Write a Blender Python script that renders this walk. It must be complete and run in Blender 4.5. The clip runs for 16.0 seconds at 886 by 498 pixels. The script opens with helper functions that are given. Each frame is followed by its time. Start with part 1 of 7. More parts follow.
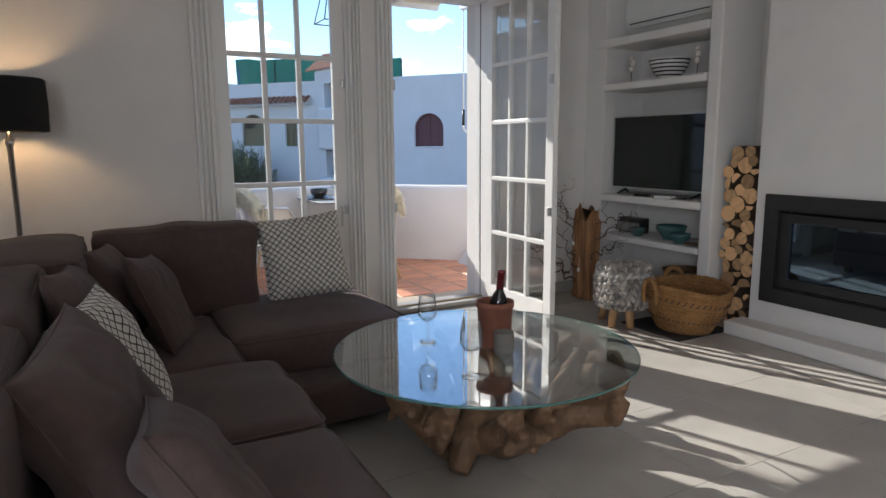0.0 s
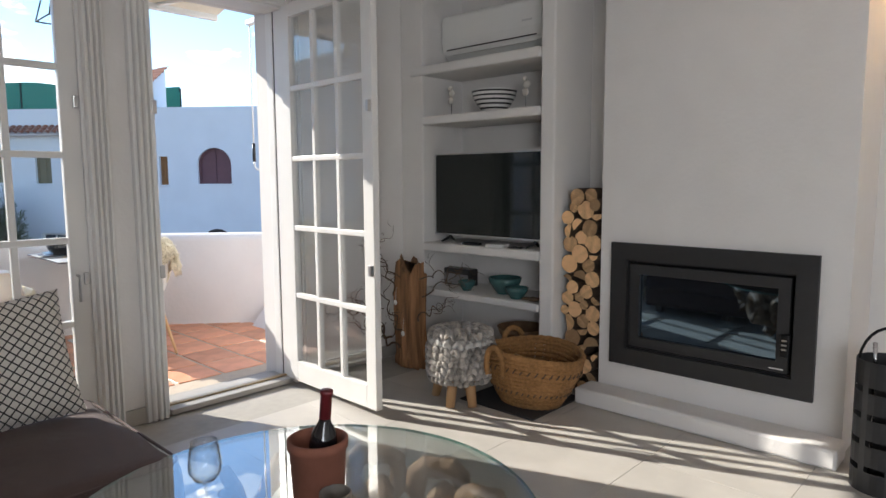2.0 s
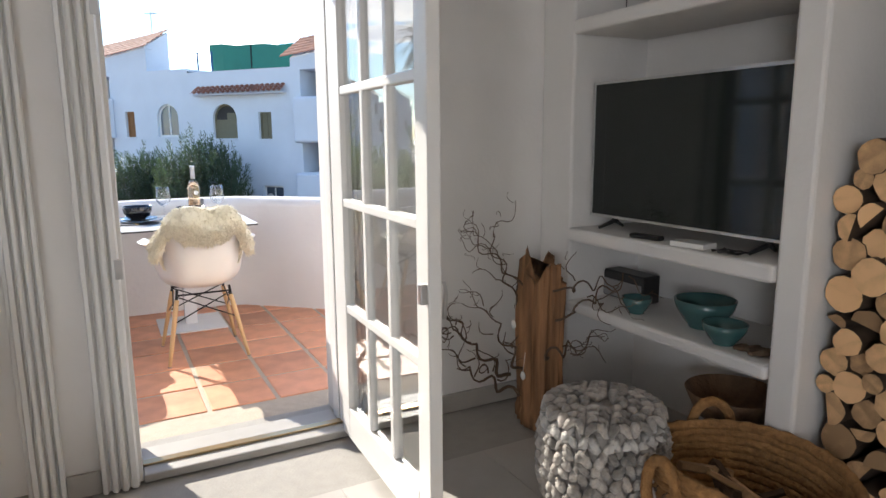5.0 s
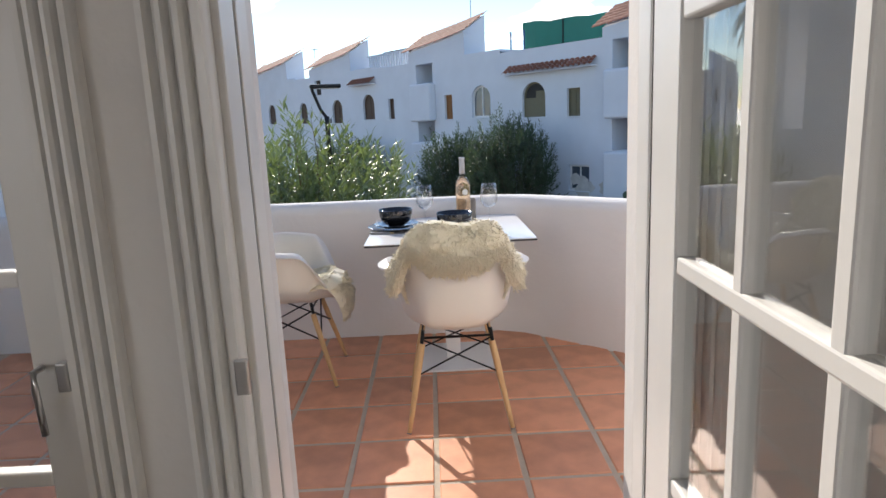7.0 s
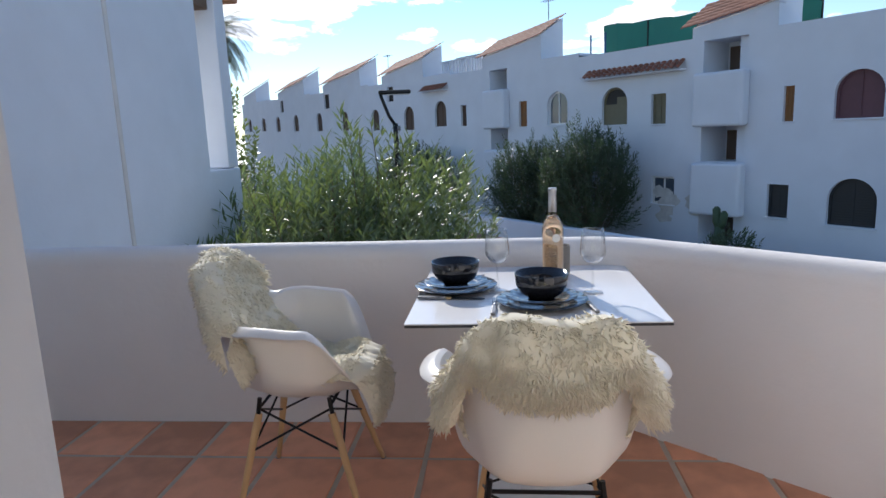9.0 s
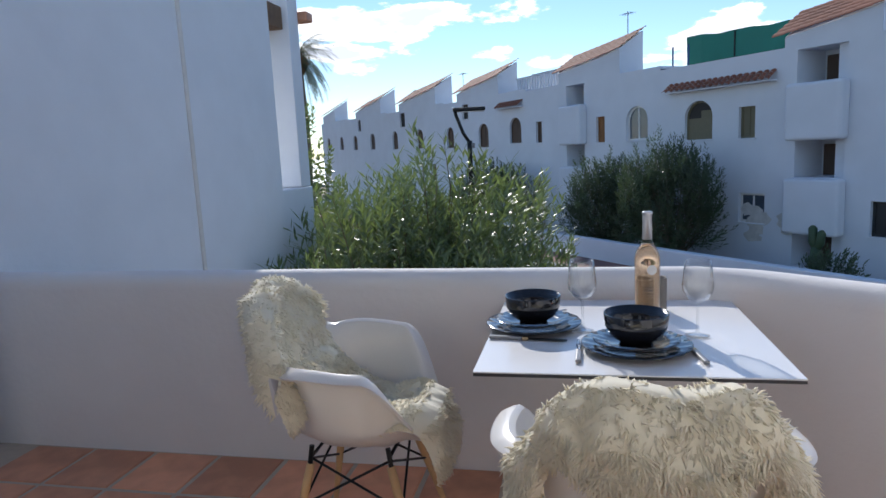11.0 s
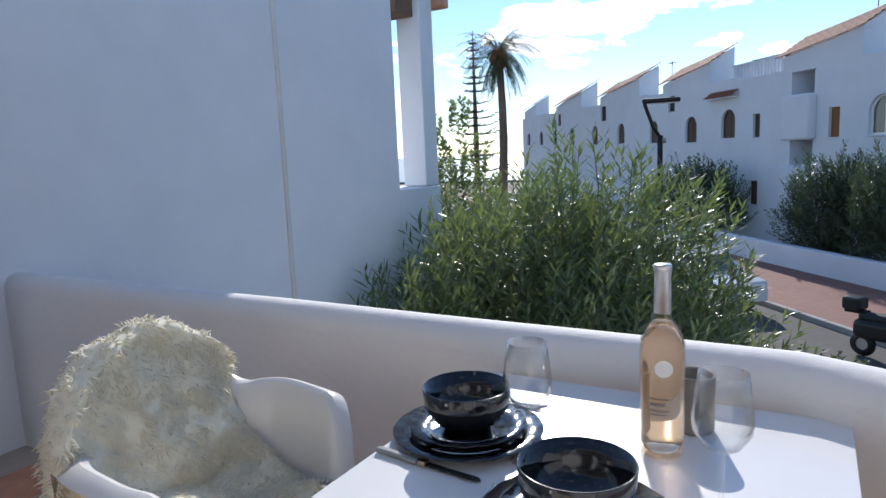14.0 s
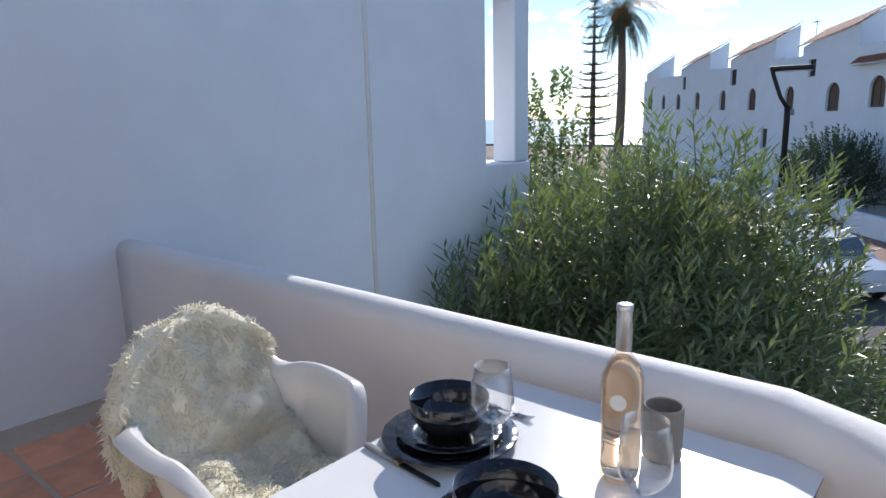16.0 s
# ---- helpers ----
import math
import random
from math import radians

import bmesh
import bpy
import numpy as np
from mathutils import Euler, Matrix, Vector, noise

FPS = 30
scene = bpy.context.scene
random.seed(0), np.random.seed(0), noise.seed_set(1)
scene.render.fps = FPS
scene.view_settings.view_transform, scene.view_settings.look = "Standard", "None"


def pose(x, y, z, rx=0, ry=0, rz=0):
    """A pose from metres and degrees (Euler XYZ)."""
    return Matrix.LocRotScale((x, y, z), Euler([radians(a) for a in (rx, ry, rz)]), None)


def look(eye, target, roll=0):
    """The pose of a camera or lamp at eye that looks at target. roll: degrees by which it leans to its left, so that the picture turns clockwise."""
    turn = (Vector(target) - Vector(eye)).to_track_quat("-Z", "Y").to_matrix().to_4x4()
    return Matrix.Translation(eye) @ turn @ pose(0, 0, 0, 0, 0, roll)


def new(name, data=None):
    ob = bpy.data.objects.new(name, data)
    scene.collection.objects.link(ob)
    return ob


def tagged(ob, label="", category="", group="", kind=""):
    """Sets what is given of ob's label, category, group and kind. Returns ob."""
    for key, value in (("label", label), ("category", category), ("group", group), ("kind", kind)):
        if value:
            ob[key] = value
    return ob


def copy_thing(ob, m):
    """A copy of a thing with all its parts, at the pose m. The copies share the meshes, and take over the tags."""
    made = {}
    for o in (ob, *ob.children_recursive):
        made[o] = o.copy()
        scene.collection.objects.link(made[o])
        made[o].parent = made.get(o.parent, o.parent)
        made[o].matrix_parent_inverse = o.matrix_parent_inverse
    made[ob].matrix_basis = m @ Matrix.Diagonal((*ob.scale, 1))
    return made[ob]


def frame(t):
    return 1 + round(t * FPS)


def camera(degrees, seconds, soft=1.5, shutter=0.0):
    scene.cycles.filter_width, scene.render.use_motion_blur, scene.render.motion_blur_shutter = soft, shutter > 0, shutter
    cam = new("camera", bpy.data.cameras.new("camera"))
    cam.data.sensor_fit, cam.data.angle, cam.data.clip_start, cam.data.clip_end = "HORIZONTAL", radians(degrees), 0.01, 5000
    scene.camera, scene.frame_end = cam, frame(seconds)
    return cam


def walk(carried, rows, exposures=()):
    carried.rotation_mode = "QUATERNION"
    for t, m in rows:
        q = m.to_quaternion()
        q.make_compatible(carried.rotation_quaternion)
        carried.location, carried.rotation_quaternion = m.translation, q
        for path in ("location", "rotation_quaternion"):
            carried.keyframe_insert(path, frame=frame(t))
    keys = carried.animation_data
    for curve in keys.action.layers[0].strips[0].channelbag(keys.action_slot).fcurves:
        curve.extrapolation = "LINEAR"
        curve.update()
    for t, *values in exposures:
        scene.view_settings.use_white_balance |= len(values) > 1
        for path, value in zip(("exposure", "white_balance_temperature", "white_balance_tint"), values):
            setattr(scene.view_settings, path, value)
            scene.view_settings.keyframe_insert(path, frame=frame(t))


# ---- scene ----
cam = camera(69.3, 16.0)
PATH = [
    (0, (0.821, 0.087, 1.26), (1.768, 1.819, 0.939), -0.4),
    (0.5, (0.892, 0.325, 1.263), (1.964, 1.984, 0.953), 0.1),
    (1, (0.986, 0.521, 1.272), (2.205, 2.085, 1.014), 0.4),
    (1.5, (1.148, 0.713, 1.304), (2.484, 2.186, 1.089), 0.2),
    (2, (1.299, 0.911, 1.292), (2.749, 2.271, 1.078), -0.3),
    (2.5, (1.452, 1.124, 1.292), (2.981, 2.391, 1.049), -1.1),
    (3, (1.645, 1.279, 1.279), (3.184, 2.528, 1.014), -1.4),
    (3.5, (1.888, 1.43, 1.273), (3.393, 2.719, 0.999), -1.6),
    (4, (2.195, 1.625, 1.255), (3.597, 3.018, 0.951), -1.8),
    (4.5, (2.494, 1.757, 1.228), (3.701, 3.318, 0.904), -1.1),
    (5, (2.732, 1.918, 1.249), (3.654, 3.66, 0.906), -0.4),
    (5.2, (2.859, 1.988, 1.244), (3.62, 3.805, 0.897), -0.5),
    (7.3, (3.131, 3.415, 1.269), (3.122, 5.377, 0.879), -2.5),
    (8, (3.112, 3.866, 1.275), (3.055, 5.825, 0.879), -2.0),
    (8.2, (3.106, 3.996, 1.268), (3.04, 5.954, 0.865), -2.2),
    (8.5, (3.105, 4.117, 1.281), (3.002, 6.073, 0.878), -2.3),
    (9, (3.112, 4.281, 1.295), (2.921, 6.239, 0.933), -2.3),
    (11.5, (3.075, 4.693, 1.291), (2.631, 6.62, 0.992), -2.9),
    (12, (3.094, 4.889, 1.278), (2.615, 6.807, 0.973), -2.9),
    (12.5, (3.174, 5.081, 1.279), (2.6, 6.972, 0.966), -3.0),
    (13, (3.249, 5.283, 1.267), (2.528, 7.123, 0.959), -3.0),
    (13.5, (3.356, 5.416, 1.278), (2.495, 7.195, 0.974), -2.9),
    (14, (3.536, 5.538, 1.281), (2.538, 7.247, 0.994), -2.5),
    (14.5, (3.704, 5.654, 1.311), (2.629, 7.317, 1.028), -2.1),
    (15, (3.773, 5.667, 1.335), (2.613, 7.261, 0.996), -2.1),
    (15.5, (3.789, 5.628, 1.385), (2.552, 7.149, 0.989), -1.7),
    (16, (3.803, 5.612, 1.423), (2.534, 7.106, 1.028), -1.3),
]
walk(cam, [(t, look(eye, target, roll)) for t, eye, target, roll in PATH],
     [(0, 1.2, 6150, 10), (1.0, 1.34, 6200, 10), (2.0, 1.56, 6300, 10), (4.2, 1.8, 6350, 10), (5.2, 1.66, 6450, 11), (7.3, 1.02, 6600, 12), (8, 0.98, 6500, 12), (8.5, 0.84, 6350, 12), (9, 0.64, 6150, 12), (11.5, 0.52, 6050, 12), (14.5, 0.7, 6100, 12), (16, 0.76, 6150, 12)])


# ==== light ====
SUN_AZ, SUN_EL = 20.2, 29.5    # degrees: to the left of +y, above the horizon
sun_way = Vector((-math.sin(radians(SUN_AZ)) * math.cos(radians(SUN_EL)), math.cos(radians(SUN_AZ)) * math.cos(radians(SUN_EL)), math.sin(radians(SUN_EL))))
sun_data = bpy.data.lights.new("sun", "SUN")
sun_data.energy, sun_data.angle, sun_data.color = 2.9, radians(0.5), (1.0, 0.93, 0.82)
sun = new("sun", sun_data)
sun.matrix_world = look(sun_way * 60, (0, 0, 0))

world = bpy.data.worlds.new("sky")
scene.world = world
world.use_nodes = True
wn, wl = world.node_tree.nodes, world.node_tree.links
sky = wn.new("ShaderNodeTexSky")
sky.sky_type, sky.sun_disc, sky.sun_elevation, sky.sun_rotation = "NISHITA", False, radians(SUN_EL), radians(-SUN_AZ)
sky.dust_density, sky.ozone_density, sky.air_density = 0.0, 3.0, 1.0
# a bank of fair-weather cloud low over the sea, small puffs beside it
def sky_math(op, a, b=0.0, c=0.0):
    """One math node of the sky; a, b and c are sockets or numbers."""
    nd = wn.new("ShaderNodeMath")
    nd.operation = op
    for k, v in enumerate((a, b, c)):
        if isinstance(v, (int, float)):
            nd.inputs[k].default_value = v
        else:
            wl.new(v, nd.inputs[k])
    return nd.outputs[0]


wt = wn.new("ShaderNodeTexCoord")
wm = wn.new("ShaderNodeMapping")
wm.inputs["Scale"].default_value = (1.0, 1.0, 2.6)
wm.inputs["Location"].default_value = (0.35, 0.1, 0.22)
wl.new(wt.outputs["Generated"], wm.inputs["Vector"])
wz = wn.new("ShaderNodeTexNoise")
wz.inputs["Scale"].default_value, wz.inputs["Detail"].default_value, wz.inputs["Roughness"].default_value = 9.0, 10.0, 0.56
wl.new(wm.outputs["Vector"], wz.inputs["Vector"])
wsep = wn.new("ShaderNodeSeparateXYZ")
wl.new(wt.outputs["Generated"], wsep.inputs[0])


def bank(x, z, half_x, half_z):
    """1 in the middle of a bank of cloud, falling to 0 at its rim and below 0 outside."""
    p = sky_math("POWER", sky_math("ABSOLUTE", sky_math("MULTIPLY_ADD", wsep.outputs[0], 1 / half_x, -x / half_x)), 2.0)
    q = sky_math("POWER", sky_math("ABSOLUTE", sky_math("MULTIPLY_ADD", wsep.outputs[2], 1 / half_z, -z / half_z)), 2.0)
    return sky_math("MAXIMUM", sky_math("SUBTRACT", 1.0, sky_math("ADD", p, q)), -0.8)


big = sky_math("MULTIPLY", sky_math("MAXIMUM", bank(-0.25, 0.192, 0.19, 0.034), bank(-0.34, 0.152, 0.07, 0.014)), 0.25)
small = sky_math("MULTIPLY_ADD", bank(-0.1, 0.13, 0.8, 0.06), 0.05, -0.03)
cover = sky_math("ADD", wz.outputs["Fac"], sky_math("MAXIMUM", big, small))
wr = wn.new("ShaderNodeMapRange")
wr.interpolation_type = "SMOOTHSTEP"
wr.inputs[1].default_value, wr.inputs[2].default_value = 0.545, 0.625
wl.new(cover, wr.inputs[0])
wcore = wn.new("ShaderNodeMapRange")
wcore.inputs[1].default_value, wcore.inputs[2].default_value = 0.60, 0.74
wl.new(cover, wcore.inputs[0])
wtone = wn.new("ShaderNodeMix")
wtone.data_type = "RGBA"
wtone.inputs[6].default_value, wtone.inputs[7].default_value = (11.5, 11.3, 10.8, 1), (6.4, 6.7, 7.3, 1)
wl.new(wcore.outputs[0], wtone.inputs[0])
wx = wn.new("ShaderNodeMix")
wx.data_type = "RGBA"
wl.new(wr.outputs[0], wx.inputs[0])
wl.new(sky.outputs["Color"], wx.inputs[6])
wl.new(wtone.outputs[2], wx.inputs[7])
wb = wn["Background"]
wb.inputs["Strength"].default_value = 0.105
wl.new(wx.outputs[2], wb.inputs["Color"])

# added fill lamp in an unseen side opening, to brighten the room
side_light = bpy.data.lights.new("side_fill_light", "AREA")
side_light.shape, side_light.size, side_light.size_y = "RECTANGLE", 2.0, 1.35
side_light.energy, side_light.color = 30.0, (0.96, 0.97, 1.0)
new("side_fill_light", side_light).matrix_world = look((-0.86, -1.6, 1.57), (3.0, -1.0, 1.4))


# ---- materials ----
def mat(name, col, rough=0.6, var=0.12, scale=8.0, bump=0.0, bscale=60.0, metal=0.0, big=1.2, spread=0.0, sheen=0.0, coat=0.0, spec=0.5, stretch=(1, 1, 1)):
    """A principled material: colour broken by a coarse and a fine noise, with fine relief."""
    m = bpy.data.materials.new(name)
    m.use_nodes = True
    nt, p = m.node_tree, m.node_tree.nodes["Principled BSDF"]
    n, l = nt.nodes, nt.links
    tc = n.new("ShaderNodeTexCoord")
    mp = n.new("ShaderNodeMapping")
    mp.inputs["Scale"].default_value = stretch
    l.new(tc.outputs["Object"], mp.inputs["Vector"])
    a = n.new("ShaderNodeTexNoise")
    a.inputs["Scale"].default_value, a.inputs["Detail"].default_value = scale, 6
    b = n.new("ShaderNodeTexNoise")
    b.inputs["Scale"].default_value, b.inputs["Detail"].default_value = big, 3
    l.new(mp.outputs["Vector"], a.inputs["Vector"])
    l.new(mp.outputs["Vector"], b.inputs["Vector"])
    s = n.new("ShaderNodeMath")
    s.operation = "ADD"
    l.new(a.outputs["Fac"], s.inputs[0])
    l.new(b.outputs["Fac"], s.inputs[1])
    last = s.outputs[0]
    if spread:
        oi = n.new("ShaderNodeObjectInfo")
        r = n.new("ShaderNodeMath")
        r.operation = "MULTIPLY_ADD"
        r.inputs[1].default_value, r.inputs[2].default_value = spread, -spread / 2
        l.new(oi.outputs["Random"], r.inputs[0])
        q = n.new("ShaderNodeMath")
        q.operation = "ADD"
        l.new(last, q.inputs[0])
        l.new(r.outputs[0], q.inputs[1])
        last = q.outputs[0]
    ramp = n.new("ShaderNodeMapRange")
    ramp.inputs[1].default_value, ramp.inputs[2].default_value = 0.6, 1.4
    ramp.inputs[3].default_value, ramp.inputs[4].default_value = 1 - var, 1 + var
    l.new(last, ramp.inputs[0])
    mx = n.new("ShaderNodeVectorMath")
    mx.operation = "SCALE"
    mx.inputs[0].default_value = col
    l.new(ramp.outputs[0], mx.inputs["Scale"])
    l.new(mx.outputs[0], p.inputs["Base Color"])
    p.inputs["Roughness"].default_value, p.inputs["Metallic"].default_value = rough, metal
    p.inputs["Specular IOR Level"].default_value = spec
    p.inputs["Sheen Weight"].default_value = sheen
    p.inputs["Coat Weight"].default_value = coat
    if bump:
        c = n.new("ShaderNodeTexNoise")
        c.inputs["Scale"].default_value, c.inputs["Detail"].default_value = bscale, 5
        l.new(mp.outputs["Vector"], c.inputs["Vector"])
        bp = n.new("ShaderNodeBump")
        bp.inputs["Strength"].default_value, bp.inputs["Distance"].default_value = bump, 0.01
        l.new(c.outputs["Fac"], bp.inputs["Height"])
        l.new(bp.outputs["Normal"], p.inputs["Normal"])
    return m


def glass(name, tint=(1, 1, 1), rough=0.0, thin=True, gloss=0.035, power=3.6):
    """Clear glass. thin: a pane, that lets light pass straight and mirrors by angle."""
    m = bpy.data.materials.new(name)
    m.use_nodes = True
    n, l = m.node_tree.nodes, m.node_tree.links
    out = n["Material Output"]
    if not thin:
        p = n["Principled BSDF"]
        p.inputs["Base Color"].default_value = (*tint, 1)
        p.inputs["Roughness"].default_value = rough
        p.inputs["Transmission Weight"].default_value = 1.0
        p.inputs["IOR"].default_value = 1.45
        return m
    n.remove(n["Principled BSDF"])
    t = n.new("ShaderNodeBsdfTransparent")
    t.inputs["Color"].default_value = (*tint, 1)
    g = n.new("ShaderNodeBsdfGlossy")
    g.inputs["Roughness"].default_value = rough
    f = n.new("ShaderNodeLayerWeight")
    f.inputs["Blend"].default_value = 0.5
    pw = n.new("ShaderNodeMath")
    pw.operation = "POWER"
    pw.inputs[1].default_value = power
    l.new(f.outputs["Facing"], pw.inputs[0])
    ma = n.new("ShaderNodeMath")
    ma.operation = "MULTIPLY_ADD"
    ma.inputs[1].default_value, ma.inputs[2].default_value = 0.85, gloss
    l.new(pw.outputs[0], ma.inputs[0])
    x = n.new("ShaderNodeMixShader")
    l.new(ma.outputs[0], x.inputs[0])
    l.new(t.outputs[0], x.inputs[1])
    l.new(g.outputs[0], x.inputs[2])
    l.new(x.outputs[0], out.inputs["Surface"])
    return m


PLASTER = mat("plaster", (0.74, 0.72, 0.70), 0.75, 0.04, 5, 0.12, 45, spread=0)
CEILING = mat("ceiling_paint", (0.78, 0.77, 0.75), 0.8, 0.03, 6, 0.06, 60)
# blue skylight on the shaded outer walls is tinted into this white
LIME_SKY = mat("limewash_sky_tint", (0.77, 0.79, 0.825), 0.8, 0.05, 3, 0.2, 28, big=0.7)
# blue shade on the houses opposite is mixed into their base colour
LIME_FAR_SKY = mat("limewash_street_sky_tint", (0.70, 0.73, 0.78), 0.85, 0.07, 0.9, 0.1, 12, big=0.16)
# same white, with the warm bounce on parapet and pier in its colour
LIME_BOUNCE = mat("limewash_bounce_tint", (0.80, 0.775, 0.75), 0.8, 0.05, 3, 0.22, 28, big=0.7)
PAINT = mat("white_gloss_paint", (0.80, 0.79, 0.77), 0.35, 0.03, 9, 0.03, 30)
STONE_TILE = mat("grey_floor_tile", (0.46, 0.435, 0.40), 0.42, 0.12, 6, 0.05, 40, spread=0.16, big=2.2)
GROUT = mat("grout", (0.38, 0.36, 0.33), 0.9, 0.1, 20, 0.2, 90)
TERRACOTTA = mat("terracotta_tile", (0.66, 0.30, 0.17), 0.48, 0.24, 9, 0.10, 50, spread=0.7, big=2.5)
MORTAR = mat("terrace_mortar", (0.50, 0.42, 0.33), 0.9, 0.12, 20, 0.3, 70)
SKIRTING = mat("grey_skirting", (0.40, 0.38, 0.35), 0.5, 0.08, 14, 0.03, 50)
SOFA = mat("taupe_fabric", (0.088, 0.057, 0.052), 0.8, 0.22, 30, 0.45, 380, sheen=0.12, spec=0.3, big=3)
IRON = mat("dark_iron", (0.035, 0.035, 0.036), 0.5, 0.1, 20, 0.05, 120, metal=0.3)
BLACK = mat("black_plastic", (0.012, 0.012, 0.013), 0.35, 0.05, 20)
SCREEN = mat("tv_screen", (0.010, 0.014, 0.013), 0.08, 0.02, 3, spec=0.5)
FIREGLASS = mat("stove_glass", (0.006, 0.007, 0.008), 0.03, 0.02, 3, spec=0.9, coat=0.6)
SILVER = mat("brushed_metal", (0.62, 0.62, 0.62), 0.3, 0.05, 30, metal=1.0)
BRASS = mat("aged_brass", (0.45, 0.33, 0.18), 0.3, 0.12, 20, metal=1.0)
PANE = glass("pane_glass", (0.97, 0.98, 0.98))
TOPGLASS = glass("table_glass", (0.90, 0.94, 0.925), gloss=0.14, power=2.6)
WINEGLASS = glass("wine_glass", (0.985, 0.99, 0.99), gloss=0.05, power=2.3)
EDGEGLASS = mat("glass_edge", (0.10, 0.22, 0.19), 0.1, 0.1, 12, coat=0.5)
ROOT = mat("teak_root", (0.20, 0.115, 0.062), 0.6, 0.55, 22, 1.0, 46, stretch=(1, 1, 0.4), big=5)
DRIFT = mat("driftwood", (0.31, 0.155, 0.07), 0.8, 0.75, 30, 1.0, 55, stretch=(1, 1, 0.08), big=9)
TWIG = mat("hazel_twig", (0.12, 0.075, 0.045), 0.8, 0.3, 30, 0.4, 90)
BEECH = mat("beech", (0.62, 0.40, 0.20), 0.45, 0.15, 30, 0.05, 60, stretch=(1, 1, 0.15))
LEGWOOD = mat("stool_wood", (0.42, 0.25, 0.12), 0.6, 0.2, 24, 0.2, 60, stretch=(1, 1, 0.2))
BARK = mat("bark", (0.10, 0.06, 0.035), 0.9, 0.4, 16, 0.9, 40, spread=0.5)
LOGEND = mat("cut_wood", (0.60, 0.37, 0.19), 0.8, 0.45, 26, 0.2, 70, spread=1.1)
WOOL = mat("grey_wool", (0.44, 0.40, 0.36), 0.95, 0.3, 90, 0.8, 260, sheen=0.4, spread=0.5)
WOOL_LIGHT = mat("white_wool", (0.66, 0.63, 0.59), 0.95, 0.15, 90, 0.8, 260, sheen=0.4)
ESPARTO = mat("esparto", (0.33, 0.17, 0.06), 0.85, 0.45, 60, 0.8, 150, big=7)
TEAL = mat("teal_glaze", (0.055, 0.135, 0.135), 0.2, 0.3, 14, 0.04, 40, coat=0.3)
CLAY = mat("terracotta_pot", (0.25, 0.095, 0.06), 0.8, 0.15, 18, 0.1, 90)
CONCRETE = mat("concrete_cup", (0.20, 0.185, 0.165), 0.8, 0.2, 18, 0.2, 70)
WINE = mat("dark_bottle", (0.012, 0.010, 0.012), 0.08, 0.05, 9, coat=0.4)
FOIL = mat("wine_foil", (0.16, 0.022, 0.026), 0.35, 0.08, 20)
FUR_BLACK = mat("black_fur", (0.012, 0.011, 0.011), 0.95, 0.3, 120, 0.8, 300, sheen=0.05)
MATBLACK = mat("slate_mat", (0.03, 0.03, 0.032), 0.7, 0.15, 20, 0.1, 80)
SHELL = mat("shell_discs", (0.66, 0.62, 0.56), 0.4, 0.12, 40)
WHITE_CER = mat("white_ceramic", (0.78, 0.77, 0.74), 0.25, 0.04, 12)
BLACK_CER = mat("black_glaze", (0.010, 0.011, 0.015), 0.12, 0.2, 22, 0.05, 30, coat=0.4)
SHELLPLASTIC = mat("white_shell", (0.82, 0.805, 0.785), 0.28, 0.02, 6)
FLEECE = mat("sheepskin", (0.995, 0.94, 0.76), 0.95, 0.03, 30, 0.1, 160, big=7, spec=0.1, sheen=0.5)
LAMINATE = mat("white_laminate", (0.80, 0.79, 0.78), 0.22, 0.02, 10)
DARKEDGE = mat("dark_core", (0.03, 0.03, 0.032), 0.5, 0.05, 10)
STEELWIRE = mat("black_steel", (0.015, 0.015, 0.016), 0.4, 0.05, 10, metal=0.5)
GREYHANDLE = mat("grey_handle", (0.24, 0.24, 0.245), 0.35, 0.1, 30)
STEEL = mat("steel", (0.55, 0.55, 0.56), 0.18, 0.05, 30, metal=1.0)
ACWHITE = mat("ac_white", (0.78, 0.78, 0.76), 0.35, 0.02, 10)
CREAM = mat("cream_canvas", (0.72, 0.66, 0.54), 0.8, 0.06, 20, 0.1, 120)
RUBBER_AND_GAP = mat("dark_gasket_and_gap", (0.025, 0.02, 0.018), 0.6, 0.1, 20)


def diamond_cloth():
    """Off-white cloth with a black lattice of diamonds, woven on the cushion's own plane."""
    m = mat("lattice_cloth", (0.66, 0.63, 0.57), 0.9, 0.08, 40, 0.3, 400, sheen=0.2)
    n, l = m.node_tree.nodes, m.node_tree.links
    p = n["Principled BSDF"]
    old = p.inputs["Base Color"].links[0].from_socket
    tc = n.new("ShaderNodeTexCoord")
    mp = n.new("ShaderNodeMapping")
    mp.inputs["Rotation"].default_value = (0, 0, radians(45))
    mp.inputs["Scale"].default_value = (30, 30, 0)
    l.new(tc.outputs["Object"], mp.inputs["Vector"])
    b = n.new("ShaderNodeTexBrick")
    b.offset = 0.0
    b.inputs["Color1"].default_value = b.inputs["Color2"].default_value = (0, 0, 0, 1)
    b.inputs["Mortar"].default_value = (1, 1, 1, 1)
    b.inputs["Scale"].default_value, b.inputs["Mortar Size"].default_value = 1.0, 0.075
    b.inputs["Brick Width"].default_value, b.inputs["Row Height"].default_value = 0.75, 0.75
    l.new(mp.outputs["Vector"], b.inputs["Vector"])
    x = n.new("ShaderNodeMix")
    x.data_type = "RGBA"
    l.new(b.outputs["Color"], x.inputs[0])
    l.new(old, x.inputs[6])
    x.inputs[7].default_value = (0.03, 0.028, 0.026, 1)
    l.new(x.outputs[2], p.inputs["Base Color"])
    return m


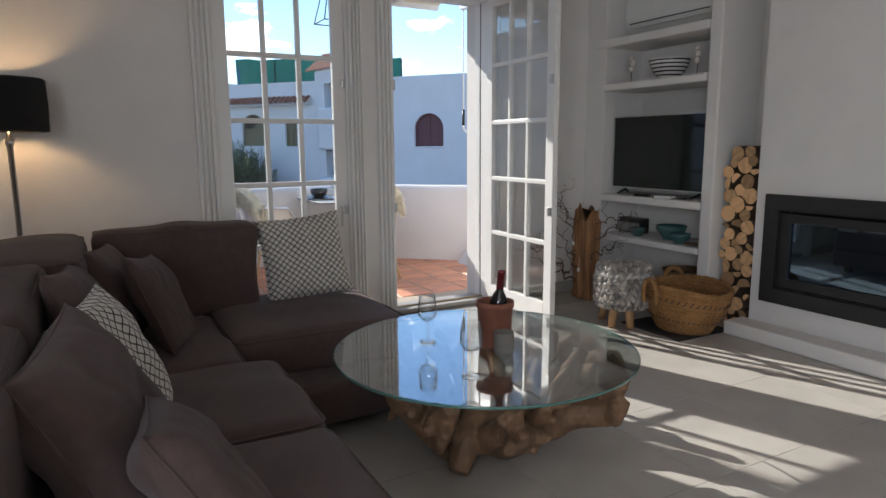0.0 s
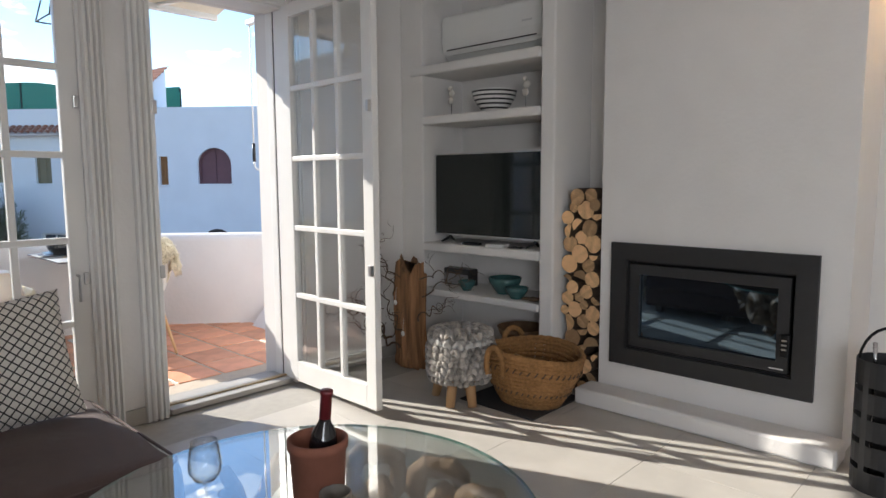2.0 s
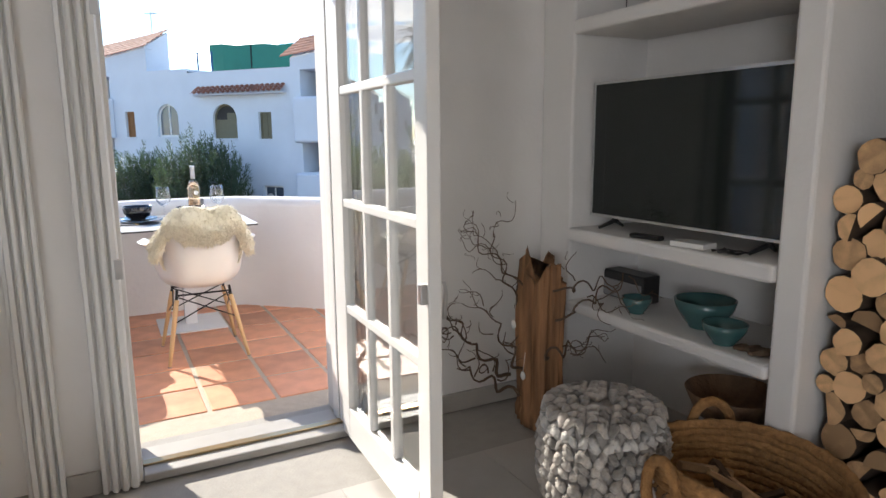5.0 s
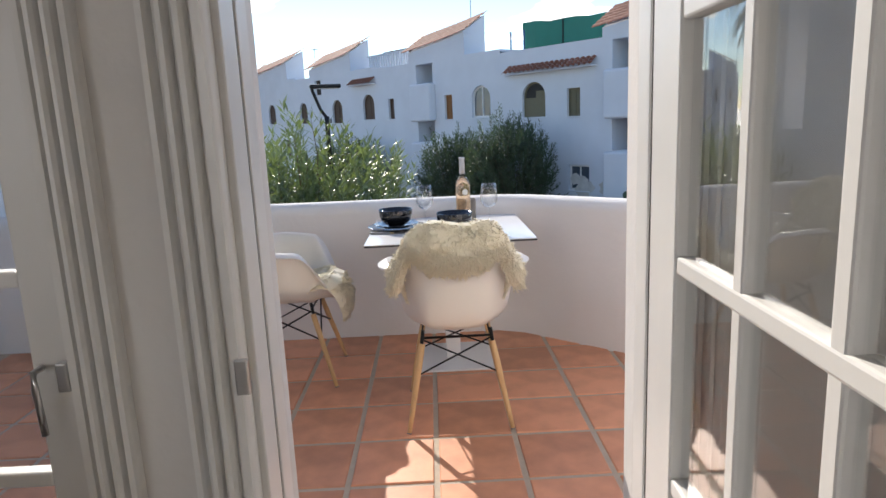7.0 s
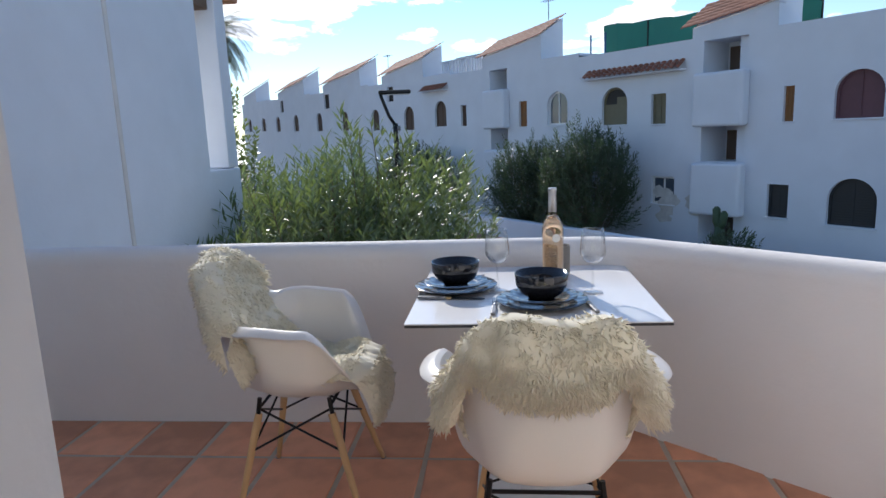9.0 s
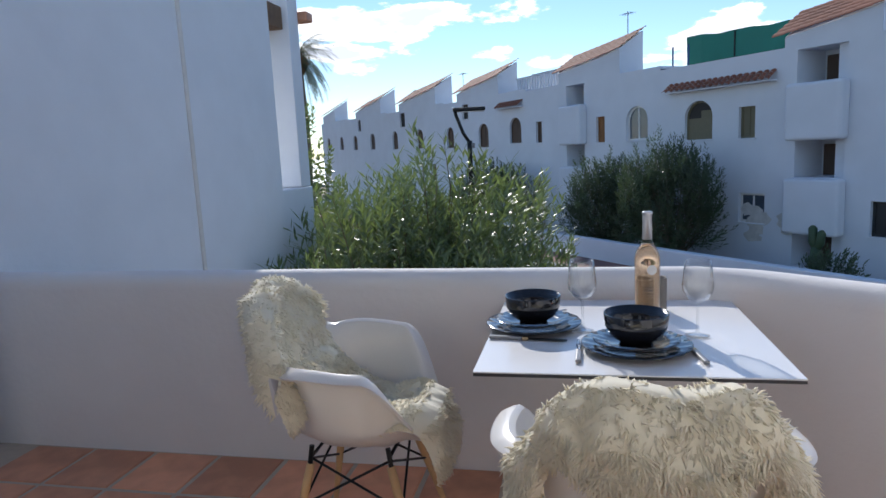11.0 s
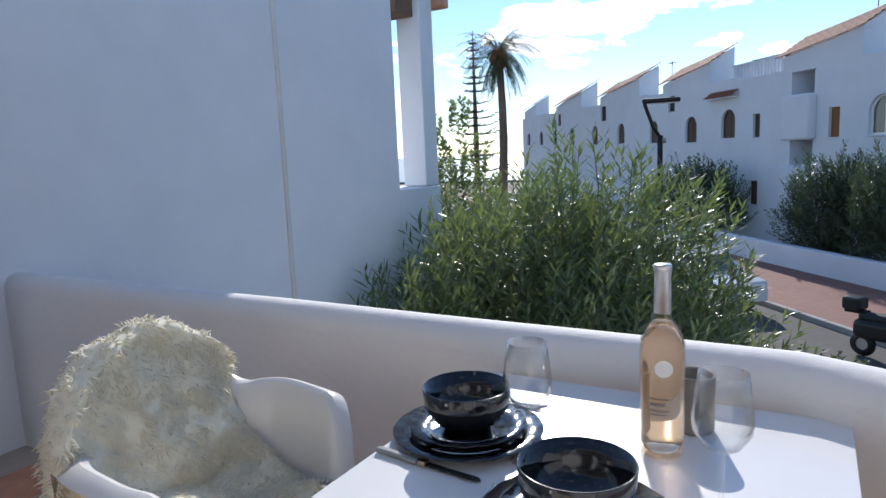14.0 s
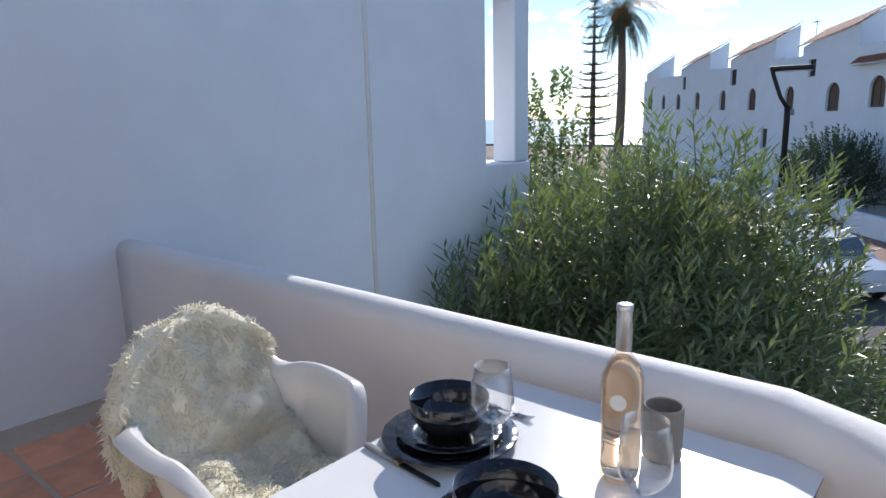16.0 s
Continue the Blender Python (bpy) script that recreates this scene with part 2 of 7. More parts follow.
LATTICE = diamond_cloth()
wv = WOOL.node_tree
wg, wh, wq = wv.nodes.new("ShaderNodeNewGeometry"), wv.nodes.new("ShaderNodeHueSaturation"), wv.nodes.new("ShaderNodeMapRange")
wq.inputs[3].default_value, wq.inputs[4].default_value = 0.45, 1.5
wv.links.new(wg.outputs["Random Per Island"], wq.inputs[0])
wv.links.new(wq.outputs[0], wh.inputs["Value"])
wv.links.new(wv.nodes["Principled BSDF"].inputs["Base Color"].links[0].from_socket, wh.inputs["Color"])
wv.links.new(wh.outputs[0], wv.nodes["Principled BSDF"].inputs["Base Color"])
fp = FIREGLASS.node_tree.nodes["Principled BSDF"]
fp.inputs["IOR"].default_value = 2.1
fp.inputs["Specular Tint"].default_value = (0.45, 0.72, 1.0, 1)


# ---- mesh helpers ----
def part(name, bm, material, parent=None, label="", smooth=False, at=None):
    """Links a bmesh as one mesh object, under a thing or a part."""
    bmesh.ops.recalc_face_normals(bm, faces=bm.faces)
    me = bpy.data.meshes.new(name)
    if smooth:
        for f in bm.faces:
            f.smooth = True
    bm.to_mesh(me)
    bm.free()
    for one in (material if isinstance(material, (list, tuple)) else (material,)):
        me.materials.append(one)
    ob = new(name, me)
    if at is not None:
        ob.matrix_basis = at
    if parent is not None:
        ob.parent = parent
    if label:
        ob["label"] = label
    return ob


def thing(name, label, category, at=None, group="", kind=""):
    """An empty at the base of a thing, to hold its parts."""
    ob = new(name)
    ob.empty_display_size = 0.1
    if at is not None:
        ob.matrix_basis = at
    return tagged(ob, label, category, group, kind)


def box(x0, x1, y0, y1, z0, z1, bevel=0.0, seg=2, bm=None):
    """A box from its bounds; the edges rounded by bevel."""
    own = bmesh.new()
    r = bmesh.ops.create_cube(own, size=1)
    bmesh.ops.scale(own, vec=(x1 - x0, y1 - y0, z1 - z0), verts=r["verts"])
    bmesh.ops.translate(own, vec=((x0 + x1) / 2, (y0 + y1) / 2, (z0 + z1) / 2), verts=r["verts"])
    if bevel:
        bmesh.ops.bevel(own, geom=own.edges[:], offset=bevel, segments=seg, profile=0.5, affect="EDGES")
    if bm is None:
        return own
    join(bm, own)
    return bm


def join(bm, other):
    """Adds other's faces to bm and frees other."""
    me = bpy.data.meshes.new("join")
    other.to_mesh(me)
    other.free()
    bm.from_mesh(me)
    bpy.data.meshes.remove(me)
    return bm


def lathe(profile, seg=32, bm=None):
    """A turned body from (radius, height) pairs."""
    bm = bm or bmesh.new()
    rings = []
    for r, z in profile:
        if r < 1e-5:
            rings.append([bm.verts.new((0, 0, z))])
        else:
            rings.append([bm.verts.new((r * math.cos(2 * math.pi * i / seg), r * math.sin(2 * math.pi * i / seg), z)) for i in range(seg)])
    for a, b in zip(rings, rings[1:]):
        for i in range(seg):
            j = (i + 1) % seg
            if len(a) == 1 and len(b) == 1:
                continue
            if len(a) == 1:
                bm.faces.new((a[0], b[i], b[j]))
            elif len(b) == 1:
                bm.faces.new((a[i], a[j], b[0]))
            else:
                bm.faces.new((a[i], a[j], b[j], b[i]))
    return bm


def tube(points, radii, seg=8, bm=None, closed=False, flat=1.0):
    """A tube along points, with one radius or one for each point."""
    bm = bm or bmesh.new()
    pts = [Vector(p) for p in points]
    if not isinstance(radii, (list, tuple)):
        radii = [radii] * len(pts)
    rings, up = [], Vector((0.13, 0.21, 0.97)).normalized()
    for i, p in enumerate(pts):
        if closed:
            way = pts[(i + 1) % len(pts)] - pts[i - 1]
        else:
            way = pts[min(i + 1, len(pts) - 1)] - pts[max(i - 1, 0)]
        way.normalize()
        side = way.cross(up)
        if side.length < 0.15:
            side = way.cross(Vector((1, 0, 0)))
        side.normalize()
        other = side.cross(way).normalized()
        rings.append([bm.verts.new(p + (side * math.cos(2 * math.pi * k / seg) + other * math.sin(2 * math.pi * k / seg) * flat) * radii[i]) for k in range(seg)])
    pairs = list(zip(rings, rings[1:])) + ([(rings[-1], rings[0])] if closed else [])
    for a, b in pairs:
        for k in range(seg):
            bm.faces.new((a[k], a[(k + 1) % seg], b[(k + 1) % seg], b[k]))
    if not closed:
        bm.faces.new(rings[0][::-1])
        bm.faces.new(rings[-1])
    return bm


def puffed(sx, sy, sz, n=18, edge=0.35, crease=0.0, seed=0, square=3.2):
    """A stuffed cushion lying in its own x-y plane: full in the middle, thin at the seam, with creases."""
    bm = bmesh.new()
    sheets = []
    for side in (1, -1):
        rows = []
        for i in range(n + 1):
            row = []
            for j in range(n + 1):
                u, v = 2 * i / n - 1, 2 * j / n - 1
                t = max(0.0, (1 - abs(u) ** square) * (1 - abs(v) ** square)) ** edge
                x, y = u * sx / 2, v * sy / 2
                inset = 0.07 * (1 - u * u) * abs(v) ** 4
                insex = 0.07 * (1 - v * v) * abs(u) ** 4
                z = side * t * sz / 2
                if crease:
                    z += side * t * (crease * noise.noise(Vector((x * 7 + seed, y * 7, side * 2.0 + seed))) + 0.3 * crease * noise.noise(Vector((x * 26 + seed, y * 9, side))))
                row.append((x * (1 - insex), y * (1 - inset), z))
            rows.append(row)
        sheets.append(rows)
    grid = []
    for k, rows in enumerate(sheets):
        g = []
        for i in range(n + 1):
            line = []
            for j in range(n + 1):
                rim = i in (0, n) or j in (0, n)
                line.append(grid[0][i][j] if k and rim else bm.verts.new(rows[i][j]))
            g.append(line)
        grid.append(g)
        for i in range(n):
            for j in range(n):
                q = (g[i][j], g[i + 1][j], g[i + 1][j + 1], g[i][j + 1])
                bm.faces.new(q if k == 0 else q[::-1])
    return bm


def soft_block(sx, sy, sz, r=0.06, crown=0.03, n=14, seed=0, wrinkle=0.006):
    """An upholstered block: a bevelled box with a crowned top and slight wrinkles; its base at z = 0."""
    bm = bmesh.new()
    bmesh.ops.create_cube(bm, size=1)
    bmesh.ops.subdivide_edges(bm, edges=bm.edges[:], cuts=n, use_grid_fill=True)
    for v in bm.verts:
        c = v.co * 2
        p = Vector((c.x * sx / 2, c.y * sy / 2, c.z * sz / 2))
        h = Vector((sx / 2 - r, sy / 2 - r, sz / 2 - r))
        core = Vector([max(-h[i], min(h[i], p[i])) for i in range(3)])
        d = p - core
        if d.length > 1e-6:
            p = core + d.normalized() * min(r, d.length)
        up = max(0.0, c.z)
        p.z += crown * up * (1 - c.x * c.x) * (1 - c.y * c.y)
        p += p.normalized() * wrinkle * noise.noise(p * 5 + Vector((seed * 3.1, seed, 0)))
        v.co = p + Vector((0, 0, sz / 2))
    return bm


def solid_from(points2d, y0, y1, bm=None):
    """A prism: an outline in x-z carried from y0 to y1."""
    bm = bm or bmesh.new()
    a = [bm.verts.new((x, y0, z)) for x, z in points2d]
    b = [bm.verts.new((x, y1, z)) for x, z in points2d]
    bm.faces.new(a)
    bm.faces.new(b[::-1])
    for i in range(len(a)):
        j = (i + 1) % len(a)
        bm.faces.new((a[i], b[i], b[j], a[j]))
    return bm


def ring_x(x0, x1, y0, y1, z0, z1, hole):
    """A slab of constant x with a rectangular hole (y0, y1, z0, z1), or a frame of that width."""
    if not isinstance(hole, tuple):
        hole = (y0 + hole, y1 - hole, z0 + hole, z1 - hole)
    bm = bmesh.new()
    loops = []
    for x in (x0, x1):
        for a, b, c, d in ((y0, y1, z0, z1), hole):
            loops.append([bm.verts.new((x, y, z)) for y, z in ((a, c), (b, c), (b, d), (a, d))])
    for i in range(4):
        j = (i + 1) % 4
        for a, b in ((0, 1), (3, 2), (2, 0), (1, 3)):
            bm.faces.new((loops[a][i], loops[a][j], loops[b][j], loops[b][i]))
    return bm


def setting(name, bm, material, label, category, smooth=False):
    return tagged(part(name, bm, material, smooth=smooth), label, category, kind="structure")


# ---- rooms: floor, walls, ceiling ----
FLOOR_B = -0.04                        # terrace floor
room_floor = setting("floor", box(-0.8, 5.3, -3.2, 4.74, -0.25, -0.008), GROUT, "pale grouted bed under the grey stone-look floor tiles", "floor")
ceiling = setting("ceiling", box(-1.0, 5.5, -3.4, 4.74, 2.66, 2.86), CEILING, "plain white plastered living room ceiling", "ceiling")

# the wall with the two glazed doors
D1 = (1.52, 2.45)                      # closed door
D2 = (2.74, 3.60)                      # open door
HEAD = 2.36
bm = box(-0.8, D1[0], 4.38, 4.74, -0.25, 2.66)
box(D1[1], D2[0], 4.38, 4.74, -0.25, 2.66, bm=bm)
box(D2[1], 5.1, 4.38, 4.74, -0.25, 2.66, bm=bm)
box(D1[0], D1[1], 4.38, 4.74, HEAD, 2.66, bm=bm)
box(D2[0], D2[1], 4.38, 4.74, HEAD, 2.66, bm=bm)
setting("wall_north", bm, PLASTER, "white plastered wall with two glazed door openings", "wall")
# the hole is an unseen opening, added for the fill lamp
setting("wall_west", ring_x(-1.0, -0.8, -3.4, 4.74, -0.25, 2.66, (-2.6, -0.6, 0.9, 2.25)), PLASTER, "white plastered living room side wall", "wall")
setting("wall_south", box(-0.8, 5.3, -3.4, -3.2, -0.25, 2.66), PLASTER, "white plastered wall behind the sofa end", "wall")
setting("wall_east", box(5.1, 5.3, -3.2, 4.74, -0.25, 2.66), PLASTER, "white plastered wall behind the chimney breast", "wall")

# built-in shelf unit and log recess
NX = 4.56
bm = box(NX, 5.1, 4.16, 4.38, 0, 2.66, 0.012)
box(NX, 5.1, 3.06, 3.16, 0, 2.66, 0.012, bm=bm)
box(4.98, 5.1, 3.16, 4.16, 0, 2.66, bm=bm)
box(4.98, 5.1, 2.78, 3.06, 0, 2.66, bm=bm)
shelving = tagged(part("shelf_unit", bm, PLASTER), "white plastered built-in shelf niche beside the chimney", "shelf unit", kind="structure")
for z0, z1, y1 in ((2.02, 2.085, 4.28), (1.677, 1.735, 4.16), (0.79, 0.85, 4.16), (0.47, 0.52, 4.16)):
    part("shelf", box(NX - 0.012, 4.979, 3.162, y1, z0, z1, 0.012), PLASTER, shelving)

# chimney breast with its stove opening
FY0, FY1, FZ0, FZ1 = 1.645, 2.70, 0.238, 0.936
bm = ring_x(4.64, 5.1, 1.52, 2.78, 0, 2.66, (FY0 + 0.09, FY1 - 0.09, FZ0 + 0.09, FZ1 - 0.09))
setting("chimney_breast", bm, PLASTER, "white plastered chimney breast around a built-in stove", "chimney breast")
setting("hearth", box(4.45, 4.638, 1.50, 2.83, 0, 0.095, 0.015), PLASTER, "low white plastered hearth step under the stove", "hearth")
bm = box(-0.8, 1.44, 4.362, 4.379, 0, 0.085, 0.003)
box(2.53, 2.64, 4.362, 4.379, 0, 0.085, 0.003, bm=bm)
box(3.68, NX - 0.002, 4.362, 4.379, 0, 0.085, 0.003, bm=bm)
setting("baseboard", bm, SKIRTING, "grey tile skirting along the white wall", "baseboard")

# terrace: slab, side wall, parapet
setting("balcony_floor", box(0.2, 6.0, 4.742, 7.4, -0.4, FLOOR_B - 0.006), MORTAR, "pale mortar bed under the terracotta terrace tiles", "floor")
bm = box(-0.3, 0.2, 4.74, 10.52, -3.5, 3.15, 0.02)
setting("wall_side", bm, LIME_SKY, "tall white limewashed house wall beside the terrace", "wall")


def rounded_wall(path, thick, top, base, name, label):
    """A wall along a plan line (its inner face), with a softly rounded top."""
    bm = bmesh.new()
    prof = [(0, base), (0, top - 0.075), (0.006, top - 0.045), (0.022, top - 0.02), (0.047, top - 0.005), (thick / 2, top), (thick - 0.047, top - 0.005), (thick - 0.022, top - 0.02), (thick - 0.006, top - 0.045), (thick, top - 0.075), (thick, base)]
    rings = []
    for i, (x, y) in enumerate(path):
        a = Vector(path[max(i - 1, 0)])
        b = Vector(path[min(i + 1, len(path) - 1)])
        way = (b - a).normalized()
        out = Vector((-way.y, way.x))
        wob = 0.006 * noise.noise(Vector((x * 1.3, y * 1.3, 0)))
        rings.append([bm.verts.new((x + out.x * o, y + out.y * o, z + (wob if z > 0 else 0))) for o, z in prof])
    for a, b in zip(rings, rings[1:]):
        for k in range(len(prof) - 1):
            bm.faces.new((a[k], b[k], b[k + 1], a[k + 1]))
    bm.faces.new(rings[0])
    bm.faces.new(rings[-1][::-1])
    return setting(name, bm, LIME_BOUNCE, label, "wall", smooth=True)


def line(a, b, n):
    return [(a[0] + (b[0] - a[0]) * i / n, a[1] + (b[1] - a[1]) * i / n) for i in range(n + 1)]


rounded_wall(line((0.2, 7.08), (3.50, 7.06), 14) + line((3.66, 6.99), (4.9, 5.90), 8), 0.15, 0.812, -0.5, "parapet", "white limewashed terrace parapet with a rounded top")
bm = solid_from([(4.34, FLOOR_B), (4.72, 0.42), (4.72, 0.74), (5.2, 0.74), (5.2, FLOOR_B)], 5.75, 6.19)
setting("buttress", bm, LIME_BOUNCE, "white limewashed pier with a sloping foot on the terrace", "pier")
setting("wall_right", box(5.2, 5.4, 4.74, 6.6, -0.5, 2.6), LIME_SKY, "white limewashed wall at the terrace end", "wall")
setting("eave", box(0.2, 5.2, 4.74, 4.86, 2.62, 3.2), LIME_SKY, "white limewashed lintel over the terrace doors", "lintel")
setting("facade_below", box(-0.8, 5.4, 4.5, 7.2, -3.5, -0.41), LIME_SKY, "white limewashed house wall below the terrace", "wall")


# ---- doors ----
def off(ob):
    """Lets a part be written in world coordinates under an unturned thing."""
    return Matrix.Translation(-ob.matrix_basis.translation)


def mould(x0, x1, z0, z1, y=4.38, flip=1):
    """An upright stepped architrave strip on the room side of the wall."""
    bm = bmesh.new()
    w = x1 - x0
    prof = [(0, 0), (0, -0.022), (0.03, -0.034), (0.13, -0.036), (0.16, -0.022), (0.20, -0.014), (0.24, -0.014), (0.27, -0.034), (0.33, -0.041), (0.40, -0.041), (0.44, -0.030), (0.46, -0.018), (0.50, -0.018), (0.53, -0.036), (0.58, -0.044), (0.66, -0.044), (0.70, -0.032), (0.72, -0.018), (0.76, -0.018), (0.80, -0.034), (0.94, -0.036), (0.97, -0.030), (1, -0.018), (1, 0)]
    if flip < 0:
        prof = [(1 - a, d) for a, d in prof][::-1]
    lo = [bm.verts.new((x0 + a * w, y + d, z0)) for a, d in prof]
    hi = [bm.verts.new((x0 + a * w, y + d, z1)) for a, d in prof]
    for i in range(len(prof) - 1):
        bm.faces.new((lo[i], lo[i + 1], hi[i + 1], hi[i]))
    bm.faces.new(lo)
    bm.faces.new(hi[::-1])
    return bm


def door_frame(name, x0, x1, label):
    """Jamb lining in the wall opening with architraves on the room side."""
    ob = thing(name, label, "door frame", Matrix.Translation(((x0 + x1) / 2, 4.4, 0)), kind="structure")
    m = off(ob)
    part("architrave", mould(x0 - 0.10, x0 + 0.02, 0, HEAD + 0.08), PAINT, ob, at=m)
    part("architrave", mould(x1 - 0.02, x1 + 0.08, 0, HEAD + 0.08, flip=-1), PAINT, ob, at=m)
    part("head_architrave", box(x0 + 0.021, x1 - 0.021, 4.35, 4.379, HEAD - 0.015, HEAD + 0.08, 0.006), PAINT, ob, at=m)
    for a, b in ((x0, x0 + 0.035), (x1 - 0.035, x1)):
        part("jamb", box(a, b, 4.381, 4.47, 0, HEAD - 0.03, 0.004), PAINT, ob, at=m)
        part("gasket_and_gap_shade", box(a + 0.004, b - 0.004, 4.471, 4.485, 0.04, HEAD - 0.03), RUBBER_AND_GAP, ob, at=m)
        part("shutter_guide", box(a, b, 4.486, 4.56, 0, HEAD - 0.03, 0.004), PAINT, ob, at=m)
    part("head_jamb", box(x0, x1, 4.381, 4.56, HEAD - 0.03, HEAD, 0.004), PAINT, ob, at=m)
    part("threshold", box(x0 + 0.036, x1 - 0.036, 4.36, 4.60, 0, 0.032, 0.006), SKIRTING, ob, at=m)
    part("threshold_strip", box(x0 + 0.036, x1 - 0.036, 4.43, 4.47, 0.033, 0.042, 0.003), BRASS, ob, at=m)
    return ob


door_frame("door_frame", D1[0], D1[1], "white moulded door frame around the closed glazed door")
df2 = door_frame("door_frame", D2[0], D2[1], "white moulded door frame around the open terrace doorway")


# dark strip put in for the shadow of the hinge-side rebate gap
part("gasket_and_gap_shade", box(D2[1] - 0.017, D2[1] - 0.003, 4.335, 4.345, 0.03, HEAD - 0.02), RUBBER_AND_GAP, df2, "dark strip painting the shadowed rebate gap beside the hinges", at=off(df2))


def glazed_door(name, width, label):
    """A door leaf in its own x-z plane, hinged at x = 0, with three by five panes."""
    ob = thing(name, label, "door", kind="structure")
    z0, z1, th = 0.035, 2.335, 0.042
    gx0, gx1, gz0, gz1 = 0.085, width - 0.085, 0.165, 2.262
    h = th / 2
    for a, b in ((0, gx0), (gx1, width)):
        part("stile", box(a, b, -h, h, z0, z1, 0.004), PAINT, ob)
    part("bottom_rail", box(gx0, gx1, -h, h, z0, gz0, 0.003), PAINT, ob)
    part("top_rail", box(gx0, gx1, -h, h, gz1, z1, 0.003), PAINT, ob)
    cw, rh, b = (gx1 - gx0) / 3, (gz1 - gz0) / 5, 0.016
    for i in (1, 2):
        part("glazing_bar", box(gx0 + i * cw - b, gx0 + i * cw + b, -0.017, 0.017, gz0, gz1, 0.005), PAINT, ob)
    for j in (1, 2, 3, 4):
        part("glazing_bar", box(gx0, gx1, -0.0185, 0.0185, gz0 + j * rh - b, gz0 + j * rh + b, 0.005), PAINT, ob)
    for i in range(3):
        for j in range(5):
            p = part("pane", box(gx0 + i * cw + 0.006, gx0 + (i + 1) * cw - 0.006, -0.002, 0.002, gz0 + j * rh + 0.006, gz0 + (j + 1) * rh - 0.006), PANE, ob)
            p.visible_shadow = False
    for z in (0.81, 1.68):
        part("latch", box(width - 0.03, width - 0.006, -h - 0.022, -h, z - 0.03, z + 0.03, 0.004), SILVER, ob, "small worn metal latch")
    return ob


closed_leaf = glazed_door("glazed_door", 0.86, "closed white wooden door with fifteen glass panes")
closed_leaf.matrix_basis = pose(D1[0] + 0.036, 4.425, 0)
bm = tube([(0.80, -0.03, 0.83), (0.80, -0.06, 0.83), (0.80, -0.062, 0.80), (0.80, -0.055, 0.70)], 0.007, 8)
part("handle", bm, SILVER, closed_leaf, "brushed metal lever handle", smooth=True)
open_leaf = glazed_door("glazed_door", 0.86, "white wooden door with fifteen glass panes, standing open")
open_leaf.matrix_basis = pose(D2[1] - 0.036, 4.355, 0, 0, 0, -91.5)
part("handle", tube([(0.815, 0.02, 0.83), (0.815, 0.05, 0.83), (0.815, 0.055, 0.80), (0.815, 0.05, 0.72)], 0.007, 8), SILVER, open_leaf, "brushed metal lever handle", smooth=True)
for z in (0.81, 1.68):
    tagged(part("strike_plate", box(D2[0] + 0.004, D2[0] + 0.03, 4.338, 4.352, z - 0.035, z + 0.035, 0.003), SILVER), "small worn metal strike plate on the door frame", "strike plate")


# ---- sofa ----
sofa = thing("corner_sofa", "low taupe fabric corner sofa with loose back cushions", "sofa", Matrix.Translation((1.0, 2.3, 0)))
sm = off(sofa)
part("base", box(0.30, 1.34, 1.15, 2.62, 0.06, 0.25, 0.03, 3), SOFA, sofa, at=sm, smooth=False)
part("base", box(0.30, 2.12, 2.621, 3.72, 0.06, 0.25, 0.03, 3), SOFA, sofa, at=sm)
for x, y in ((0.4, 1.22), (1.25, 1.22), (0.4, 3.6), (2.02, 3.6), (2.02, 2.97), (1.25, 2.4)):
    part("foot", box(x - 0.03, x + 0.03, y - 0.03, y + 0.03, 0, 0.06), BLACK, sofa, at=sm)


def seat_pad(name, x0, x1, y0, y1, z0, z1, seed, crown=0.025):
    pad = part(name, soft_block(x1 - x0, y1 - y0, z1 - z0, 0.055, crown, 24, seed, 0.02), SOFA, sofa, smooth=True, at=sm @ Matrix.Translation(((x0 + x1) / 2, (y0 + y1) / 2, z0)))
    a, b, r, seam = (x1 - x0) / 2 - 0.012, (y1 - y0) / 2 - 0.012, 0.045, []
    for cx, cy, t0 in ((a - r, b - r, 0), (r - a, b - r, 90), (r - a, r - b, 180), (a - r, r - b, 270)):
        seam += [(cx + r * math.cos(radians(t0 + k * 30)), cy + r * math.sin(radians(t0 + k * 30)), z1 - z0 - 0.016) for k in range(4)]
    part("piping", tube(seam, 0.005, 6, closed=True), SOFA, pad, smooth=True)


seat_pad("seat_cushion", 0.72, 1.41, 1.14, 1.895, 0.24, 0.425, 1)
seat_pad("seat_cushion", 0.72, 1.42, 1.90, 2.60, 0.24, 0.425, 2)
seat_pad("seat_cushion", 0.72, 1.32, 2.60, 3.46, 0.24, 0.415, 3)
seat_pad("seat_cushion", 1.30, 2.16, 2.83, 3.70, 0.22, 0.43, 4, 0.03)
seat_pad("back_cushion", 0.80, 1.57, 3.45, 3.68, 0.40, 0.865, 5, 0.01)
seat_pad("back_cushion", 0.36, 0.66, 1.14, 1.85, 0.25, 0.86, 6, 0.02)
seat_pad("back_cushion", 0.36, 0.66, 1.86, 2.70, 0.25, 0.86, 7, 0.02)
seat_pad("back_cushion", 0.40, 0.78, 2.72, 3.55, 0.25, 0.86, 8, 0.03)


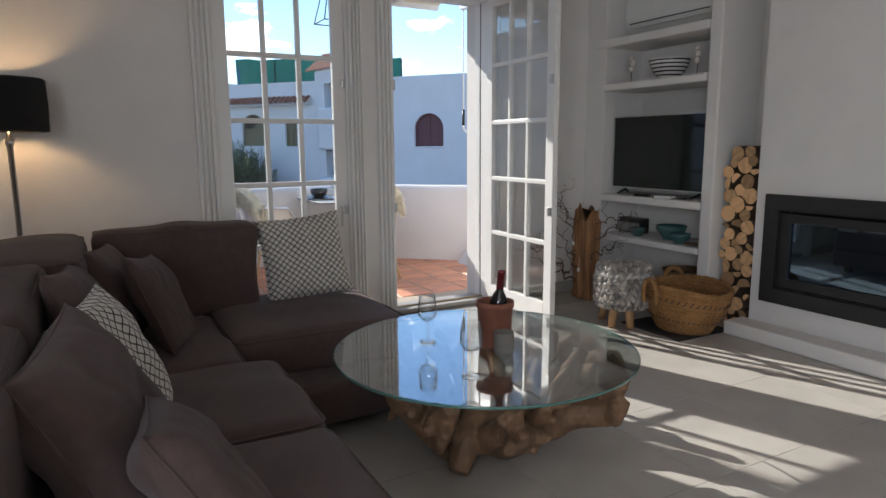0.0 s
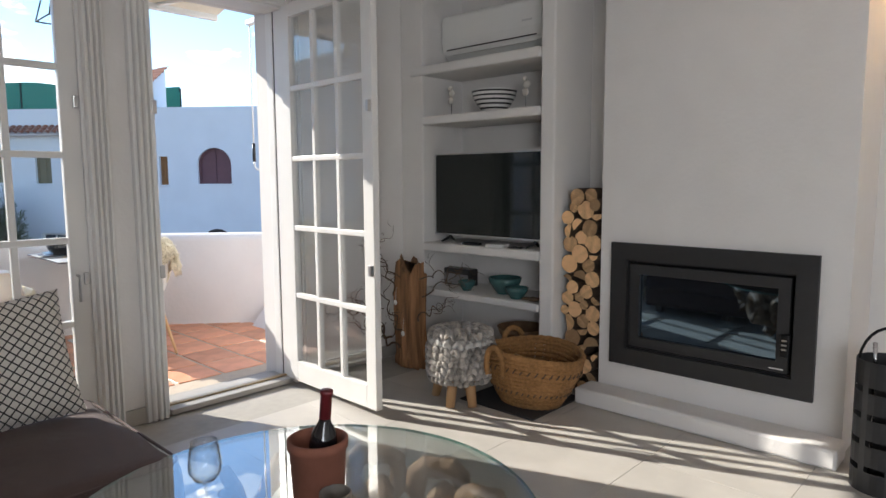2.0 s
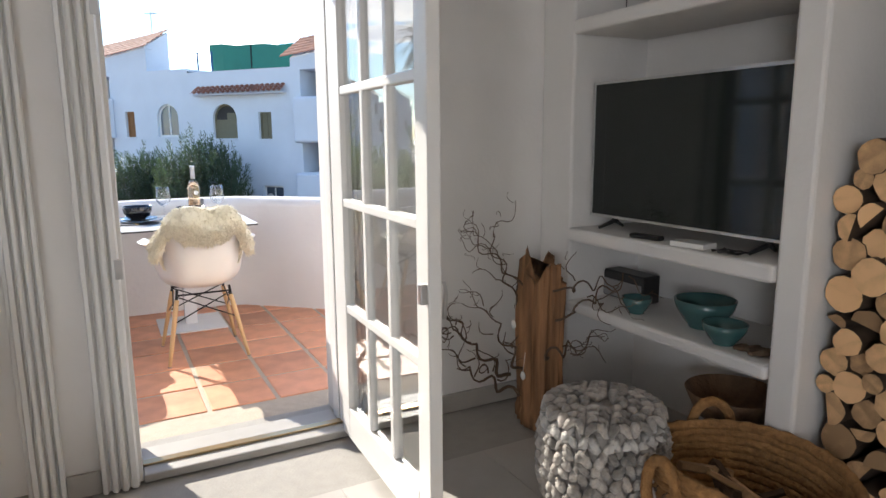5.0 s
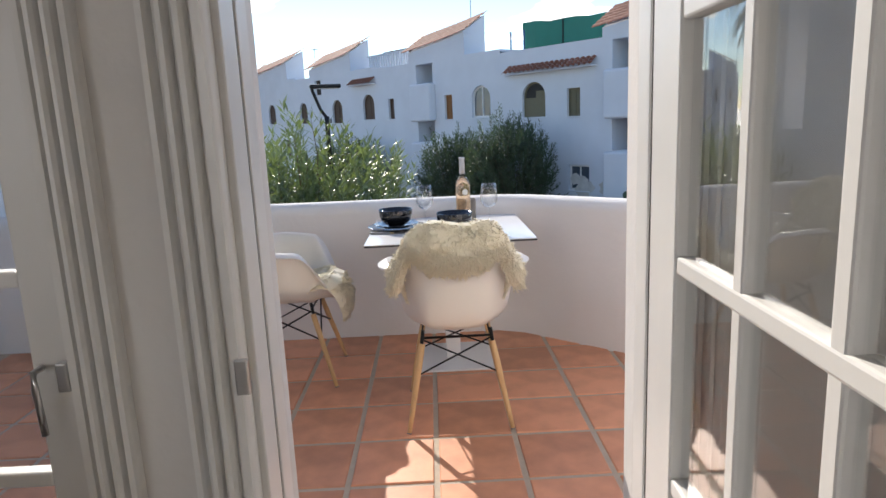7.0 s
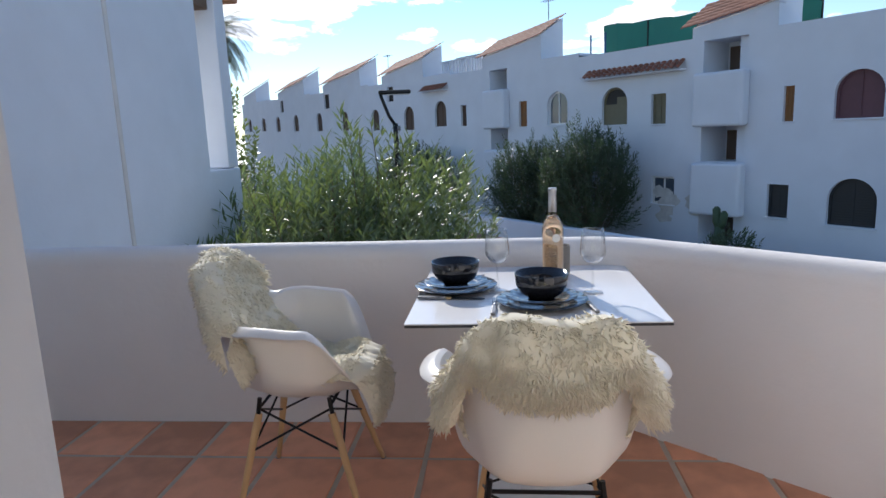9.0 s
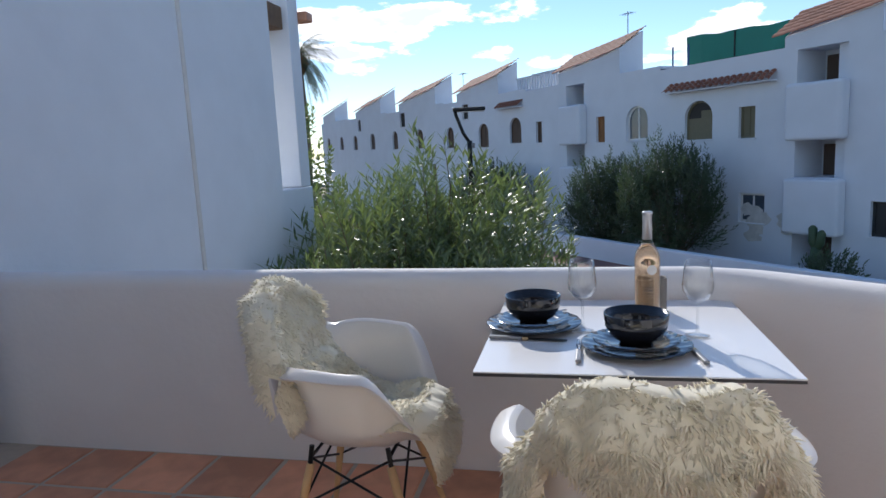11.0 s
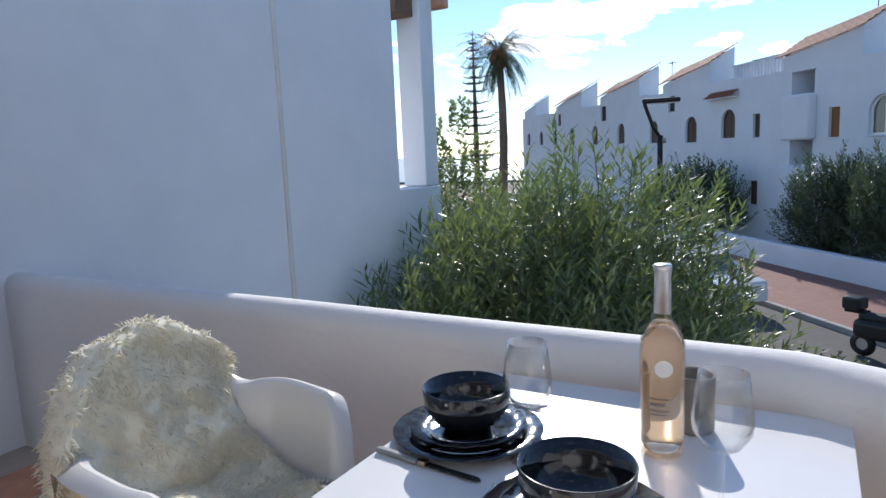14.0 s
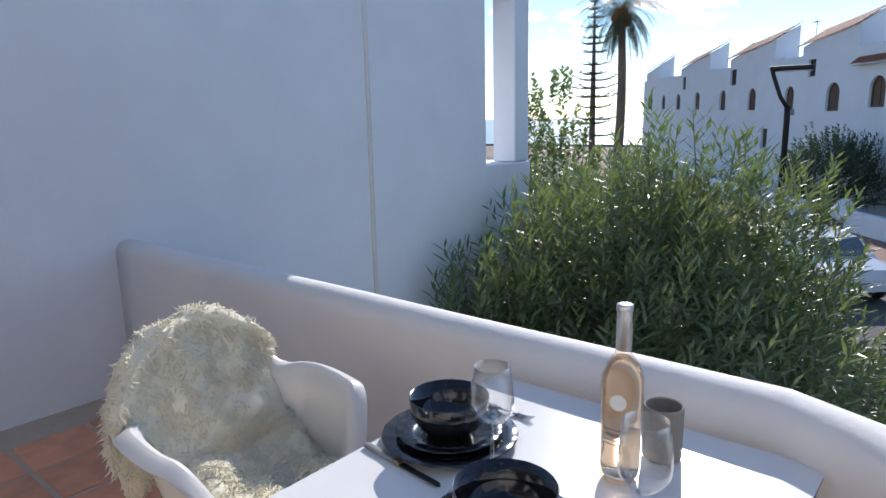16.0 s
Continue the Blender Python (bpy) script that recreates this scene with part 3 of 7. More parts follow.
def cushion(label, x, y, z, rx, ry, rz, size, material, seed, thick=0.16):
    ob = part("cushion", puffed(size, size, thick, 30, 0.5, 0.03, seed), material, smooth=True)
    ob.matrix_basis = pose(x, y, z, rx, ry, rz)
    h, seam = size / 2, []
    for sx, sy, dx, dy in ((-1, -1, 1, 0), (1, -1, 0, 1), (1, 1, -1, 0), (-1, 1, 0, -1)):
        for i in range(12):
            f = 2 * i / 12
            u, v = sx + dx * f, sy + dy * f
            seam.append((u * h * (1 - 0.07 * (1 - v * v) * abs(u) ** 4), v * h * (1 - 0.07 * (1 - u * u) * abs(v) ** 4), 0))
    part("piping", tube(seam, 0.0035, 6, closed=True), material, ob, smooth=True)
    return tagged(ob, label, "cushion", "scatter cushions on the sofa")


cushion("off-white scatter cushion with a black diamond lattice, by the window end", 1.815, 3.50, 0.66, 72, -5, -4, 0.46, LATTICE, 3, 0.15)
cushion("off-white lattice cushion tucked between taupe cushions", 0.84, 2.02, 0.645, 66, -4, 74, 0.43, LATTICE, 9, 0.14)
cushion("plump taupe scatter cushion leaning in the sofa corner", 0.80, 1.66, 0.63, 66, -4, 80, 0.50, SOFA, 12, 0.20)
cushion("taupe scatter cushion slumped forward on the seat", 0.985, 1.42, 0.55, 58, 10, 86, 0.42, SOFA, 15, 0.17)
cushion("long taupe scatter cushion behind the lattice one", 0.80, 2.38, 0.655, 66, 6, 84, 0.50, SOFA, 18, 0.15)
cushion("taupe scatter cushion in the corner of the sofa", 0.88, 3.16, 0.63, 70, 4, 76, 0.44, SOFA, 21, 0.15)
cushion("taupe scatter cushion propped on edge against the back", 1.05, 3.04, 0.60, 66, 8, 72, 0.44, SOFA, 24, 0.13)


# ---- glass table on a teak root ----
TX, TY, TR, TZ = 2.21, 2.27, 0.625, 0.425
table = thing("coffee_table", "round glass coffee table on a gnarled teak root", "coffee table", Matrix.Translation((TX, TY, 0)))
bm = lathe([(0, TZ - 0.012), (TR - 0.003, TZ - 0.012), (TR - 0.003, TZ), (0, TZ)], 96)
tabletop = part("tabletop", bm, TOPGLASS, table)
tabletop.visible_shadow = False
part("glass_edge", lathe([(TR - 0.002, TZ - 0.011), (TR, TZ - 0.010), (TR, TZ - 0.002), (TR - 0.002, TZ - 0.001), (TR - 0.002, TZ - 0.011)], 96), EDGEGLASS, tabletop, "green polished glass edge", smooth=True)
rnd = random.Random(5)
bm = bmesh.new()
tube([(0, 0, 0.05), (0.01, 0, 0.12), (0, 0.01, 0.23)], [0.17, 0.19, 0.13], 16, bm)
for k in range(15):
    a = 2 * math.pi * k / 15 + rnd.uniform(-0.16, 0.16)
    reach = rnd.uniform(0.36, 0.56)
    r0, pts, rad = rnd.uniform(0.038, 0.062), [], []
    top, z0 = TZ - 0.02 - rnd.uniform(0, 0.08), rnd.uniform(0.03, 0.12)
    for i in range(10):
        f = i / 9
        rr = 0.10 + (reach - 0.10) * f ** 0.75
        w = 0.16 * math.sin(f * 5 + k * 1.7)
        pts.append((math.cos(a + w) * rr, math.sin(a + w) * rr, z0 + (top - z0) * f ** 1.5 + 0.02 * math.sin(f * 9 + k)))
        rad.append(r0 * (1.25 - 0.7 * f) * (1 + 0.5 * noise.noise(Vector((k * 2.3, f * 6, 0)))))
    tube(pts, rad, 10, bm)
    for i in (4, 6, 7):
        p = Vector(pts[i])
        d = Vector((math.cos(a + rnd.uniform(-1.3, 1.3)), math.sin(a + rnd.uniform(-1.3, 1.3)), rnd.uniform(-0.8, 0.9))).normalized() * rnd.uniform(0.07, 0.15)
        tube([p, p + d * 0.55, p + d], [rad[i] * 0.95, rad[i] * 0.8, rad[i] * 0.35], 8, bm)
# stubby feet that touch the floor, with gaps between them
for k in range(8):
    a = 2 * math.pi * k / 8 + rnd.uniform(-0.2, 0.2)
    rr = rnd.uniform(0.17, 0.34)
    tube([(math.cos(a) * 0.12, math.sin(a) * 0.12, 0.16), (math.cos(a) * rr * 0.8, math.sin(a) * rr * 0.8, 0.11), (math.cos(a) * rr, math.sin(a) * rr, 0.03)], [0.08, 0.06, 0.042], 10, bm)
# broad pale knuckles pierced by holes that rise to the glass
for a, rr, tall in ((0.05, 0.545, 0.105), (-0.42, 0.53, 0.09), (-0.9, 0.53, 0.08), (0.50, 0.53, 0.09), (2.2, 0.46, 0.07)):
    cx, cy = math.cos(a) * rr, math.sin(a) * rr
    zc = TZ - 0.05 - tall
    ring = [(cx + 0.085 * math.cos(t) * math.sin(a + 0.4), cy - 0.085 * math.cos(t) * math.cos(a + 0.4), zc + tall * math.sin(t) * (1 + 0.2 * math.sin(3 * t + a))) for t in [i * math.pi / 6 for i in range(12)]]
    tube(ring, 0.038, 8, bm, closed=True)
    tube([(cx * 0.35, cy * 0.35, 0.10), (cx * 0.75, cy * 0.75, zc - tall - 0.02), (cx, cy, zc - tall)], [0.07, 0.06, 0.05], 10, bm)
for v in bm.verts:
    v.co += v.co.normalized() * (0.014 * noise.noise(v.co * 16) + 0.007 * noise.noise(v.co * 45))
    v.co.z = max(0.002, min(v.co.z, TZ - 0.0135))
root = part("root_base", bm, ROOT, table, "gnarled polished teak root", smooth=True)
md = root.modifiers.new("remesh", "REMESH")
md.mode, md.voxel_size, md.use_smooth_shade = "VOXEL", 0.008, True
md = root.modifiers.new("smooth", "SMOOTH")
md.iterations, md.factor = 1, 0.4


def wine_glass(label, x, y, z, h, bowl, group):
    """A stemmed wine glass, half a millimetre proud of what it stands on."""
    ob = thing("wine_glass", label, "wine glass", Matrix.Translation((x, y, z)), group)
    s = h
    outer = [(0, 0.004), (0.034, 0.002), (0.036, 0.004), (0.020, 0.007), (0.006, 0.014), (0.0042, 0.03), (0.0040, 0.42 * s), (0.008, 0.45 * s), (bowl * 0.62, 0.50 * s), (bowl * 0.95, 0.60 * s), (bowl, 0.68 * s), (bowl * 0.92, 0.84 * s), (bowl * 0.80, s)]
    inner = [(bowl * 0.80 - 0.0012, s), (bowl * 0.92 - 0.0014, 0.84 * s), (bowl - 0.0016, 0.68 * s), (bowl * 0.95 - 0.0016, 0.60 * s), (bowl * 0.58, 0.508 * s), (0, 0.468 * s)]
    p = part("bowl", lathe(outer + inner, 40), WINEGLASS, ob, smooth=True)
    p.visible_shadow = True
    return ob


wine_glass("clear empty wine glass on the glass table", 2.03, 2.44, TZ + 0.001, 0.205, 0.042, "wine glasses indoors")
wine_glass("clear empty wine glass near the table edge", 1.98, 2.00, TZ + 0.001, 0.205, 0.042, "wine glasses indoors")
cooler = part("wine_cooler", lathe([(0, 0), (0.062, 0), (0.066, 0.006), (0.074, 0.165), (0.080, 0.168), (0.080, 0.19), (0.072, 0.192), (0.068, 0.185), (0.060, 0.01), (0, 0.01)], 48), CLAY, smooth=True, at=Matrix.Translation((2.26, 2.27, TZ + 0.001)))
tagged(cooler, "matt terracotta wine cooler holding a bottle", "wine cooler")
bottle = thing("wine_bottle", "dark red wine bottle standing in the cooler", "bottle", pose(2.26, 2.27, TZ + 0.013, 3, 4, 0))
part("body", lathe([(0, 0), (0.036, 0), (0.037, 0.01), (0.037, 0.17), (0.032, 0.195), (0.016, 0.225), (0.0145, 0.235), (0, 0.235)], 32), WINE, bottle, smooth=True)
part("foil", lathe([(0, 0.232), (0.0155, 0.232), (0.0155, 0.295), (0.017, 0.296), (0.017, 0.307), (0.015, 0.309), (0, 0.309)], 32), FOIL, bottle, "dark red foil capsule", smooth=True)
cup = part("tumbler", lathe([(0, 0), (0.036, 0), (0.040, 0.006), (0.041, 0.085), (0.039, 0.088), (0.035, 0.085), (0.034, 0.012), (0, 0.012)], 36), CONCRETE, smooth=True, at=Matrix.Translation((2.235, 2.165, TZ + 0.001)))
tagged(cup, "small grey-brown stoneware tumbler on the glass table", "tumbler")


# ---- floor lamp ----
lamp = thing("floor_lamp", "floor lamp with a chrome pole and black fur shade, lit", "floor lamp", Matrix.Translation((0.47, 4.12, 0)))
part("base", lathe([(0, 0), (0.14, 0), (0.14, 0.018), (0.03, 0.03), (0, 0.03)], 40), SILVER, lamp, smooth=True)
part("pole", lathe([(0.014, 0.03), (0.014, 1.27), (0.02, 1.275), (0.02, 1.30), (0.01, 1.31), (0.01, 1.36), (0, 1.36)], 20), SILVER, lamp, smooth=True)
bm = lathe([(0.175, 1.345), (0.18, 1.34), (0.185, 1.345), (0.19, 1.48), (0.185, 1.605), (0.178, 1.612), (0.17, 1.605), (0.172, 1.35), (0.175, 1.345)], 60)
frng = random.Random(2)
for i in range(5200):
    a, z = frng.uniform(0, 2 * math.pi), frng.uniform(1.345, 1.608)
    r = 0.187
    p = Vector((math.cos(a) * r, math.sin(a) * r, z))
    d = Vector((math.cos(a + frng.uniform(-0.6, 0.6)), math.sin(a + frng.uniform(-0.6, 0.6)), frng.uniform(-1.2, 0.1))).normalized() * frng.uniform(0.008, 0.016)
    t = Vector((-math.sin(a), math.cos(a), 0)) * 0.0022
    bm.faces.new((bm.verts.new(p - t), bm.verts.new(p + t), bm.verts.new(p + d)))
part("shade", bm, FUR_BLACK, lamp, "drum shade of black fur")
bulb_mat = bpy.data.materials.new("bulb_glow")
bulb_mat.use_nodes = True
bulb_mat.node_tree.nodes["Principled BSDF"].inputs["Emission Color"].default_value = (1.0, 0.62, 0.28, 1)
bulb_mat.node_tree.nodes["Principled BSDF"].inputs["Emission Strength"].default_value = 25
bm = bmesh.new()
bmesh.ops.create_uvsphere(bm, u_segments=16, v_segments=10, radius=0.03, matrix=Matrix.Translation((0, 0, 1.41)))
part("bulb", bm, bulb_mat, lamp, "warm glowing bulb", smooth=True)
lamp_light = bpy.data.lights.new("lamp_light", "POINT")
lamp_light.energy, lamp_light.color, lamp_light.shadow_soft_size = 2.2, (1.0, 0.62, 0.30), 0.03
new("lamp_light", lamp_light).location = (0.47, 4.12, 1.46)


# ---- stove ----
stove = thing("built_in_stove", "dark iron built-in stove with a wide glass door", "stove", Matrix.Translation((4.64, 2.17, FZ0)))
m = off(stove)


part("outer_frame", ring_x(4.612, 4.639, FY0, FY1, FZ0, FZ1, 0.095), IRON, stove, at=m)
part("lining", ring_x(4.640, 4.72, FY0 + 0.092, FY1 - 0.092, FZ0 + 0.092, FZ1 - 0.092, 0.012), BLACK, stove, at=m)
dr = part("stove_door", ring_x(4.628, 4.66, FY0 + 0.118, FY1 - 0.112, FZ0 + 0.112, FZ1 - 0.118, 0.055), IRON, stove, at=m)
part("glass", box(4.650, 4.656, FY0 + 0.170, FY1 - 0.165, FZ0 + 0.165, FZ1 - 0.172), FIREGLASS, stove, "dark reflecting stove glass", at=m)
part("firebox", box(4.73, 5.09, FY0 + 0.1, FY1 - 0.1, FZ0 + 0.1, FZ1 - 0.1), BLACK, stove, at=m)
hd = part("handle", box(4.588, 4.627, FY0 + 0.105, FY0 + 0.145, FZ0 + 0.20, FZ0 + 0.31, 0.006), STEELWIRE, stove, "slotted black stove handle", at=m)
for i in range(3):
    part("slot", box(4.586, 4.590, FY0 + 0.115, FY0 + 0.138, FZ0 + 0.235 + i * 0.022, FZ0 + 0.243 + i * 0.022), SILVER, stove, at=m)
part("badge", box(4.624, 4.627, FY0 + 0.135, FY0 + 0.20, FZ0 + 0.128, FZ0 + 0.134), WHITE_CER, stove, "tiny white maker's mark", at=m)

# fire tools
tools = thing("fire_tool_bucket", "black slotted metal bucket holding fire tools", "fire tools", Matrix.Translation((4.42, 1.33, 0)))
bm = bmesh.new()
seg, rows = 28, [0, 0.04, 0.09, 0.115, 0.20, 0.225, 0.31, 0.335, 0.42, 0.445, 0.55]
for j in range(len(rows) - 1):
    slot = j in (2, 4, 6, 8)
    for i in range(seg):
        if slot and i % 4 != 3:
            continue
        a0, a1 = 2 * math.pi * i / seg, 2 * math.pi * (i + 1) / seg
        q = [bm.verts.new((0.115 * math.cos(a), 0.115 * math.sin(a), z)) for a, z in ((a0, rows[j]), (a1, rows[j]), (a1, rows[j + 1]), (a0, rows[j + 1]))]
        bm.faces.new(q)
bmesh.ops.remove_doubles(bm, verts=bm.verts[:], dist=0.0005)
body = part("bucket", bm, IRON, tools)
body.modifiers.new("thickness", "SOLIDIFY").thickness = 0.004
part("bottom", lathe([(0, 0.004), (0.112, 0.004), (0.112, 0.01), (0, 0.01)], 28), IRON, tools)
part("hoop", tube([(0.0, 0.11 * math.cos(a), 0.50 + 0.18 * math.sin(a)) for a in [i * math.pi / 14 for i in range(15)]], 0.006, 8), STEELWIRE, tools, smooth=True)
for dx, dy in ((-0.03, 0.04), (0.03, -0.01), (-0.02, -0.05)):
    part("tool_handle", tube([(dx, dy, 0.02), (dx * 1.1, dy * 1.1, 0.53), (dx * 1.2, dy * 1.2, 0.62)], [0.006, 0.006, 0.009], 8), STEEL, tools, "steel fire tool handle", smooth=True)
wl_ob = thing("wall_lamp", "small warm wall lamp beside the chimney breast, lit", "wall lamp", Matrix.Translation((5.098, 0.75, 1.55)))
part("shade", lathe([(0.05, -0.1), (0.07, 0.1), (0.066, 0.1), (0.046, -0.1), (0.05, -0.1)], 24), CREAM, wl_ob, smooth=True, at=Matrix.Translation((-0.09, 0, 0)))
part("bracket", box(-0.03, 0, -0.03, 0.03, -0.12, -0.04, 0.004), SILVER, wl_ob)
wall_light = bpy.data.lights.new("wall_light", "POINT")
wall_light.energy, wall_light.color, wall_light.shadow_soft_size = 14.0, (1.0, 0.58, 0.25), 0.04
new("wall_light", wall_light).location = (5.0, 0.75, 1.60)


# ---- things in the shelf niche ----
tv = thing("television", "flat black television on the white niche shelf", "television", Matrix.Translation((4.68, 3.645, 0.851)))
m = off(tv)
part("housing", box(4.664, 4.71, 3.155, 4.135, 0.905, 1.475, 0.005), BLACK, tv, at=m)
part("bezel", ring_x(4.657, 4.664, 3.152, 4.138, 0.902, 1.478, 0.010), SILVER, tv, "thin silver bezel", at=m)
part("screen", box(4.659, 4.6635, 3.163, 4.127, 0.913, 1.467), SCREEN, tv, "dark glossy screen", at=m)
for y in (3.28, 4.02):
    part("foot", tube([(4.63, y + 0.03, 0.856), (4.685, y, 0.885), (4.69, y, 0.91)], [0.006, 0.010, 0.011], 8), BLACK, tv, at=m)
    part("foot", tube([(4.77, y + 0.03, 0.856), (4.70, y, 0.885), (4.69, y, 0.91)], [0.006, 0.010, 0.011], 8), BLACK, tv, at=m)
tagged(part("remote_control", box(-0.02, 0.02, -0.07, 0.07, 0, 0.018, 0.006), BLACK, at=pose(4.60, 3.74, 0.851, 0, 0, 8)), "black remote control lying on the television shelf", "remote control")
tagged(part("set_top_box", box(-0.04, 0.04, -0.07, 0.07, 0, 0.02, 0.004), WHITE_CER, at=pose(4.605, 3.52, 0.851, 0, 0, 6)), "flat white receiver box on the television shelf", "receiver")
bm = tube([(4.60 + 0.035 * math.cos(a * 1.7), 3.36 + 0.05 * math.sin(a), 0.857 + 0.004 * (i % 2)) for i, a in enumerate([k * 0.5 for k in range(26)])], 0.003, 6)
tagged(part("cable", bm, BLACK, smooth=True), "tangled black cable on the television shelf", "cable")

ac = thing("air_conditioner", "white wall-mounted air conditioner over the top shelf", "air conditioner", Matrix.Translation((4.86, 3.74, 2.14)))
m = off(ac)
bm = solid_from([(4.979, 2.15), (4.83, 2.14), (4.76, 2.19), (4.745, 2.26), (4.75, 2.43), (4.79, 2.455), (4.979, 2.455)], 3.28, 4.15)
bmesh.ops.bevel(bm, geom=bm.edges[:], offset=0.008, segments=2, affect="EDGES")
part("casing", bm, ACWHITE, ac, at=m)
part("louvre", box(4.748, 4.772, 3.33, 4.10, 2.205, 2.212), BLACK, ac, "dark outlet slot", at=m)
part("flap", box(4.757, 4.80, 3.33, 4.10, 2.172, 2.180, 0.002), ACWHITE, ac, at=m)
part("indicator", box(4.744, 4.747, 3.36, 3.44, 2.30, 2.312), SILVER, ac, at=m)


def bowl_shape(r, h, foot, wall=0.008):
    return [(0, 0), (foot, 0), (foot, 0.006), (r * 0.72, h * 0.32), (r * 0.93, h * 0.68), (r, h), (r - wall * 0.6, h + 0.001), (r * 0.93 - wall, h * 0.68), (r * 0.70 - wall * 0.4, h * 0.36), (foot, 0.014), (0, 0.013)]


LOWZ = 0.521
for x, y, r, h, lab in ((4.66, 3.835, 0.062, 0.068, "small teal glazed bowl on the low shelf"), (4.74, 3.56, 0.115, 0.11, "large teal glazed bowl between two smaller ones"), (4.635, 3.385, 0.078, 0.075, "teal glazed bowl near the shelf edge")):
    tagged(part("bowl", lathe(bowl_shape(r, h, r * 0.5), 40), TEAL, smooth=True, at=Matrix.Translation((x, y, LOWZ))), lab, "bowl", "teal bowls")
radio = thing("radio", "black and silver table radio on the low shelf", "radio", Matrix.Translation((4.80, 4.02, LOWZ)))
m = off(radio)
part("case", box(4.76, 4.86, 3.90, 4.15, LOWZ, LOWZ + 0.125, 0.008), BLACK, radio, at=m)
part("front", box(4.752, 4.759, 3.91, 4.14, LOWZ + 0.01, LOWZ + 0.085, 0.001), GREYHANDLE, radio, "grey speaker front", at=m)
part("dial", box(4.753, 4.759, 3.91, 4.14, LOWZ + 0.09, LOWZ + 0.118, 0.001), MATBLACK, radio, at=m)
bm = bmesh.new()
for i in range(6):
    r = rnd.uniform(0.015, 0.035)
    c = Vector((4.63 + rnd.uniform(-0.03, 0.06), 3.26 + rnd.uniform(-0.05, 0.05), LOWZ + r * 0.4))
    o = bmesh.new()
    bmesh.ops.create_icosphere(o, subdivisions=2, radius=r, matrix=Matrix.Translation(c) @ Matrix.Diagonal((1.5, 1, 0.4, 1)))
    join(bm, o)
for v in bm.verts:
    v.co += Vector((0, 0, 0.006)) * noise.noise(v.co * 60)
tagged(part("driftwood_pieces", bm, TWIG), "small dark pieces of bark lying on the low shelf", "driftwood")

striped = thing("striped_bowl", "white bowl with black hoops on the upper shelf", "bowl", Matrix.Translation((4.74, 3.66, 1.736)))
part("body", lathe(bowl_shape(0.152, 0.15, 0.07, 0.008), 56), WHITE_CER, striped, smooth=True)
for f in (0.16, 0.34, 0.52, 0.70, 0.88):
    z0, z1 = 0.15 * f, 0.15 * f + 0.011
    pr = bowl_shape(0.152, 0.15, 0.07)[1:6]

    def rad_at(z):
        for (ra, za), (rb, zb) in zip(pr, pr[1:]):
            if za <= z <= zb and zb > za:
                return ra + (rb - ra) * (z - za) / (zb - za)
        return pr[-1][0]
    part("stripe", lathe([(rad_at(z0) + 0.0012, z0), (rad_at(z1) + 0.0012, z1)], 56), BLACK, striped, "black painted hoop", smooth=True)
for y, hh in ((4.03, 0.21), (3.385, 0.215)):
    st = thing("shell_ornament", "stack of pale shell discs on a thin metal stand", "ornament", Matrix.Translation((4.72, y, 1.736)), "shell ornaments")
    part("stand", lathe([(0, 0), (0.028, 0), (0.028, 0.006), (0.0025, 0.008), (0.0025, 0.20), (0, 0.20)], 16), STEELWIRE, st, smooth=True)
    for k, (z, r) in enumerate(((0.115, 0.026), (0.162, 0.025), (0.198, 0.018))):
        o = bmesh.new()
        bmesh.ops.create_uvsphere(o, u_segments=14, v_segments=8, radius=r, matrix=pose(0, 0.006 * (-1) ** k, z, 0, 0, 20 * k) @ Matrix.Diagonal((0.35, 1, 0.95, 1)))
        part("disc", o, SHELL, st, smooth=True)

# ---- driftwood stump with twisted twigs ----
stump = thing("driftwood_stump", "weathered upright driftwood stump with twisted hazel twigs", "driftwood", Matrix.Translation((4.36, 4.08, 0)))
bm = bmesh.new()
rings = []
SEG = 72
for i in range(34):
    f = i / 33
    z = 0.80 * f
    ring = []
    for k in range(SEG):
        a = 2 * math.pi * k / SEG
        ridge = noise.noise(Vector((math.cos(a) * 3.2, math.sin(a) * 3.2, z * 1.2)))
        fine = noise.noise(Vector((math.cos(a) * 9, math.sin(a) * 9, z * 2.2)))
        r = 0.094 * (1.05 - 0.25 * f) * (1 + 0.40 * ridge + 0.34 * fine) * (1.1 if f < 0.08 else 1)
        top = 0
        if f > 0.82:
            cut = 0.80 + 0.20 * (0.5 + 0.5 * math.sin(a * 3.0 + 0.9)) * (0.7 + 0.6 * noise.noise(Vector((math.cos(a) * 2, math.sin(a) * 2, 7))))
            top = min(0, (cut - f) * 0.8)
        ring.append(bm.verts.new((math.cos(a) * r * 0.75 - 0.01 * f, math.sin(a) * r * 1.25 + 0.02 * math.sin(f * 4), z + top)))
    rings.append(ring)
for a, b in zip(rings, rings[1:]):
    for k in range(SEG):
        bm.faces.new((a[k], a[(k + 1) % SEG], b[(k + 1) % SEG], b[k]))
bm.faces.new(rings[0][::-1])
bm.faces.new(rings[-1])
part("trunk", bm, DRIFT, stump, smooth=True)
trng = random.Random(11)


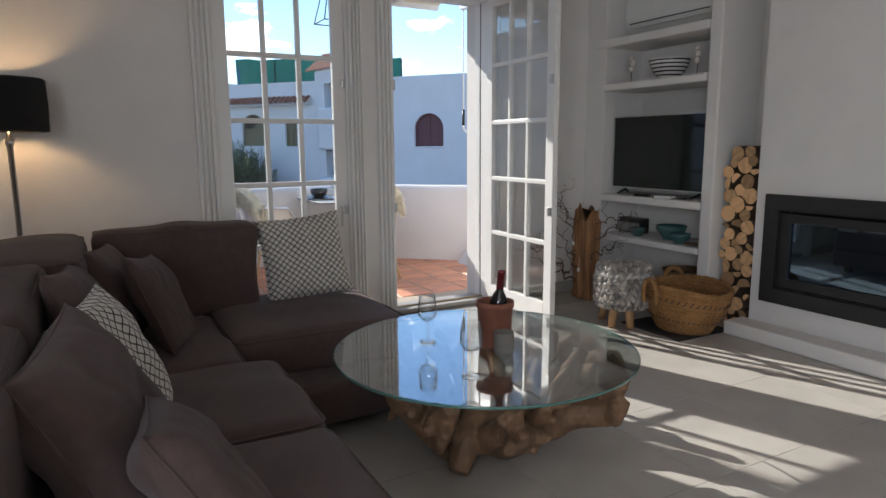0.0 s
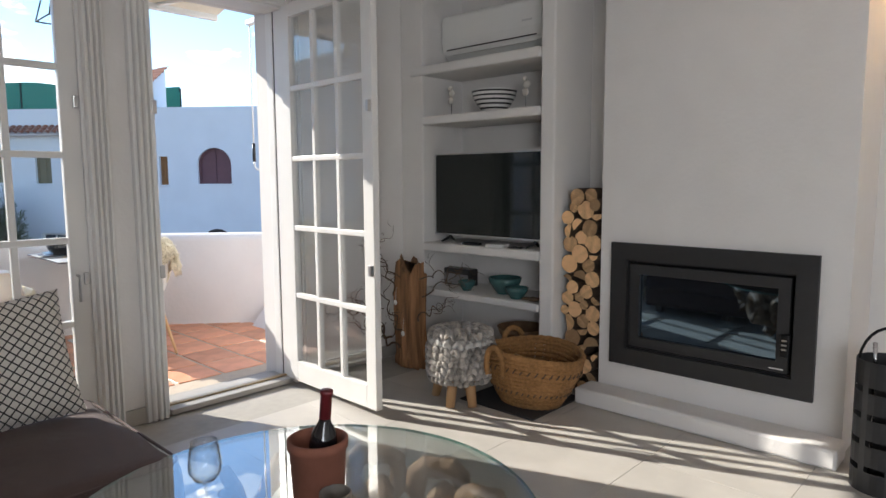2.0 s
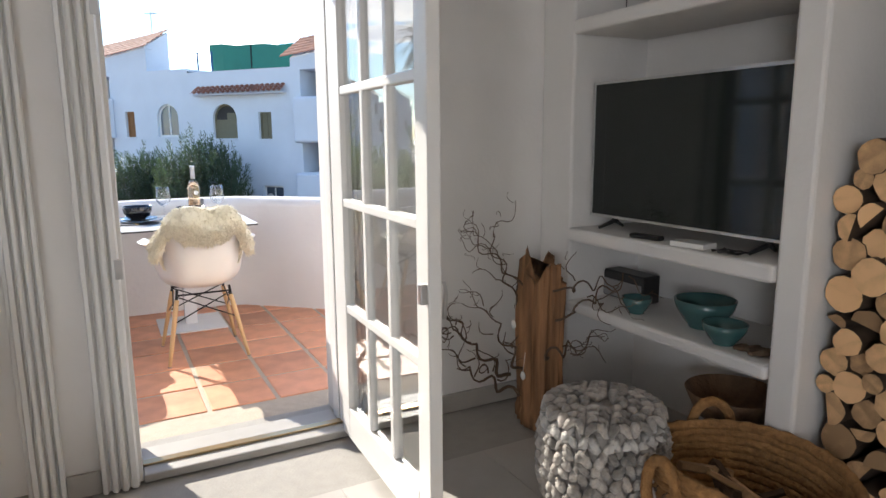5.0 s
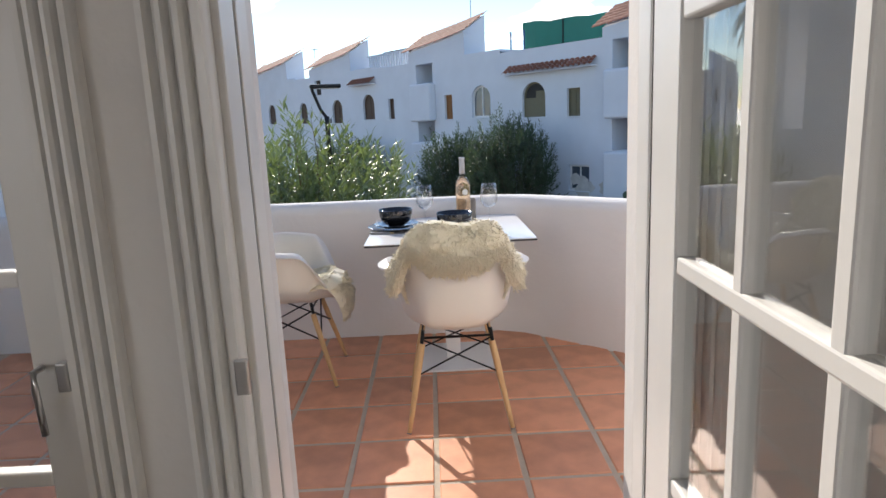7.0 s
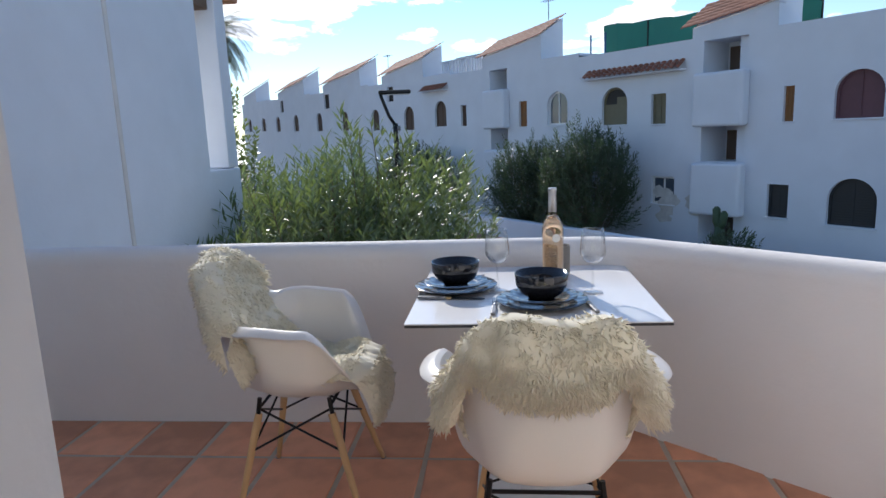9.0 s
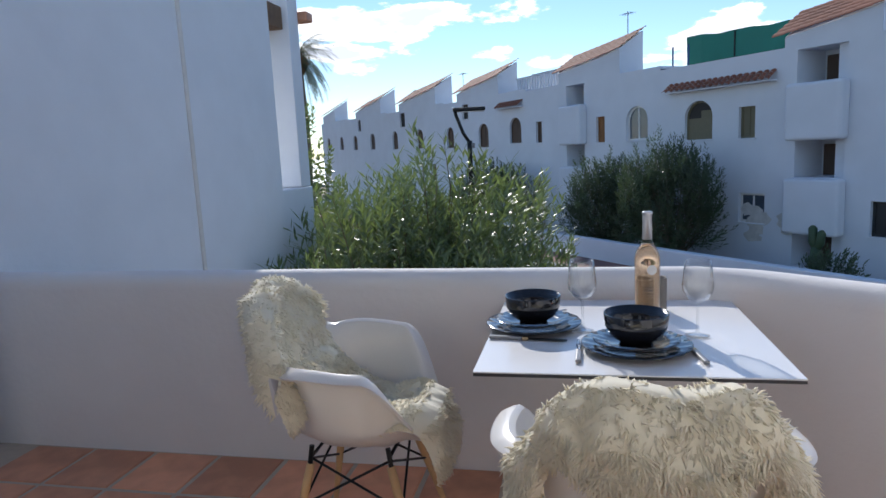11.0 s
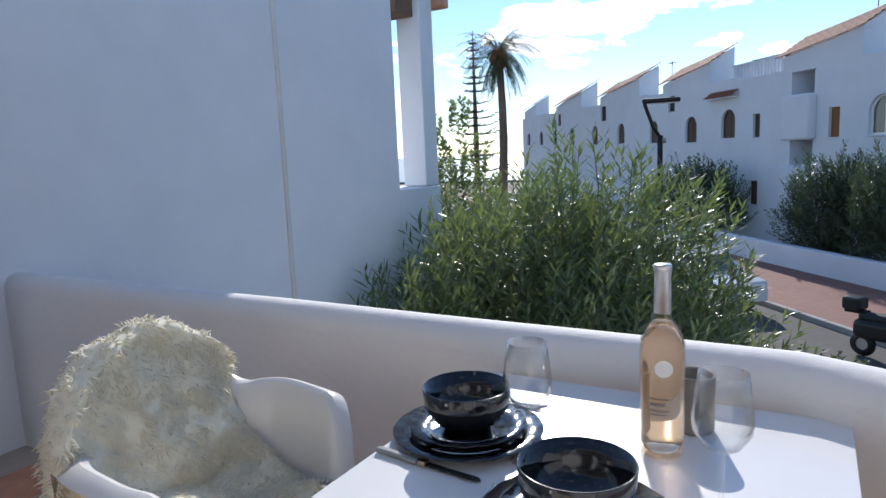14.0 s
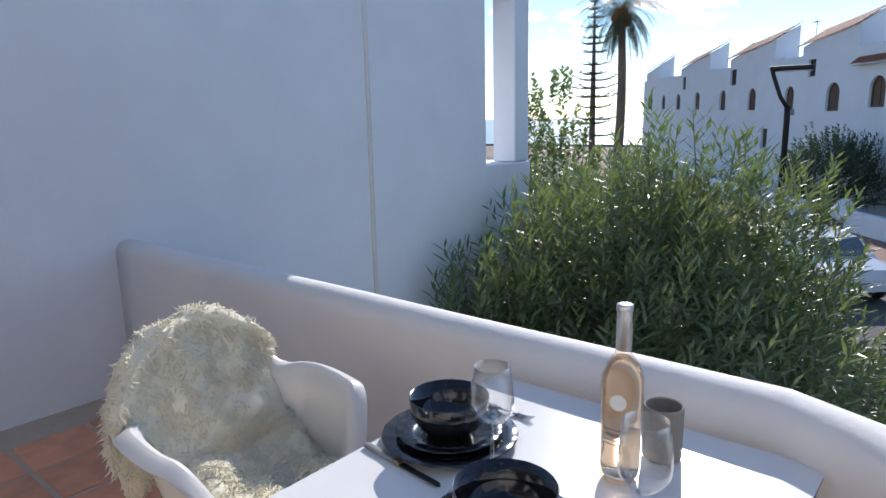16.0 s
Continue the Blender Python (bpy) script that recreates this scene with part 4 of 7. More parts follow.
def twig(start, way, length, r, depth, bm):
    """A corkscrew hazel twig with side shoots."""
    p, d, pts, rad = Vector(start), Vector(way).normalized(), [], []
    n = max(6, int(length / 0.022))
    ph = trng.uniform(0, 6)
    ax = d.orthogonal().normalized()
    ay = d.cross(ax)
    for i in range(n):
        f = i / (n - 1)
        curl = 1.05 * math.sin(i * 0.9 + ph)
        swirl = 0.85 * math.cos(i * 0.7 + ph * 2)
        q = (d + ax * curl + ay * swirl).normalized()
        p = p + q * (length / n)
        pts.append(p.copy())
        rad.append(0.62 * r * (1 - 0.75 * f) + 0.0008)
        if depth and i > n * 0.2 and trng.random() < 0.30:
            side = (q + ax * trng.uniform(-1.2, 1.2) + ay * trng.uniform(-1.2, 1.2) + Vector((0, 0, 0.2))).normalized()
            twig(p, side, length * trng.uniform(0.25, 0.5), r * (1 - 0.6 * f) * 0.6, depth - 1, bm)
    for q in pts:
        q.x = min(q.x, 0.19)
        q.y = min(q.y, 0.285)
        q.z = max(q.z, 0.02)
    tube(pts, rad, 6, bm)


for start, way, length, r in (((-0.06, 0.12, 0.18), (-0.75, 0.05, 0.75), 0.62, 0.013), ((-0.1, 0.02, 0.12), (-0.8, -0.02, 0.5), 0.50, 0.012), ((0, 0.1, 0.42), (-0.35, 0.1, 0.9), 0.60, 0.008),
                              ((-0.02, -0.1, 0.5), (0.05, -0.8, 0.55), 0.60, 0.008), ((-0.05, -0.1, 0.35), (-0.1, -0.9, 0.45), 0.50, 0.009), ((0, -0.08, 0.62), (-0.05, -0.75, 0.25), 0.55, 0.007),
                              ((-0.05, 0.05, 0.6), (-0.5, 0.2, 0.55), 0.50, 0.006), ((-0.08, 0.0, 0.25), (-0.5, 0.0, 0.9), 0.48, 0.010)):
    bm = bmesh.new()
    twig(start, way, length, r, 2, bm)
    part("twig", bm, TWIG, stump, "curly dark hazel twig", smooth=True)
for p in ((-0.13, 0.03, 0.46), (-0.12, -0.03, 0.25)):
    o = bmesh.new()
    bmesh.ops.create_uvsphere(o, u_segments=10, v_segments=8, radius=0.016, matrix=Matrix.Translation(p) @ Matrix.Diagonal((0.5, 1, 1.2, 1)))
    tube([(p[0], p[1], p[2] + 0.016), (p[0] + 0.01, p[1], p[2] + 0.10)], 0.0012, 5, o)
    part("pendant", o, WHITE_CER, stump, "small white ceramic heart on a thread", smooth=True)

# ---- knitted stool ----
stool = thing("knitted_stool", "round stool with a chunky grey knitted cover", "stool", Matrix.Translation((4.065, 3.365, 0)))
part("core", lathe([(0, 0.14), (0.15, 0.14), (0.168, 0.17), (0.17, 0.36), (0.15, 0.405), (0, 0.41)], 40), WOOL, stool, smooth=True)
bm = bmesh.new()
light = bmesh.new()


def stitch(bm, p, way, out, size):
    """One plump leaf of a knit stitch."""
    side = way.cross(out).normalized()
    for s in (1, -1):
        a = p + side * s * size * 0.5 + way * size * 0.1
        b = p + side * s * size * 0.12 - way * size * 0.75
        mid = (a + b) / 2 + out * size * 0.28 + side * s * size * 0.08
        tube([a - out * size * 0.1, (a + mid) / 2 + out * size * 0.1, mid, (b + mid) / 2 + out * size * 0.08, b - out * size * 0.15], [size * 0.14, size * 0.27, size * 0.31, size * 0.26, size * 0.13], 6, bm)


for row in range(7):
    z = 0.168 + row * 0.036
    cols = 19
    for c in range(cols):
        a = 2 * math.pi * (c + trng.uniform(-0.14, 0.14) + 0.15 * row) / cols
        r = 0.172 + (0.007 if 0 < row < 6 else -0.003)
        out = Vector((math.cos(a), math.sin(a), 0))
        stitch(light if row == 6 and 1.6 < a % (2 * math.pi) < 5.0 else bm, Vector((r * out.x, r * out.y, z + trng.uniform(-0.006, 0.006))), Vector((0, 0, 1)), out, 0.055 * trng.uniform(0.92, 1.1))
for ringno, (r, cols) in enumerate(((0.152, 17), (0.115, 13), (0.078, 9), (0.040, 5))):
    for c in range(cols):
        a = 2 * math.pi * (c + 0.5 * (ringno % 2)) / cols
        stitch(bm, Vector((r * math.cos(a), r * math.sin(a), 0.402 + 0.012 * (1 - r / 0.16))), Vector((-math.cos(a), -math.sin(a), 0)), Vector((0, 0, 1)), 0.052)
part("knitted_cover", bm, WOOL, stool, "chunky grey wool knit", smooth=True)["kind"] = "stuff"
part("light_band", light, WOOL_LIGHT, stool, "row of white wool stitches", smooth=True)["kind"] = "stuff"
for a in (200, 245, 25, 110):
    c, s = math.cos(radians(a)), math.sin(radians(a))
    part("leg", tube([(0.165 * c, 0.165 * s, 0), (0.145 * c, 0.145 * s, 0.08), (0.125 * c, 0.125 * s, 0.17)], [0.026, 0.029, 0.030], 14), LEGWOOD, stool, smooth=True)

# ---- esparto basket ----
tagged(part("slate_mat", box(4.05, 4.555, 2.84, 3.36, 0.0, 0.008, 0.002), MATBLACK), "thin black slate mat under the basket", "mat")
BC = (4.30, 3.03)
basket = thing("esparto_basket", "large woven esparto basket with two loop handles", "basket", Matrix.Translation((BC[0], BC[1], 0.009)))
bm = bmesh.new()


def basket_r(f):
    return 0.165 + 0.118 * math.sin(f * 1.35)


for j in range(13):
    f = j / 12
    z = 0.012 + 0.285 * f
    for strand in (0, 1):
        pts = []
        for k in range(64):
            a = 2 * math.pi * k / 64
            r = basket_r(f) + 0.006 * math.sin(k * math.pi / 1.0 + strand * math.pi) + 0.004 * noise.noise(Vector((a * 3, f * 6, strand)))
            dip = 0.018 * math.cos(2 * a) * f
            pts.append((r * 0.86 * math.cos(a), r * 1.12 * math.sin(a), z + dip + 0.005 * math.sin(k * math.pi / 2 + strand * math.pi)))
        tube(pts, 0.013 if j < 12 else 0.016, 6, bm, closed=True)
for f in (0.28, 0.72):
    band = bmesh.new()
    for k in range(44):
        a = 2 * math.pi * k / 44
        r, dip = basket_r(f) + 0.011, 0.018 * math.cos(2 * a) * f
        p0 = Vector((r * 0.86 * math.cos(a), r * 1.12 * math.sin(a), 0.003 + 0.285 * f + dip))
        p1 = Vector((r * 0.86 * math.cos(a + 0.07), r * 1.12 * math.sin(a + 0.07), 0.028 + 0.285 * f + dip))
        tube([p0, (p0 + p1) / 2 + Vector((math.cos(a), math.sin(a), 0)) * 0.006, p1], 0.0045, 5, band)
    part("stitching", band, TWIG, basket, "dark row of stitches", smooth=True)["kind"] = "stuff"
part("wall", bm, ESPARTO, basket, "coiled esparto braid", smooth=True)["kind"] = "stuff"
part("bottom", lathe([(0, 0.0), (0.165, 0.0), (0.175, 0.012), (0, 0.014)], 40), ESPARTO, basket, at=Matrix.Diagonal((0.86, 1.12, 1, 1)))
for a in (radians(172), radians(48)):
    base = Vector((0.30 * 0.86 * math.cos(a), 0.30 * 1.12 * math.sin(a), 0.26))
    side = Vector((-math.sin(a), math.cos(a), 0))
    pts = [base + side * (0.065 * math.cos(t)) + Vector((0, 0, 0.10 * math.sin(t))) + Vector((math.cos(a), math.sin(a), 0)) * 0.02 for t in [radians(-40 + i * 26) for i in range(11)]]
    part("handle", tube(pts, 0.017, 8), ESPARTO, basket, "braided loop handle", smooth=True)
kid = random.Random(4)
for i in range(16):
    a, r = kid.uniform(0, 6.28), kid.uniform(0, 0.13)
    d = Vector((kid.uniform(-1, 1), kid.uniform(-1, 1), kid.uniform(0.0, 0.35))).normalized() * kid.uniform(0.09, 0.15)
    c = Vector((BC[0] + r * math.cos(a), BC[1] + r * math.sin(a), 0.15 + 0.085 * kid.random()))
    w = kid.uniform(0.010, 0.022)
    tagged(part("kindling", tube([c - d, c + d * 0.1, c + d], [w, w * 1.05, w * 0.9], 5), kid.choice((LOGEND, BARK, LEGWOOD))), "split piece of kindling in the woven basket", "kindling", "kindling in the basket")
tagged(part("wooden_bowl", lathe([(0, 0), (0.09, 0), (0.06, 0.02), (0.05, 0.18), (0.13, 0.22), (0.17, 0.31), (0.163, 0.31), (0.12, 0.235), (0, 0.215)], 36), ROOT, smooth=True, at=Matrix.Translation((4.75, 3.42, 0.0))), "dark wooden footed bowl under the low shelf", "bowl")

# ---- firewood ----
lrng = random.Random(8)
log_meshes = []
for k in range(9):
    bm = bmesh.new()
    half = k % 3 == 1
    n = 14
    outline = []
    for i in range(n):
        a = (math.pi * i / (n - 1) if half else 2 * math.pi * i / n)
        r = 1 + 0.14 * noise.noise(Vector((math.cos(a) * 1.3 + k * 5, math.sin(a) * 1.3, k)))
        outline.append((r * math.cos(a), r * math.sin(a) - (0.42 if half else 0)))
    fr = [bm.verts.new((0, y * 0.98, z * 0.98)) for y, z in outline]
    f2 = [bm.verts.new((0.08, y, z)) for y, z in outline]
    bk = [bm.verts.new((6.0, y, z)) for y, z in outline]
    bm.faces.new(fr)
    bm.faces.new(bk[::-1])
    for i in range(n):
        j = (i + 1) % n
        bm.faces.new((fr[i], fr[j], f2[j], f2[i])).material_index = 1
        bm.faces.new((f2[i], f2[j], bk[j], bk[i])).material_index = 1
    bmesh.ops.recalc_face_normals(bm, faces=bm.faces)
    me = bpy.data.meshes.new("log")
    bm.to_mesh(me)
    bm.free()
    me.materials.append(LOGEND)
    me.materials.append(BARK)
    log_meshes.append(me)
placed = []
while len(placed) < 170:
    r = lrng.choice((0.030, 0.036, 0.043, 0.050, 0.056))
    best = None
    for _ in range(26):
        y = lrng.uniform(2.783 + r, 3.055 - r)
        z = r + 0.002
        moved = True
        while moved:
            moved = False
            for py, pz, pr in placed:
                dy = y - py
                need = (r + pr) * 0.90
                if abs(dy) < need:
                    lift = pz + math.sqrt(need * need - dy * dy)
                    if abs(z - pz) < math.sqrt(need * need - dy * dy) - 1e-6:
                        z, moved = lift, True
        if best is None or z < best[1]:
            best = (y, z)
    if best[1] + r > 1.24 + 0.32 * (3.05 - best[0]):
        break
    placed.append((best[0], best[1], r))
for y, z, r in placed:
    ob = new("log", lrng.choice(log_meshes))
    ob.matrix_basis = pose(lrng.uniform(4.625, 4.665), y, z, lrng.uniform(0, 360), 0, 0) @ Matrix.Diagonal((r * 1.3 if r < 0.05 else r, r, r, 1))
    ob.scale[0] = 0.05
    tagged(ob, "cut firewood log with a pale sawn end, in a stacked recess", "firewood", "stacked firewood logs")


# ---- tiles ----
def tile_mesh(name, w, d, h, bevel, material):
    bm = box(-w / 2, w / 2, -d / 2, d / 2, -h, 0)
    top = [e for e in bm.edges if all(v.co.z > -1e-6 for v in e.verts)]
    bmesh.ops.bevel(bm, geom=top, offset=bevel, segments=1, affect="EDGES")
    me = bpy.data.meshes.new(name)
    bm.to_mesh(me)
    bm.free()
    me.materials.append(material)
    return me


trg = random.Random(3)
floor_tile = tile_mesh("floor_tile", 0.598, 0.598, 0.0078, 0.0006, STONE_TILE)
for i in range(11):
    for j in range(13):
        x, y = -0.8 + 0.3 + i * 0.6, -3.2 + 0.28 + j * 0.6
        if x > 5.0 or y > 4.2:
            continue
        ob = new("floor_tile", floor_tile)
        ob.parent = room_floor
        ob.location = (x, y, 0)
terrace = bpy.data.objects["balcony_floor"]
clay_tile = tile_mesh("clay_tile", 0.309, 0.321, 0.012, 0.004, TERRACOTTA)
for i in range(-9, 7):
    for j in range(-4, 5):
        x, y = 3.097 + 0.165 + i * 0.331, 6.04 + 0.172 + j * 0.344
        if y < 4.75 + 0.16 or y > 7.2 or x < 0.34 or x > 5.1:
            continue
        ob = new("clay_tile", clay_tile)
        ob.parent = terrace
        ob.matrix_basis = pose(x, y, FLOOR_B + trg.uniform(-0.0012, 0.0012), trg.uniform(-0.12, 0.12), trg.uniform(-0.12, 0.12), trg.uniform(-0.3, 0.3))


# ---- terrace: table, chairs, sheepskins ----
def raw(name, verts, faces, material, parent=None, label="", smooth=False, at=None):
    """A mesh straight from vertices and faces."""
    me = bpy.data.meshes.new(name)
    me.from_pydata(verts, [], faces)
    me.materials.append(material)
    if smooth:
        me.polygons.foreach_set("use_smooth", [True] * len(me.polygons))
    ob = new(name, me)
    if at is not None:
        ob.matrix_basis = at
    if parent is not None:
        ob.parent = parent
    if label:
        ob["label"] = label
    return ob


X0, X1, Y0, Y1, TOP = 2.79, 3.62, 6.205, 7.035, 0.70
bistro = thing("bistro_table", "square white laminate terrace table on a pedestal", "table", Matrix.Translation((3.205, 6.62, FLOOR_B)))
m = off(bistro)
part("tabletop", box(X0, X1, Y0, Y1, TOP - 0.004, TOP, 0.001, 1), LAMINATE, bistro, at=m)
part("core", box(X0 + 0.001, X1 - 0.001, Y0 + 0.001, Y1 - 0.001, TOP - 0.013, TOP - 0.0045), DARKEDGE, bistro, "dark laminate core edge", at=m)
part("column", box(3.165, 3.245, 6.58, 6.66, FLOOR_B + 0.012, TOP - 0.03, 0.006), LAMINATE, bistro, at=m)
part("base_plate", box(2.99, 3.42, 6.41, 6.84, FLOOR_B, FLOOR_B + 0.011, 0.003), LAMINATE, bistro, at=m)
part("top_plate", box(3.05, 3.36, 6.465, 6.775, TOP - 0.03, TOP - 0.0135, 0.002), STEELWIRE, bistro, at=m)


def smoothstep(a, b, x):
    t = max(0.0, min(1.0, (x - a) / (b - a)))
    return t * t * (3 - 2 * t)


def rim(th):
    """The rim of the chair's shell at an angle from the back (0) to the front (pi)."""
    a = abs(th)
    z = 0.862 + (0.727 - 0.862) * smoothstep(0.42, 1.02, a) + (0.45 - 0.712) * smoothstep(1.92, 2.62, a) - 0.015 * smoothstep(1.3, 1.95, a)
    rx = 0.28 + 0.045 * smoothstep(0.75, 1.25, a) - 0.09 * smoothstep(1.9, 2.7, a)
    ry = 0.295
    s, c = math.sin(th), math.cos(th)
    sq = (abs(s) ** 2.5 + abs(c) ** 2.5) ** (-1 / 2.5)
    return Vector((rx * s * sq, -ry * c * sq - 0.02, z))


def along(points, r):
    """A smooth curve through (f, g) pairs at even steps of r."""
    n = len(points) - 1
    i = min(n - 1, int(r * n))
    t = r * n - i
    p = [points[max(0, min(n, i + k))] for k in (-1, 0, 1, 2)]
    return [0.5 * (2 * p[1][k] + (p[2][k] - p[0][k]) * t + (2 * p[0][k] - 5 * p[1][k] + 4 * p[2][k] - p[3][k]) * t * t + (3 * p[1][k] - p[0][k] - 3 * p[2][k] + p[3][k]) * t ** 3) for k in (0, 1)]


BACK_CURVE = [(0, 0), (0.30, -0.02), (0.58, 0.01), (0.77, 0.12), (0.87, 0.36), (0.93, 0.66), (1, 1)]
ARM_CURVE = [(0, 0), (0.28, -0.03), (0.52, 0.02), (0.68, 0.20), (0.76, 0.55), (0.85, 0.98), (1, 0.94)]
FRONT_CURVE = [(0, 0), (0.18, -0.3), (0.36, -0.4), (0.54, -0.2), (0.72, 0.3), (0.87, 0.8), (1, 1)]


def shell_point(th, r):
    """A point of the shell, r = 0 in the seat's middle and 1 at the rim."""
    p, a = rim(th), abs(th)
    c = Vector((0, 0.02, 0.44))
    arm, front = smoothstep(0.45, 1.15, a), smoothstep(2.0, 2.75, a)
    B, M, F = along(BACK_CURVE, r), along(ARM_CURVE, r), along(FRONT_CURVE, r)
    f, g = [(B[k] * (1 - arm) + M[k] * arm) * (1 - front) + F[k] * front for k in (0, 1)]
    return Vector((c.x + (p.x - c.x) * f, c.y + (p.y - c.y) * f, c.z + (p.z - c.z) * g))


def armchair(label):
    """A moulded shell armchair on dowel legs, facing +y."""
    ob = thing("shell_armchair", label, "chair", group="terrace armchairs")
    verts, faces, n, k = [shell_point(0, 0)], [], 96, 24
    for j in range(1, k + 1):
        for i in range(n):
            th = -math.pi + 2 * math.pi * i / n
            verts.append(shell_point(th, j / k))
    for i in range(n):
        faces.append((0, 1 + i, 1 + (i + 1) % n))
    for j in range(k - 1):
        for i in range(n):
            a, b = 1 + j * n + i, 1 + j * n + (i + 1) % n
            faces.append((a, a + n, b + n, b))
    sh = raw("shell", verts, faces, SHELLPLASTIC, ob, smooth=True)
    md = sh.modifiers.new("thickness", "SOLIDIFY")
    md.thickness, md.offset = 0.009, 0
    md = sh.modifiers.new("round", "BEVEL")
    md.width, md.segments, md.limit_method = 0.003, 2, "ANGLE"
    for sx in (1, -1):
        for sy in (1, -1):
            a, b = Vector((0.145 * sx, 0.125 * sy - 0.01, 0.40)), Vector((0.2225 * sx, 0.225 * sy, 0.0))
            leg = part("leg", tube([b, b + (a - b) * 0.2, b + (a - b) * 0.75, b + (a - b) * 0.93], [0.0095, 0.0115, 0.0145, 0.0135], 12), BEECH, ob, "pale beech dowel leg", smooth=True)
            part("bracket", tube([b + (a - b) * 0.88, a + Vector((0, 0, 0.03))], [0.008, 0.008], 8), STEELWIRE, ob, "black steel leg bracket")
            part("cap", tube([b - Vector((0, 0, 0.0)), b + (a - b) * 0.012], [0.0105, 0.0105], 10), GREYHANDLE, leg)

    def on(sx, sy, f):
        a, b = Vector((0.145 * sx, 0.125 * sy - 0.01, 0.40)), Vector((0.2225 * sx, 0.225 * sy, 0.0))
        return b + (a - b) * f
    for c0, c1 in (((1, 1), (-1, 1)), ((1, -1), (-1, -1)), ((1, 1), (1, -1)), ((-1, 1), (-1, -1))):
        part("brace", tube([on(*c0, 0.60), on(*c1, 0.97)], 0.0042, 6), STEELWIRE, ob, "black wire brace")
        part("brace", tube([on(*c0, 0.97), on(*c1, 0.60)], 0.0042, 6), STEELWIRE, ob, "black wire brace")
    part("crossbar", tube([on(-1, 1, 0.99), on(1, 1, 0.99)], 0.006, 6), STEELWIRE, ob)
    part("crossbar", tube([on(-1, -1, 0.99), on(1, -1, 0.99)], 0.006, 6), STEELWIRE, ob)
    return ob


FRONT, SIDE = pose(3.205, 5.965, FLOOR_B, 0, 0, 0), pose(2.368, 6.50, FLOOR_B, 0, 0, -89)
chair = armchair("white moulded shell armchair on beech legs, draped with sheepskin")
chair.matrix_basis = FRONT
copy_thing(chair, SIDE)


sn = SHELLPLASTIC.node_tree
st_, sx_ = sn.nodes.new("ShaderNodeBsdfTranslucent"), sn.nodes.new("ShaderNodeMixShader")
st_.inputs["Color"].default_value = (0.95, 0.88, 0.74, 1)
sx_.inputs[0].default_value = 0.18
sn.links.new(sn.nodes["Principled BSDF"].outputs[0], sx_.inputs[1])
sn.links.new(st_.outputs[0], sx_.inputs[2])
sn.links.new(sx_.outputs[0], sn.nodes["Material Output"].inputs["Surface"])
fn = FLEECE.node_tree
ft, fx = fn.nodes.new("ShaderNodeBsdfTranslucent"), fn.nodes.new("ShaderNodeMixShader")
ft.inputs["Color"].default_value = (0.99, 0.92, 0.76, 1)
fx.inputs[0].default_value = 0.28
fn.links.new(fn.nodes["Principled BSDF"].outputs[0], fx.inputs[1])
fn.links.new(ft.outputs[0], fx.inputs[2])
fn.links.new(fx.outputs[0], fn.nodes["Material Output"].inputs["Surface"])


def fleece(name, label, patch, nu, nv, at, tufts, seed, thick=0.055, length=0.016):
    """A sheepskin: a plump curly pelt over patch(u, v) -> (point, outward), with short locks of wool."""
    rg = random.Random(seed)

    def pile(p, o, u, v):
        e = max(abs(u), abs(v))
        curl = 0.007 * noise.noise(p * 34)
        return p + o * ((thick * (0.85 + 0.4 * noise.noise(p * 9)) + curl) * (1 - e ** 9) + 0.003)
    verts = []
    for i in range(nu + 1):
        for j in range(nv + 1):
            u, v = 2 * i / nu - 1, 2 * j / nv - 1
            p, o = patch(u, v)
            verts.append(pile(p, o, u, v))
    faces, w = [], nv + 1
    for i in range(nu):
        for j in range(nv):
            a = i * w + j
            faces.append((a, a + w, a + w + 1, a + 1))
    for _ in range(tufts):
        u, v = rg.uniform(-1, 1), rg.uniform(-1, 1)
        p, o = patch(u, v)
        p = pile(p, o, u, v) - o * 0.003
        cl = Vector((noise.noise(p * 30), noise.noise(p * 30 + Vector((9, 0, 0))), noise.noise(p * 30 + Vector((0, 9, 0)))))
        flow = Vector((0, 0, -1)) - o * o.dot(Vector((0, 0, -1)))
        d = (o * 0.35 + cl * 0.9 + flow * 0.75 + Vector((rg.gauss(0, 0.3), rg.gauss(0, 0.3), rg.gauss(0, 0.3)))).normalized()
        if d.dot(o) < 0.2:
            d = (d + o * (0.3 - d.dot(o))).normalized()
        L = length * rg.uniform(0.6, 1.3)
        s = Matrix.Rotation(rg.uniform(0, 6.28), 3, d) @ d.orthogonal().normalized()
        t = d.cross(s)
        r = rg.uniform(0.0022, 0.0042)
        bend = (cl * 0.6 + Vector((rg.gauss(0, 0.2), rg.gauss(0, 0.2), -0.35))) * L
        q = len(verts)
        mid = p + d * L * 0.55 + bend * 0.25
        verts += [p + s * r, p - s * r * 0.5 + t * r * 0.87, p - s * r * 0.5 - t * r * 0.87, mid + s * r * 0.85, mid - s * r * 0.43 + t * r * 0.74, mid - s * r * 0.43 - t * r * 0.74, p + d * L + bend]
        faces += [(q, q + 1, q + 4, q + 3), (q + 1, q + 2, q + 5, q + 4), (q + 2, q, q + 3, q + 5), (q + 3, q + 4, q + 6), (q + 4, q + 5, q + 6), (q + 5, q + 3, q + 6)]
    ob = raw(name, [tuple(v) for v in verts], faces, FLEECE, smooth=True)
    ob.matrix_basis = at
    return tagged(ob, label, "sheepskin", "sheepskins on the chairs")


